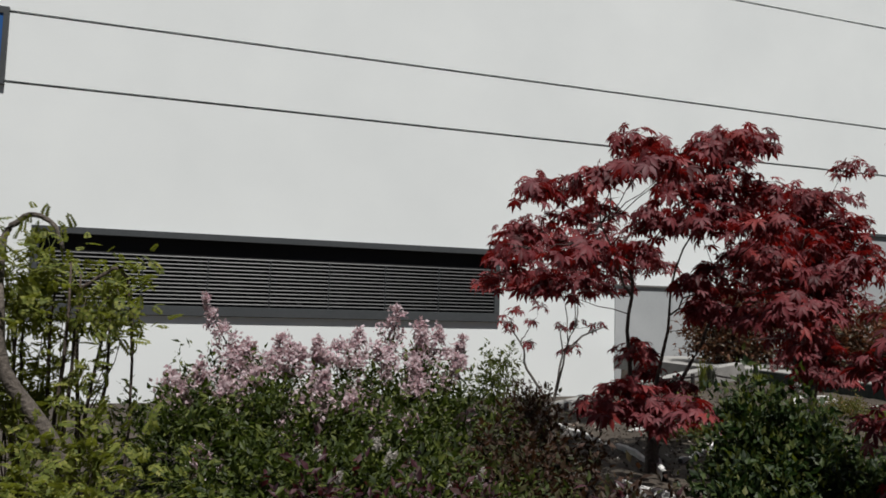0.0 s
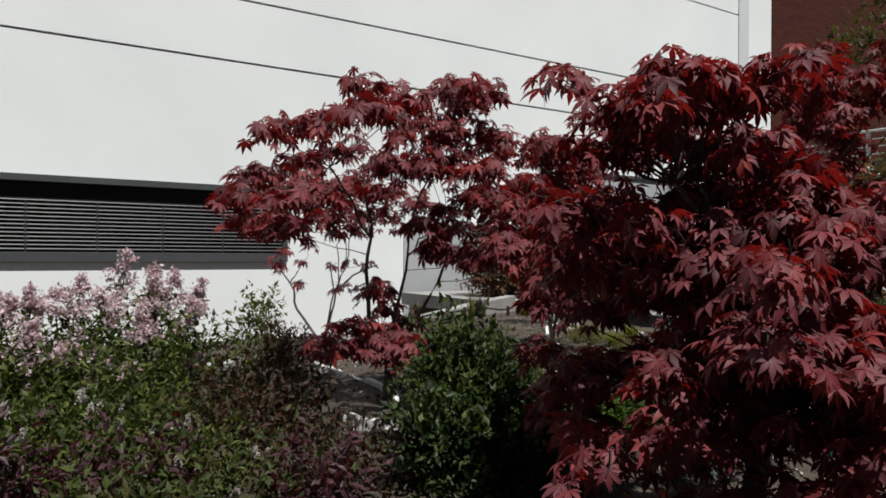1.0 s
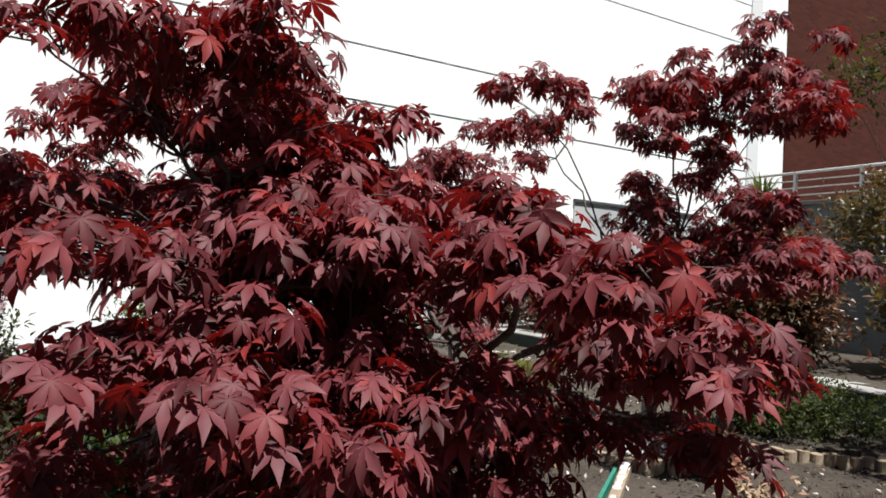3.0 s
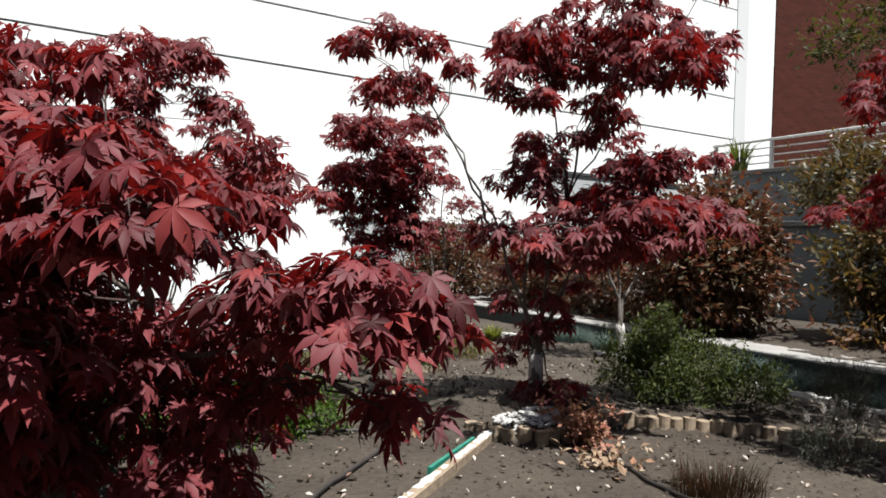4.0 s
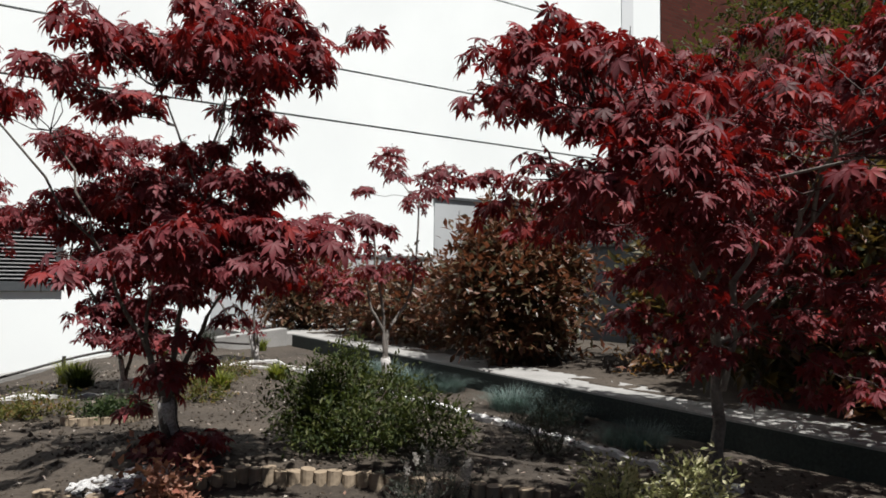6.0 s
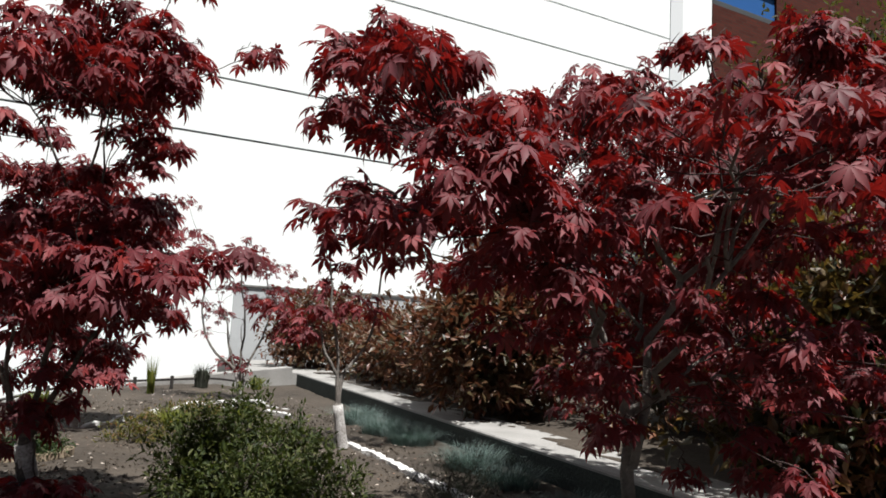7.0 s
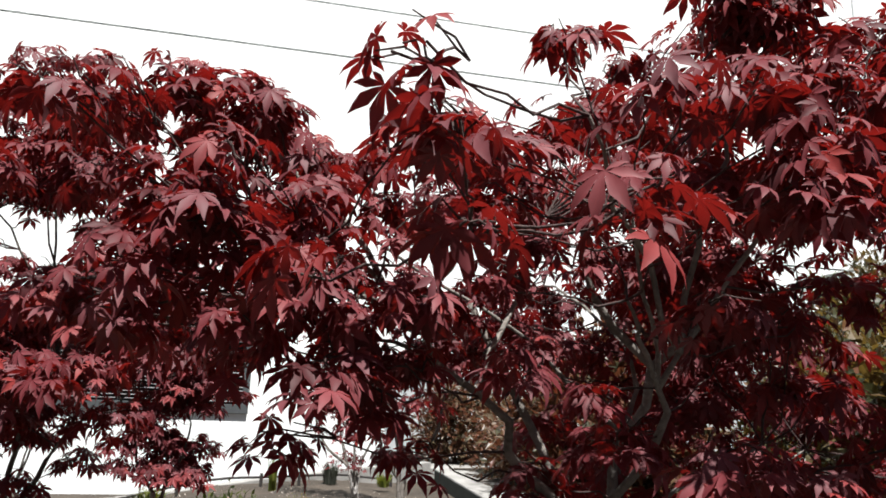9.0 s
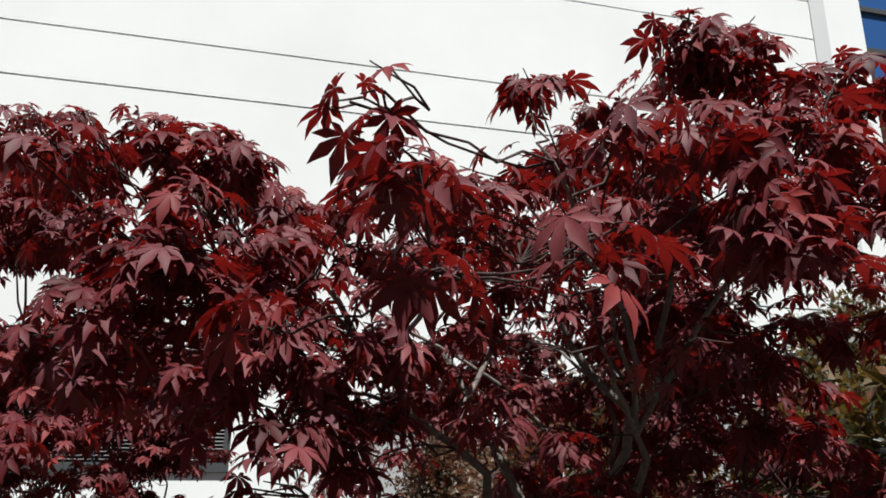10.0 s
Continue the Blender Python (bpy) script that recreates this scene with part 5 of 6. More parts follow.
maple((5.4, 5.45, 0), [SPARSE[:4], SPARSE[4:8], SPARSE[8:], SPARSE_TUFTS[:5], SPARSE_TUFTS[5:10], SPARSE_TUFTS[10:]], "sparse young red maple with a whitewashed trunk by the far kerb", 0.05, COARSE, 0.024, 0.1, painted=0.28, limb=1.0, leaders=3, wood=pale_bark, density=0.45, seed=15, stems=[[(5.38, 5.4, 0.04), (5.32, 5.4, 0.25), (5.14, 5.4, 0.4), (5.03, 5.4, 0.59), (5, 5.4, 0.84), (5.07, 5.4, 1.1)], [(5.39, 5.4, 0.05), (5.41, 5.4, 0.27), (5.53, 5.4, 0.54), (5.58, 5.4, 0.78), (5.51, 5.4, 1.19)], [(5.38, 5.4, 0.08), (5.36, 5.4, 0.3), (5.37, 5.4, 0.69), (5.31, 5.4, 1.08), (5.34, 5.4, 1.41)], [(5.32, 5.4, 0.25), (5.24, 5.4, 0.49), (5.21, 5.4, 0.69), (5.13, 5.4, 0.76)]])
KERBSIDE_A = [
    (5.65, 2.9, 1.44, 0.09), (5.97, 2.81, 1.41, 0.09), (5.73, 2.85, 1.46, 0.09), (6.03, 2.73, 1.44, 0.09), (6.07, 2.83, 1.45, 0.09), (5.65, 2.71, 1.4, 0.11),
    (5.77, 2.71, 1.37, 0.06), (5.52, 2.7, 1.28, 0.09),
]
KERBSIDE_B = [
    (5.39, 3.02, 1.06, 0.09), (5.29, 3.05, 0.95, 0.1), (5.44, 2.96, 0.85, 0.14), (5.18, 2.91, 0.8, 0.11), (5.01, 3.19, 0.81, 0.14), (5.16, 3.17, 0.7, 0.15),
]
KERBSIDE_C = [
    (5.43, 3.06, 1.51, 0.09), (5.63, 3.12, 1.26, 0.09), (5.35, 2.88, 1.53, 0.08), (5.37, 2.84, 1.39, 0.09), (5.25, 3.06, 1.3, 0.06),
]
maple((5.4, 2.95, 0), [KERBSIDE_A, KERBSIDE_B, KERBSIDE_C], "slender red maple with whitewashed stem beside the kerb wall", 0.07, COARSE, 0.024, 0.13, painted=0.25, limb=0.9, leaders=2, wood=pale_bark, density=0.85, seed=16, stems=[[(5.35, 2.95, 0.24), (5.34, 2.95, 0.41), (5.26, 2.95, 0.54), (5.22, 2.95, 0.7)], [(5.36, 2.95, 0.24), (5.37, 2.95, 0.41), (5.46, 2.95, 0.52), (5.54, 2.95, 0.69), (5.58, 2.95, 0.96), (5.59, 2.95, 1.23)], [(5.35, 2.95, 0.28), (5.33, 2.95, 0.57), (5.28, 2.95, 0.82), (5.25, 2.95, 1.11)]])
LAST_A = [
    (4.68, 0.26, 0.88, 0.06), (4.91, 0.27, 0.98, 0.06), (4.42, 0.19, 1.27, 0.06), (4.35, 0.24, 0.97, 0.06), (4.59, 0.07, 1.05, 0.06), (4.73, 0.09, 0.97, 0.06),
    (4.86, 0.04, 1.21, 0.06), (4.6, 0.11, 1.17, 0.06), (4.74, 0.19, 1.06, 0.06), (4.49, 0.21, 1.09, 0.06), (4.76, 0.27, 1.17, 0.06), (4.53, 0.38, 0.99, 0.06),
    (4.52, 0.25, 1, 0.06), (4.46, 0.09, 0.99, 0.06), (4.78, 0.21, 0.84, 0.06), (4.42, 0.21, 0.93, 0.06), (4.56, 0.25, 1.05, 0.06), (4.8, 0.34, 1.04, 0.06),
    (4.9, 0.27, 0.87, 0.06), (4.8, 0.27, 0.97, 0.06),
]
LAST_B = [
    (4.93, 0.23, 0.98, 0.06), (4.71, 0.29, 0.75, 0.06), (4.36, 0.07, 1.22, 0.06), (4.55, 0.11, 1.08, 0.06), (4.72, 0.14, 1, 0.06), (4.32, 0.36, 0.96, 0.06),
    (4.64, 0.13, 0.92, 0.06), (4.77, 0.11, 0.84, 0.06), (4.6, 0.12, 1.08, 0.06), (4.69, 0.18, 1.12, 0.06), (4.66, 0.13, 1, 0.06), (4.45, 0.37, 0.92, 0.06),
    (4.53, 0.14, 1.14, 0.06), (4.64, 0.13, 1.03, 0.06), (4.88, 0.12, 0.97, 0.06), (4.79, 0.2, 0.9, 0.06), (4.94, 0.41, 0.72, 0.06), (4.79, 0.34, 1.12, 0.09),
    (4.93, 0.27, 1.27, 0.05), (4.73, 0.37, 0.99, 0.09),
]
LAST_C = [
    (4.94, 0.39, 0.91, 0.07), (4.65, 0.27, 1.09, 0.05), (4.85, 0.26, 0.81, 0.04), (4.77, 0.32, 0.88, 0.04), (4.87, 0.34, 0.88, 0.04),
]
LAST_D = [
    (6.18, 0.77, 0.99, 0.06), (6.23, 0.47, 0.66, 0.12), (6.33, 0.25, 0.69, 0.12), (6.23, 0.21, 0.72, 0.12), (6.36, 0.69, 0.71, 0.12), (6.4, 0.24, 0.78, 0.12),
    (6.22, 0.76, 0.59, 0.12), (6.06, 0.86, 1.07, 0.13), (6.11, 0.8, 0.9, 0.13), (5.98, 0.87, 1.01, 0.13), (6.03, 1.11, 0.89, 0.13), (6.26, 1.1, 0.52, 0.13),
    (6.16, 1.21, 0.66, 0.13), (6.36, 1.19, 0.65, 0.13), (6.31, 1.01, 0.81, 0.13), (6.13, 1.23, 0.89, 0.13),
]
# high rear layers, mostly hidden by the front crown, added to shade the bed
LAST_E = [
    (5.85, 1, 1.6, 0.16), (5.9, 1.35, 1.75, 0.16), (6.15, 1.1, 1.6, 0.16), (6.15, 1.5, 1.75, 0.16), (5.8, 1.25, 1.3, 0.16), (6.1, 1.3, 1.35, 0.16),
    (6.17, 0.81, 1.36, 0.12), (6.22, 0.9, 1.59, 0.12), (5.99, 1.24, 1.39, 0.13), (5.81, 1.11, 1.18, 0.13), (6.14, 1.42, 1.29, 0.13), (6.09, 1.42, 1.42, 0.13),
    (5.92, 1.18, 1.5, 0.13), (6.01, 1.42, 1.21, 0.13), (6.2, 1.24, 1.18, 0.13), (5.98, 1.11, 1.22, 0.13), (6.06, 1.29, 0.97, 0.13), (6.14, 1.19, 1.34, 0.13),
    (5.78, 1.29, 1.37, 0.13), (6.1, 0.83, 1.44, 0.13),
]
LAST_F = [
    (5.02, 0.85, 1.25, 0.06), (5.19, 0.76, 1.41, 0.06), (5.39, 0.73, 1.54, 0.06), (5.34, 0.73, 1.51, 0.06), (5.53, 0.7, 1.55, 0.06), (5.4, 0.6, 1.32, 0.06),
    (5.1, 0.66, 1.38, 0.06), (5.2, 0.64, 1.38, 0.06), (5.39, 0.59, 1.55, 0.06), (5.02, 0.51, 1.26, 0.06), (5.24, 0.64, 1.33, 0.06), (5.53, 0.4, 1.47, 0.12),
    (5.39, 0.43, 1.32, 0.12), (5.2, 0.37, 1.12, 0.11), (5.53, 0.46, 1.15, 0.14), (5.41, 0.48, 1.6, 0.05), (5.53, 0.43, 1.63, 0.07), (5.1, 0.54, 0.99, 0.04),
    (5.17, 0.61, 0.88, 0.04), (5.22, 0.53, 0.93, 0.04),
]
LAST_G = [
    (5.14, 0.43, 1.17, 0.07), (5.46, 0.63, 1.5, 0.07), (5.49, 0.48, 1.09, 0.07), (5.32, 0.69, 1.31, 0.07), (5.63, 0.62, 1.34, 0.07), (5.56, 0.42, 1.28, 0.12),
    (5.74, 0.63, 1.32, 0.12), (5.27, 0.82, 1.01, 0.13), (5.1, 0.89, 1.34, 0.13), (5.1, 0.87, 1.47, 0.13),
]
LAST_H = [
    (4.84, -0.32, 1.07, 0.04), (5.01, -0.32, 1, 0.04), (4.71, -0.2, 0.93, 0.04), (4.87, -0.17, 1.12, 0.05), (4.86, -0.28, 0.98, 0.04), (5.05, -0.3, 1.03, 0.04),
]
LAST_I = [
    (4.46, 0.75, 1.28, 0.06), (4.78, 0.57, 1.29, 0.06), (4.75, 0.71, 1.38, 0.06), (4.46, 0.76, 1.41, 0.06), (4.6, 0.78, 1.38, 0.06), (4.63, 0.66, 1.43, 0.06),
    (4.66, 0.91, 1.3, 0.06), (4.74, 0.79, 1.27, 0.06), (4.7, 0.64, 1.36, 0.06), (4.6, 0.73, 1.43, 0.06), (4.47, 0.75, 1.31, 0.06), (4.77, 0.95, 1.37, 0.06),
    (4.78, 0.79, 1.35, 0.06), (4.62, 0.58, 0.92, 0.06), (4.34, 0.45, 1.34, 0.06), (4.38, 0.28, 1.28, 0.06), (4.64, 0.42, 1.36, 0.06), (4.36, 0.45, 1.2, 0.06),
    (4.47, 0.52, 1.22, 0.06), (4.89, 0.64, 1.34, 0.06),
]
LAST_J = [
    (4.41, 0.44, 1.03, 0.06), (4.37, 0.42, 1.32, 0.06), (4.86, 0.68, 1.38, 0.06), (4.63, 0.48, 1.35, 0.06), (4.72, 0.41, 1.24, 0.06), (4.9, 0.66, 1.26, 0.06),
    (4.5, 0.68, 1.41, 0.05), (4.62, 0.38, 1.18, 0.09), (4.48, 0.67, 1.29, 0.04), (4.65, 0.53, 1.04, 0.09), (4.47, 0.7, 0.95, 0.06), (4.45, 0.4, 1.15, 0.04),
    (4.54, 0.38, 1.15, 0.04), (4.55, 0.39, 1.37, 0.05), (4.49, 0.38, 1.35, 0.05), (4.61, 0.37, 1.34, 0.05), (4.6, 0.48, 1.41, 0.05), (4.54, 0.49, 1.43, 0.05),
    (4.44, 0.42, 1.41, 0.05), (4.6, 0.47, 1.35, 0.05),
]
LAST_K = [
    (4.5, 0.46, 1.41, 0.05), (4.65, 0.37, 1.32, 0.05), (4.43, 0.54, 1.4, 0.05),
]
LAST_L = [
    (5.13, 0.12, 1.43, 0.06), (5.01, 0.31, 1.28, 0.06), (4.98, 0.23, 1.12, 0.06), (4.91, 0.11, 1.27, 0.06), (5.35, -0.19, 1.14, 0.06), (5.26, -0.19, 1.22, 0.06),
    (5.3, -0.03, 0.75, 0.06), (5.15, -0.19, 1.2, 0.05), (5.3, -0.07, 1.29, 0.06), (5.36, -0.08, 1.28, 0.06), (5.36, -0.16, 1.18, 0.06), (5.3, -0.19, 1.09, 0.05),
    (5.36, -0.18, 1.09, 0.06), (5.08, 0.26, 0.88, 0.06), (5.38, 0.16, 1.21, 0.11), (4.9, 0.1, 1.22, 0.04), (5.03, 0.06, 1.22, 0.06), (5.18, 0.21, 1.34, 0.06),
    (5.15, -0.08, 1.23, 0.05), (5.07, 0.3, 1.18, 0.07),
]
LAST_M = [
    (5.24, 0.25, 1.17, 0.05), (5.28, -0.04, 1.11, 0.05), (5.05, 0.26, 1.03, 0.06), (5.2, 0.19, 0.83, 0.04), (5.35, 0.05, 0.98, 0.07),
]
LAST_N = [
    (5.7, 0.73, 0.85, 0.12), (5.91, 0.83, 0.73, 0.12), (5.82, 0.74, 1.13, 0.12), (5.68, 0.79, 1.1, 0.12), (5.53, 0.77, 0.74, 0.12), (5.68, 0.82, 1.18, 0.13),
    (5.89, 1.13, 0.97, 0.13), (5.89, 1.02, 0.99, 0.13), (5.59, 0.89, 1, 0.13), (5.85, 1.22, 0.79, 0.13), (5.56, 0.88, 0.88, 0.13), (5.62, 1.18, 0.58, 0.13),
    (5.5, 0.89, 0.54, 0.13), (5.46, 1.06, 0.77, 0.13),
]
# more rear layers behind the front crown, added to shade the bed
LAST_O = [
    (5.6, 1.1, 1.7, 0.16), (5.65, 1.45, 1.65, 0.16), (5.44, 1.2, 1.05, 0.13), (5.54, 1.32, 1.08, 0.13), (5.6, 1.3, 1.18, 0.13), (5.2, 1.34, 0.98, 0.13),
    (5.12, 1.01, 0.97, 0.13), (5.39, 1.19, 1.46, 0.13), (5.57, 1.27, 1, 0.13), (5.22, 1.11, 1, 0.13), (5.25, 1.02, 1.13, 0.13), (5.61, 1.15, 1.47, 0.13),
]
# outlying layers added high on the right to shade the kerb top
LAST_P = [
    (6.55, 0.3, 1.65, 0.16), (6.7, 0.6, 1.75, 0.16), (6.5, 0.75, 1.6, 0.16), (6.85, 0.35, 1.7, 0.16), (6.45, 0.1, 1.55, 0.16), (6.39, 0.62, 1.33, 0.12),
    (6.24, 0.13, 1.59, 0.12),
]
LAST_Q = [
    (5.22, 0.54, 0.69, 0.06), (5.46, 0.47, 0.62, 0.06), (5.68, 0.24, 0.62, 0.06), (5.18, 0.52, 0.62, 0.06), (5.72, 0.26, 0.65, 0.06), (5.64, 0.43, 0.98, 0.11),
    (5.29, 0.29, 0.77, 0.08), (5.62, 0.28, 0.71, 0.1), (5.89, 0.28, 0.77, 0.1), (6.09, 0.3, 0.64, 0.11), (5.28, 0.56, 0.47, 0.08), (5.67, 0.23, 0.37, 0.07),
    (5.69, 0.3, 0.99, 0.04), (5.68, 0.39, 0.86, 0.05), (5.5, 0.33, 1.02, 0.08), (5.69, 0.51, 0.55, 0.07), (5.69, 0.4, 0.46, 0.07), (5.78, 0.45, 0.33, 0.07),
    (5.6, 0.58, 0.32, 0.05), (5.78, 0.31, 0.44, 0.07),
]
LAST_R = [
    (5.88, 0.35, 0.55, 0.07), (5.13, 0.41, 0.62, 0.07), (5.64, 0.56, 0.97, 0.07), (5.73, 0.33, 1.08, 0.12), (5.87, 0.45, 0.69, 0.12), (5.9, 0.52, 0.88, 0.12),
    (6.01, 0.11, 0.54, 0.12), (5.76, 0.49, 1.04, 0.12),
]
# the two widest layers are added, mostly out of view, to shade the ground
LAST_S = [
    (5.43, 0.08, 1.48, 0.06), (5.54, -0.1, 1.28, 0.06), (5.36, 0, 1.43, 0.06), (5.45, -0.02, 1.44, 0.06), (5.48, -0.08, 1.33, 0.06), (5.48, 0.16, 1.35, 0.12),
    (5.61, 0.07, 1.37, 0.1), (5.81, 0.1, 1.28, 0.12), (5.63, 0.15, 1.2, 0.12), (5.71, 0.06, 1.5, 0.09), (5.63, 0.1, 1.31, 0.07), (5.76, 0.1, 1.36, 0.07),
    (5.76, 0.27, 1.56, 0.09), (5.94, 0.11, 1.32, 0.07), (5.85, 0.07, 1.51, 0.09), (5.9, 0.16, 1.41, 0.09), (5.54, 0.3, 1.1, 0.08), (6, 0.25, 1.1, 0.16),
    (5.95, 0, 1.25, 0.16), (5.52, 0.08, 1.23, 0.12),
]
LAST_T = [
    (5.7, 0.24, 1.48, 0.12), (5.4, 0.04, 1.49, 0.05), (5.45, 0.01, 1.51, 0.05), (5.41, -0.02, 1.41, 0.05), (5.37, -0.03, 1.46, 0.05), (5.42, -0.04, 1.46, 0.05),
    (5.33, -0.01, 1.49, 0.05),
]
LAST_TIP = [(4.78, -0.27, 1.15, 0.02), (4.81, -0.3, 1.15, 0.02), (5.1, 0.1, 1.42, 0.03), (5.37, 0.0, 1.43, 0.04)]
big_maple = maple((5.4, 0.62, 0), [LAST_A, LAST_B, LAST_C, LAST_D, LAST_E, LAST_F, LAST_G, LAST_H, LAST_I, LAST_J, LAST_K, LAST_L, LAST_M, LAST_N, LAST_O, LAST_P, LAST_Q, LAST_R, LAST_S, LAST_T, LAST_TIP], "large dark red Japanese maple with crooked pale limbs", 0.051, FINE, 0.023, 0.42, density=0.66, limb=0.8, wood=pale_bark, leaders=3, seed=17, near=300)
for line, r in (([(5.4, 0.6, 0.34), (5.4, 0.55, 0.53), (5.41, 0.56, 0.72), (5.47, 0.52, 0.82), (5.47, 0.49, 0.91)], 0.014), ([(5.47, 0.49, 0.9), (5.38, 0.49, 0.98), (5.33, 0.475, 1.04), (5.31, 0.47, 1.1), (5.3, 0.46, 1.2)], 0.0095), ([(5.47, 0.49, 0.9), (5.55, 0.44, 0.98), (5.58, 0.41, 1.07), (5.6, 0.4, 1.13), (5.66, 0.38, 1.2)], 0.0095), ([(5.4, 0.61, 0.38), (5.34, 0.59, 0.54), (5.29, 0.58, 0.64), (5.25, 0.58, 0.73), (5.19, 0.6, 0.85), (5.08, 0.55, 1.02)], 0.0125)):
    child("limb", mesh_of("limb", *tube([Vector(p) - Vector((5.4, 0.62, 0)) for p in line], [r * (1 - 0.07 * i) for i in range(len(line))], 8), pale_bark, True), big_maple, "crooked pale limb")
BACK_LAYERS = [
    (2.73, 5.54, 1.31, 0.24), (3.04, 5.3, 1.35, 0.26), (3.33, 5.04, 1.27, 0.24), (3.52, 4.96, 1.16, 0.15), (2.5, 5.47, 1.26, 0.22), (2.83, 5.21, 1.1, 0.26),
    (3.23, 5.23, 1.08, 0.22), (2.42, 5.54, 1.04, 0.22), (3.09, 5.4, 1.76, 0.09), (2.98, 5.11, 1.59, 0.12), (3.27, 5.35, 1.5, 0.16), (2.95, 5.33, 0.45, 0.08),
    (2.7, 5.67, 1.51, 0.18),
]
BACK_TUFTS = [(2.41, 5.3, 0.6, 0.04), (2.44, 5.3, 0.74, 0.05), (2.36, 5.32, 0.68, 0.04), (2.56, 5.3, 0.5, 0.04), (2.58, 5.3, 0.66, 0.05), (2.66, 5.3, 0.78, 0.05), (2.85, 5.3, 0.62, 0.05), (3.0, 5.3, 0.66, 0.05), (3.2, 5.3, 0.64, 0.05)]
maple((2.75, 5.32, -0.26), [BACK_LAYERS[:5], BACK_LAYERS[5:10], BACK_LAYERS[10:], BACK_TUFTS[:3], BACK_TUFTS[3:6], BACK_TUFTS[6:]], "thin-stemmed red maple before the white wall", 0.07, COARSE, 0.036, 0.05, limb=0.8, leaders=3, wood=pale_bark, density=0.8, seed=18, stems=[[(2.75, 5.3, -0.24), (2.74, 5.3, -0.01), (2.55, 5.3, 0.26), (2.52, 5.3, 0.42), (2.41, 5.3, 0.57)], [(2.75, 5.3, -0.22), (2.77, 5.3, -0.05), (2.85, 5.3, 0.2), (2.91, 5.3, 0.47), (2.98, 5.3, 0.6)], [(2.75, 5.3, -0.18), (2.82, 5.3, 0.16), (2.86, 5.3, 0.37), (2.84, 5.3, 0.58)], [(2.91, 5.3, 0.41), (3.05, 5.3, 0.53), (3.28, 5.3, 0.62)]])

# ---- shrubs and plants ----
def panicle(ob, low, top, width, seed):
    """A loose blossom spike of small clusters on a thin stalk with a few leaves below it."""
    nr, rng = np.random.RandomState(seed), random.Random(seed)
    a, b = np.array(low, float), np.array(top, float)
    child("stalk", mesh_of("stalk", *tube(curve_between(a - (b - a) * 0.6, b, 0.0, rng, 5, 0.006), [0.004, 0.0035, 0.003, 0.002, 0.001], 5), dark_bark, True), ob)
    B = []
    for k in range(14):
        t = (k + nr.uniform(0, 1)) / 14
        off = nr.normal(0, 1, 3) * width * 1.15 * (1.05 - 0.85 * t)
        c = a + (b - a) * t + off
        B.append(c + nr.normal(0, 1, (34, 3)) * width * 0.5 * (1.1 - 0.6 * t))
    B = np.concatenate(B)
    n = len(B)
    scatter("blossom_spike", ROUND, B, nr.normal(size=(n, 3)), nr.normal(size=(n, 3)), 0.02 * nr.uniform(0.6, 1.3, n), pink_bloom, ob, "pale pink blossom spike")
    L = a + (b - a) * nr.uniform(-0.7, 0.35, (34, 1)) + nr.normal(0, 1, (34, 3)) * width * 0.9
    scatter("spike_leaves", SIMPLE, L, nr.normal(size=(34, 3)) + np.array((0, 0, 0.4)), nr.normal(size=(34, 3)), 0.034 * nr.uniform(0.6, 1.2, 34), deep_leaf, ob)


lilac = shrub("lilac_bush", (0.85, 3.3, -0.02), [(0, 0, 0.22, 0.42, 0.34, 0.24), (0.28, 0.05, 0.28, 0.2, 0.22, 0.2), (-0.3, -0.25, 0.17, 0.35, 0.35, 0.2), (0.1, -0.5, 0.14, 0.42, 0.36, 0.2)], "deep green bush with pale pink blossom spikes", "bush", deep_leaf, 14000, 0.04, seed=21, stems=26, shell=0.35)
for k, (x, y, z, dx, h, w) in enumerate(((-0.28, -0.1, 0.46, -0.02, 0.14, 0.03), (-0.12, 0.0, 0.48, 0.03, 0.14, 0.032), (0.06, 0.0, 0.54, 0.03, 0.2, 0.036), (0.15, -0.1, 0.48, 0.04, 0.15, 0.036), (0.27, 0.0, 0.5, 0.02, 0.13, 0.03), (0.38, 0.02, 0.46, 0.04, 0.15, 0.022), (-0.1, -0.45, 0.3, -0.03, -0.14, 0.034), (0.1, -0.3, 0.38, 0.0, 0.1, 0.036), (-0.35, -0.35, 0.36, 0.04, 0.1, 0.036), (-0.02, -0.55, 0.25, 0.05, 0.06, 0.018), (0.25, -0.5, 0.27, 0.03, 0.05, 0.016), (-0.2, -0.05, 0.44, 0.0, 0.14, 0.04), (0.2, 0.0, 0.52, 0.0, 0.16, 0.036), (-0.02, -0.15, 0.44, -0.02, 0.13, 0.04), (-0.22, -0.4, 0.3, 0.02, 0.08, 0.038), (0.3, -0.15, 0.42, 0.04, 0.1, 0.03))):
    panicle(lilac, (x, y, z), (x + dx, y - 0.02, z + h), w, 300 + k)
lilac = shrub("lilac_bush", (0.1, 3.3, -0.02), [(0.05, 0, 0.22, 0.3, 0.3, 0.24), (0.25, -0.35, 0.16, 0.32, 0.34, 0.2), (-0.1, -0.3, 0.16, 0.26, 0.3, 0.19), (0.2, 0.0, 0.32, 0.14, 0.14, 0.12)], "green bush thick with pale pink blossom", "bush", deep_leaf, 11000, 0.038, seed=22, stems=26, shell=0.35)
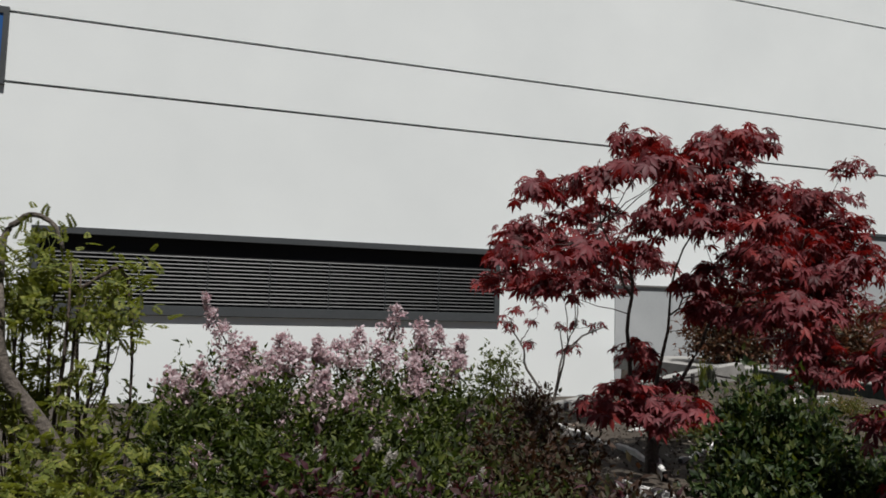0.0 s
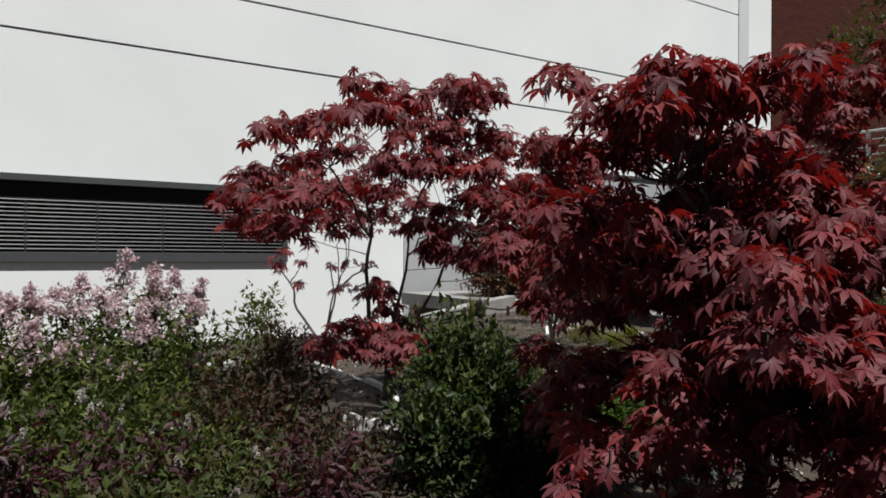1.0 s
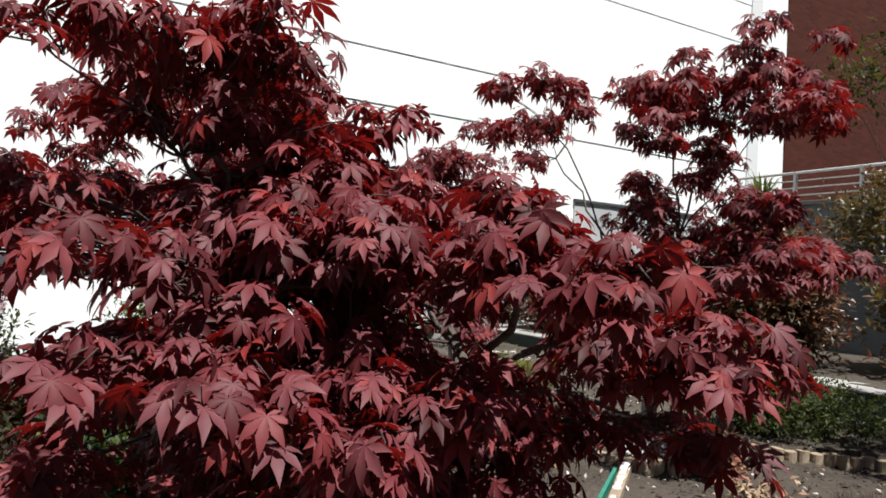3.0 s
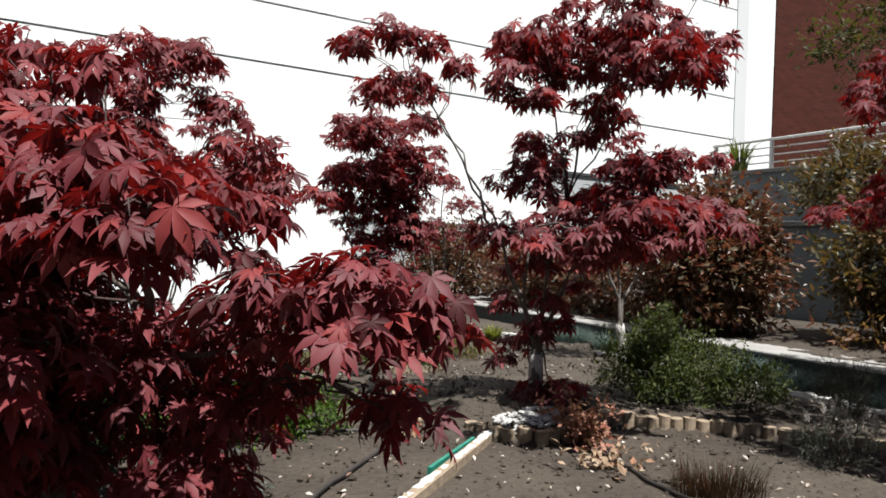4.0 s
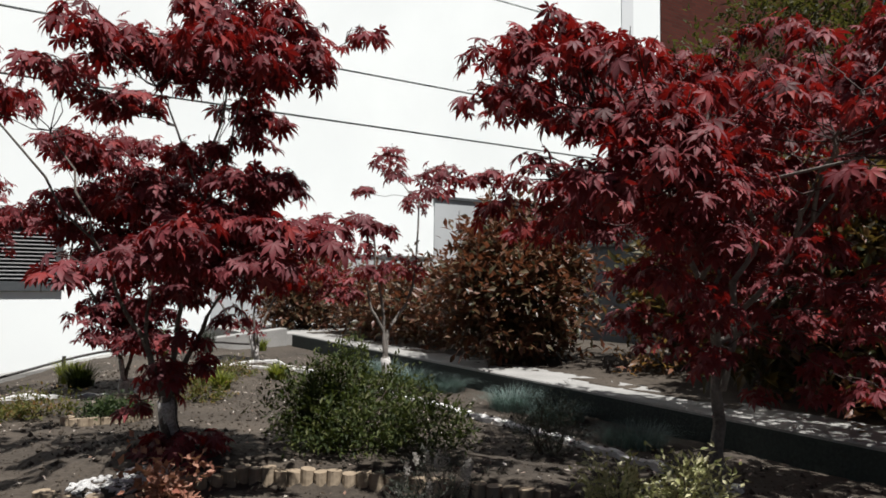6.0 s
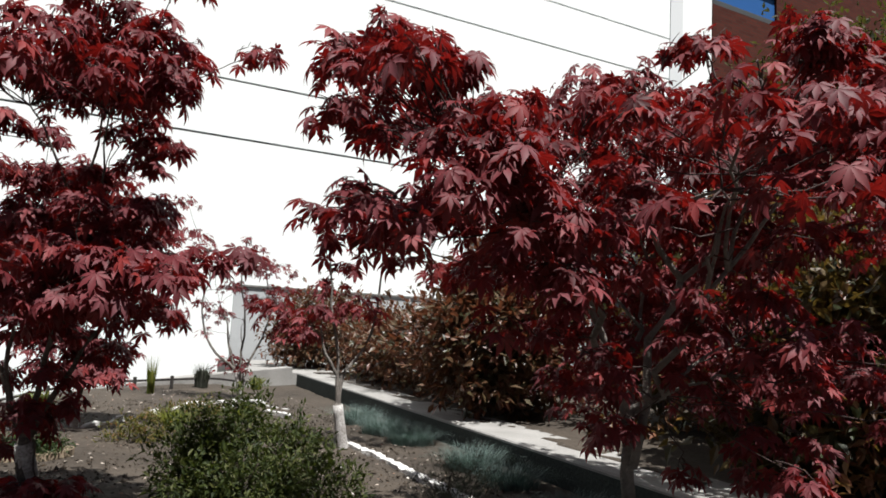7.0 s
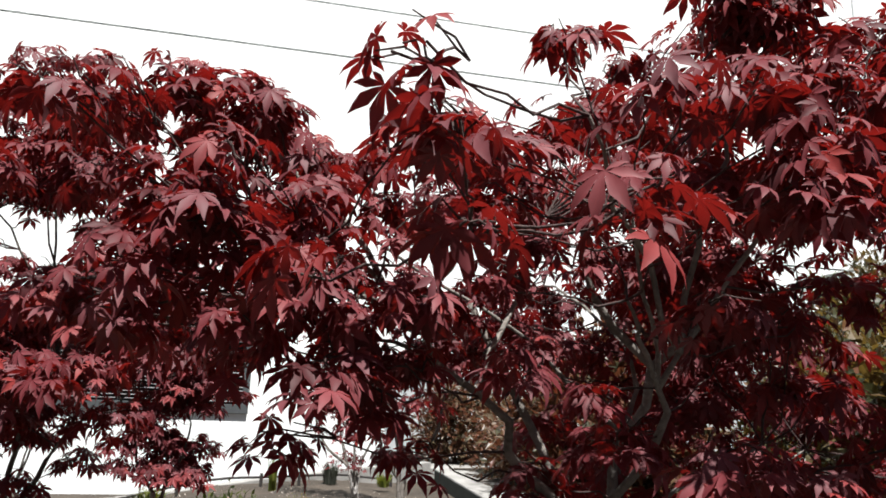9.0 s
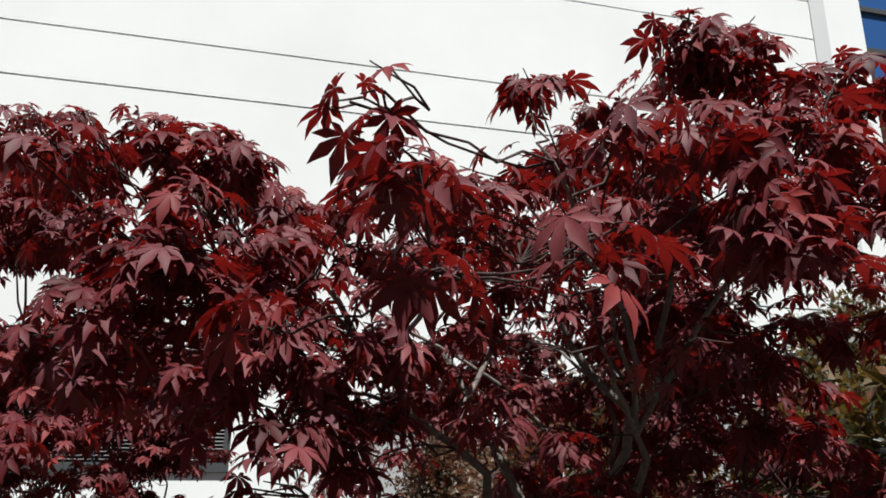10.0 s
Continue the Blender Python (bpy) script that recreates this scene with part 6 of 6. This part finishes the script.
for k, (x, y, z, dx, h, w) in enumerate(((0.08, 0.0, 0.54, -0.12, 0.22, 0.026), (0.16, 0.02, 0.46, 0.0, 0.12, 0.034), (0.27, 0.0, 0.46, 0.03, 0.14, 0.036), (0.36, 0.02, 0.44, 0.02, 0.12, 0.028), (-0.02, -0.05, 0.36, -0.02, 0.1, 0.036), (-0.14, -0.05, 0.34, -0.02, 0.1, 0.034), (0.2, -0.15, 0.36, -0.02, 0.1, 0.036), (0.4, -0.3, 0.32, 0.03, -0.1, 0.038), (0.3, -0.4, 0.28, 0.02, -0.09, 0.036), (0.0, -0.5, 0.2, -0.05, -0.1, 0.026), (0.1, -0.05, 0.42, 0.0, 0.12, 0.04), (0.32, -0.1, 0.42, 0.02, 0.14, 0.04), (0.05, -0.2, 0.32, 0.02, 0.1, 0.04), (0.45, -0.1, 0.4, 0.0, 0.12, 0.036), (-0.1, -0.15, 0.3, 0.0, 0.12, 0.036))):
    panicle(lilac, (x, y, z), (x + dx, y - 0.02, z + h), w, 330 + k)
shrub("brown_bush", (1.25, 2.5, -0.02), [(0, 0, 0.14, 0.24, 0.22, 0.19), (0.18, 0.0, 0.12, 0.16, 0.16, 0.14), (-0.2, -0.25, 0.1, 0.2, 0.24, 0.13)], "loose bush with reddish brown dull leaves", "bush", brown_leaf, 4200, 0.036, SIMPLE, seed=23, stems=24, shell=0.3, upward=0.6)
shrub("brown_bush", (1.95, 3.85, -0.02), [(0, 0, 0.12, 0.12, 0.12, 0.13), (-0.12, -0.1, 0.16, 0.1, 0.1, 0.16)], "dark twiggy bush beside the white edging", "bush", brown_leaf, 1600, 0.034, SIMPLE, seed=104, stems=20, shell=0.3)
shrub("mixed_bush", (0.5, 2.35, -0.02), [(0.05, 0, 0.1, 0.36, 0.3, 0.15), (-0.25, 0.1, 0.1, 0.25, 0.25, 0.15), (0.3, -0.2, 0.08, 0.28, 0.25, 0.12)], "low green bush dotted with tiny pale flowers", "bush", deep_leaf, 7500, 0.036, SIMPLE, seed=101, stems=14, bloom=(white_bloom, 16, 0.012, 0.035))
shrub("brown_bush", (1.35, 1.78, -0.02), [(0, 0, 0.07, 0.18, 0.16, 0.1), (-0.12, 0.12, 0.08, 0.14, 0.14, 0.1)], "low loose bush with dull reddish brown leaves", "bush", brown_leaf, 1500, 0.036, SIMPLE, seed=105, stems=14, shell=0.3)
shrub("mixed_bush", (0.95, 1.85, -0.02), [(0, 0, 0.07, 0.28, 0.24, 0.11), (-0.25, -0.2, 0.06, 0.26, 0.24, 0.1)], "low sparse bush of green and bronze leaves", "bush", shade_leaf, 3600, 0.036, SIMPLE, seed=102, stems=14, bloom=(white_bloom, 5, 0.01, 0.03))
for k, (x, y, r) in enumerate(((0.4, 2.12, 0.15), (0.72, 1.9, 0.13), (1.12, 1.62, 0.11))):
    shrub("plum_plant", (x, y, -0.01), [(0, 0, 0.13, r, r * 0.8, 0.08), (r * 0.6, -0.04, 0.1, r * 0.7, r * 0.7, 0.07)], "small dark plum-red leafy plant in the shade", "plant", plum_leaf, 520, 0.038, SIMPLE, seed=110 + k, stems=8, group="plum plants")
shrub("lime_bush", (-0.3, 2.4, -0.02), [(0, 0, 0.12, 0.24, 0.22, 0.18), (-0.25, 0.1, 0.12, 0.22, 0.2, 0.18), (0.16, -0.2, 0.09, 0.22, 0.2, 0.16)], "yellow-green bush with fine compound leaves", "bush", lime_leaf, 1500, 0.055, PINNATE, seed=103, stems=12)
shrub("green_bush", (1.98, 4.6, -0.1), [(0, 0, 0.2, 0.16, 0.15, 0.2), (0.05, 0, 0.4, 0.09, 0.09, 0.1)], "small light green bush before the white wall", "bush", green_leaf, 1700, 0.042, seed=24)
shrub("evergreen_bush", (1.75, 1.75, -0.02), [(0, 0, 0.17, 0.25, 0.24, 0.21), (0.2, 0, 0.13, 0.2, 0.22, 0.15), (-0.15, -0.12, 0.1, 0.16, 0.17, 0.14), (0.08, -0.2, 0.12, 0.2, 0.18, 0.15), (0.02, 0.04, 0.3, 0.17, 0.16, 0.13), (-0.02, 0.08, 0.4, 0.1, 0.1, 0.08)], "dense dark green bush with paler young shoots", "bush", evergreen_leaf, 15000, 0.034, blade(0.5), seed=25, stems=10, upward=0.6, tips=(green_leaf, 2200))
shrub("fine_green_bush", (4.48, 1.78, 0.05), [(0, 0, 0.14, 0.2, 0.2, 0.17), (0.22, -0.12, 0.11, 0.16, 0.18, 0.13), (-0.13, 0.1, 0.12, 0.13, 0.16, 0.14), (0.08, 0.05, 0.26, 0.1, 0.1, 0.12), (-0.1, -0.05, 0.22, 0.09, 0.1, 0.11), (0.25, 0.0, 0.2, 0.08, 0.08, 0.09), (0.02, -0.24, 0.09, 0.2, 0.16, 0.11), (0.26, -0.34, 0.08, 0.15, 0.14, 0.1), (-0.16, -0.14, 0.08, 0.12, 0.12, 0.1)], "airy fine-leaved green shrub behind the log edging", "shrub", bush_leaf, 13500, 0.028, blade(0.38), seed=26, stems=40, shell=0.3, upward=0.6)
shrub("low_green_shrub", (2.62, 1.9, 0), [(0, 0, 0.08, 0.2, 0.15, 0.11), (0.16, -0.02, 0.06, 0.14, 0.12, 0.08), (-0.2, -0.05, 0.08, 0.2, 0.16, 0.11), (-0.38, 0.0, 0.06, 0.16, 0.14, 0.1)], "leafy bright green low shrub on bare soil", "shrub", lawn_leaf, 8500, 0.028, seed=27, stems=20, upward=0.5)
shrub("silver_plant", (2.33, 1.31, 0), [(0, 0, 0.025, 0.08, 0.06, 0.045), (0.08, -0.04, 0.02, 0.06, 0.05, 0.035)], "low silvery grey-green plant on the soil", "plant", silver_leaf, 900, 0.022, ROUND, seed=29, stems=4)
shrub("cushion_plant", (3.83, 3.0, 0), [(0, 0, 0.03, 0.15, 0.11, 0.05)], "dark green cushion plant inside a log ring", "plant", evergreen_leaf, 4500, 0.02, SIMPLE, seed=28)
for i, (x, y, s) in enumerate(((3.3, 3.28, 1.0), (3.52, 3.34, 1.0), (4.35, 3.4, 0.9), (3.05, 3.75, 0.9), (2.75, 3.6, 0.8), (4.85, 4.4, 1.0), (4.6, 4.1, 0.8))):
    shrub("ground_cover", (x, y, 0), [(0, 0, 0.02, 0.18 * s, 0.14 * s, 0.055 * s)], "low olive and rust coloured ground cover", "ground cover", olive_leaf, 1300, 0.026, seed=30 + i, group="low ground cover")
for i, (x, y, h, w, mt) in enumerate(((3.1, 1.7, 0.12, 0.075, straw_leaf), (3.55, 1.08, 0.08, 0.09, straw_leaf), (3.72, 1.42, 0.15, 0.08, dry_leaf))):
    shrub("dry_plant", (x, y, ground_z(x, y)), [(0, 0, h * 0.42, w, w, h * 0.42)], "withered plant with curled " + ("straw" if mt is straw_leaf else "rust") + " coloured leaves", "dry plant", mt, 200 if mt is straw_leaf else 800, 0.034, blade(0.55), seed=40 + i, stems=5, shell=0.3, upward=-0.3, group="withered plants")
for i, (x, y, h) in enumerate(((6.02, 4.25, 0.2), (6.0, 3.7, 0.2), (6.02, 3.3, 0.18), (5.98, 2.45, 0.2), (5.95, 2.05, 0.16), (5.85, 1.4, 0.15))):
    tuft("fescue_tuft", (x, y, ground_z(x, y)), "blue-grey fescue clump below the kerb wall", fescue_leaf, 1100, h * 0.85, 0.28, 50 + i, 1.5, 0.012, "grass tuft", "blue fescue clumps")
tuft("yellow_grass", (3.84, 5.0, ground_z(3.84, 5.0)), "yellow-green grass clump before the white wall", lime_leaf, 220, 0.2, 0.13, 61, 0.8, 0.035)
tuft("dark_grass", (3.85, 4.45, ground_z(3.85, 4.45)), "dark green grass clump", bush_leaf, 320, 0.2, 0.14, 62, 0.9, 0.03)
tuft("tall_grass", (4.7, 5.9, 0), "thin upright yellowish grass at the far kerb", lime_leaf, 60, 0.34, 0.06, 63, 0.2, 0.025)
tuft("dark_grass", (5.25, 6.5, 0), "dark grass clump at the far kerb", grey_leaf, 160, 0.24, 0.12, 64, 0.4, 0.04)
tuft("yellow_grass", (5.75, 6.3, 0), "small yellow-green grass clump", lime_leaf, 140, 0.16, 0.1, 65, 0.8, 0.05)
tuft("strap_plant", (4.6, 3.8, 0), "bright green strap-leaved plant", lime_leaf, 160, 0.15, 0.1, 66, 1.0, 0.07, "plant")
tuft("strap_plant", (5.1, 4.1, 0), "bright green strap-leaved plant", lime_leaf, 160, 0.14, 0.1, 67, 1.0, 0.07, "plant")
tuft("grey_grass", (3.67, 0.74, 0), "dull grey-green grass clump", brown_leaf, 700, 0.11, 0.24, 68, 0.8, 0.02)
shrub("lavender", (4.32, 0.78, 0), [(0, 0, 0.09, 0.12, 0.11, 0.1)], "grey lavender with whitish dry flower heads", "plant", grey_leaf, 1500, 0.024, NARROW, seed=69, stems=14, bloom=(white_bloom, 14, 0.007, 0.035))
for i, (x, y) in enumerate(((4.87, 0.6), (5.07, 0.5))):
    shrub("cream_sprig", (x, y, 0), [(0, 0, 0.07, 0.09, 0.08, 0.08), (0.02, 0.0, 0.04, 0.1, 0.09, 0.05)], "yellow-green shrub with cream leaf edges", "plant", cream_leaf, 1100, 0.026, seed=70 + i, stems=8, group="cream shrubs")
shrub("grey_shrub", (5.2, 1.28, 0), [(0, 0, 0.12, 0.16, 0.15, 0.13)], "grey-green wispy shrub in the shade", "shrub", grey_leaf, 3800, 0.02, NARROW, seed=73, stems=10, shell=0.2)
shrub("photinia", (6.82, 3.45, 0.12), [(0, 0, 0.52, 0.48, 0.48, 0.5), (0.12, 0.05, 0.78, 0.33, 0.33, 0.32), (-0.25, -0.05, 0.55, 0.28, 0.3, 0.38)], "rounded photinia bush with reddish young leaves", "bush", hedge_red, 16000, 0.085, blade(0.46), seed=81, stems=10, shell=0.6, upward=0.15)
shrub("hedge_bush", (7.1, 5.3, 0.1), [(0, 0, 0.36, 0.45, 0.5, 0.36), (-0.05, -0.8, 0.28, 0.36, 0.45, 0.3), (0.15, 0.8, 0.34, 0.5, 0.5, 0.36), (0.2, 1.5, 0.3, 0.4, 0.5, 0.32)], "rust and green evergreen bush behind the kerb wall", "bush", hedge_red, 15000, 0.08, blade(0.46), seed=82, stems=10, shell=0.6, upward=0.15)
shrub("hedge_bush", (7.1, 8.2, 0.09), [(0, 0, 0.45, 0.5, 0.45, 0.5), (-0.3, 0.1, 0.4, 0.34, 0.4, 0.42), (0.4, 0.1, 0.4, 0.4, 0.4, 0.45)], "rust-brown evergreen bush before the low grey block", "bush", hedge_red, 11000, 0.08, blade(0.46), seed=90, stems=10, upward=0.15)
shrub("hedge_bush", (7.6, 2.2, 0.12), [(0, 0, 0.55, 0.5, 0.5, 0.55), (0.2, -0.7, 0.6, 0.55, 0.5, 0.6)], "large dark evergreen bush with rust-tinted leaves", "bush", hedge_leaf, 16000, 0.08, blade(0.46), seed=83, stems=10)
shrub("hedge_bush", (7.5, 0.6, 0.12), [(0, 0, 0.6, 0.55, 0.6, 0.6), (0.1, -0.9, 0.6, 0.55, 0.6, 0.62), (0, 0.4, 0.9, 0.4, 0.4, 0.4)], "large glossy evergreen bush behind the maple", "bush", hedge_leaf, 13000, 0.1, blade(0.46), seed=84, stems=10)
shrub("hedge_bush", (6.95, 1.15, 0.12), [(0, 0, 0.45, 0.38, 0.42, 0.48), (0.1, -0.6, 0.45, 0.4, 0.45, 0.5)], "dark evergreen bush close behind the kerb wall", "bush", hedge_leaf, 9000, 0.095, blade(0.46), seed=88, stems=10)
shrub("young_photinia", (7.05, 2.35, 0.12), [(0, 0, 0.08, 0.15, 0.14, 0.09)], "young photinia with orange leaves", "bush", warm_leaf, 230, 0.075, blade(0.36), seed=85)
shrub("young_photinia", (6.75, 0.62, 0.1), [(0, 0, 0.16, 0.2, 0.2, 0.18), (0.1, -0.25, 0.14, 0.18, 0.18, 0.16)], "young photinia with yellow and orange leaves", "bush", warm_leaf, 900, 0.085, blade(0.36), seed=89)
shrub("planter_bush", (9.25, 3.7, 1.04), [(0, 0, 0.45, 0.5, 0.55, 0.45), (0.1, -0.8, 0.5, 0.5, 0.5, 0.45)], "olive and rust bush on the planter", "bush", hedge_leaf, 11000, 0.075, seed=86, stems=10)
tuft("palm_plant", (11.3, 6.75, 2.1), "small green palm-like plant on the terrace wall", green_leaf, 60, 0.6, 0.2, 87, 0.9, 0.05, "plant")


def build_robinia():
    base = Vector((-0.45, 2.65, 0))
    ob = shrub("arching_shrub", base, [(-0.04, 0.05, 0.77, 0.16, 0.16, 0.07), (0.12, 0.05, 0.76, 0.1, 0.12, 0.06), (-0.16, 0.0, 0.79, 0.12, 0.14, 0.06), (0.1, 0.0, 0.66, 0.14, 0.14, 0.08), (0.2, 0.02, 0.62, 0.08, 0.1, 0.1), (-0.1, 0.05, 0.66, 0.18, 0.16, 0.07), (0.05, 0.05, 0.45, 0.2, 0.16, 0.12), (-0.1, 0.05, 0.36, 0.16, 0.14, 0.1)], "yellow-green shrub with feathered leaves and arching shoots", "shrub", lime_leaf, 1500, 0.06, PINNATE, seed=91, stems=0, shell=0.2, upward=0.05)
    rng = random.Random(4)
    stems = (([(0.22, -0.17, -0.1), (0.19, -0.16, 0.08), (0.06, -0.15, 0.33), (-0.06, -0.15, 0.5), (-0.1, -0.12, 0.76)], 0.03, "thick leaning grey stem"),
             ([(-0.1, -0.1, 0.7), (-0.13, 0.05, 0.92), (-0.1, 0.05, 0.97), (-0.06, 0.05, 1.0), (-0.01, 0.05, 0.99), (0.02, 0.05, 0.96), (0.05, 0.05, 0.88)], 0.012, "hooped shoot"),
             ([(0.06, 0.05, 0.72), (0.17, 0.05, 0.8), (0.22, 0.05, 0.83), (0.26, 0.05, 0.77), (0.28, 0.05, 0.6), (0.29, 0.05, 0.3), (0.27, 0.05, 0.0)], 0.007, "drooping shoot"))
    for pts, r, label in stems:
        line = crooked(pts, rng, 0.004)
        child("stem", mesh_of("stem", *tube(line, [r * (1 - 0.45 * i / len(line)) for i in range(len(line))], 9), dark_bark if r < 0.01 else bark, True), ob, label)
    for k in range(9):
        x = -0.13 + 0.045 * k
        foot = (x * 0.8 + rng.uniform(-0.02, 0.02), rng.uniform(0.0, 0.12), 0)
        child("shoot", mesh_of("shoot", *tube(curve_between(foot, (x + rng.uniform(-0.04, 0.04), rng.uniform(0, 0.1), rng.uniform(0.66, 0.85)), 0, rng, 6, 0.014), [0.008, 0.0075, 0.007, 0.006, 0.005, 0.003], 6), dark_bark, True), ob)


build_robinia()


def street_tree(base, lumps, label):
    ob = shrub("broadleaf_tree", base, lumps, label, "tree", tree_leaf, 6000, 0.13, seed=95, stems=30, shell=0.25)
    rng = random.Random(6)
    child("trunk", mesh_of("trunk", *tube(curve_between((0, 0, -0.1), (0.1, 0.1, 1.6), 0, rng, 7, 0.02), [0.07 - 0.006 * i for i in range(7)], 9), bark, True), ob)
    return ob


street_tree((13.4, 5.2, 2.0), [(-0.8, 0.75, 2.1, 0.5, 0.5, 0.35), (0.1, 0.2, 2.9, 0.8, 0.8, 0.6), (0.8, -0.6, 2.6, 0.9, 0.9, 0.8), (1.2, -1.6, 2.2, 0.9, 0.9, 0.8)], "yellow-green broadleaf tree rising behind the terrace railing")
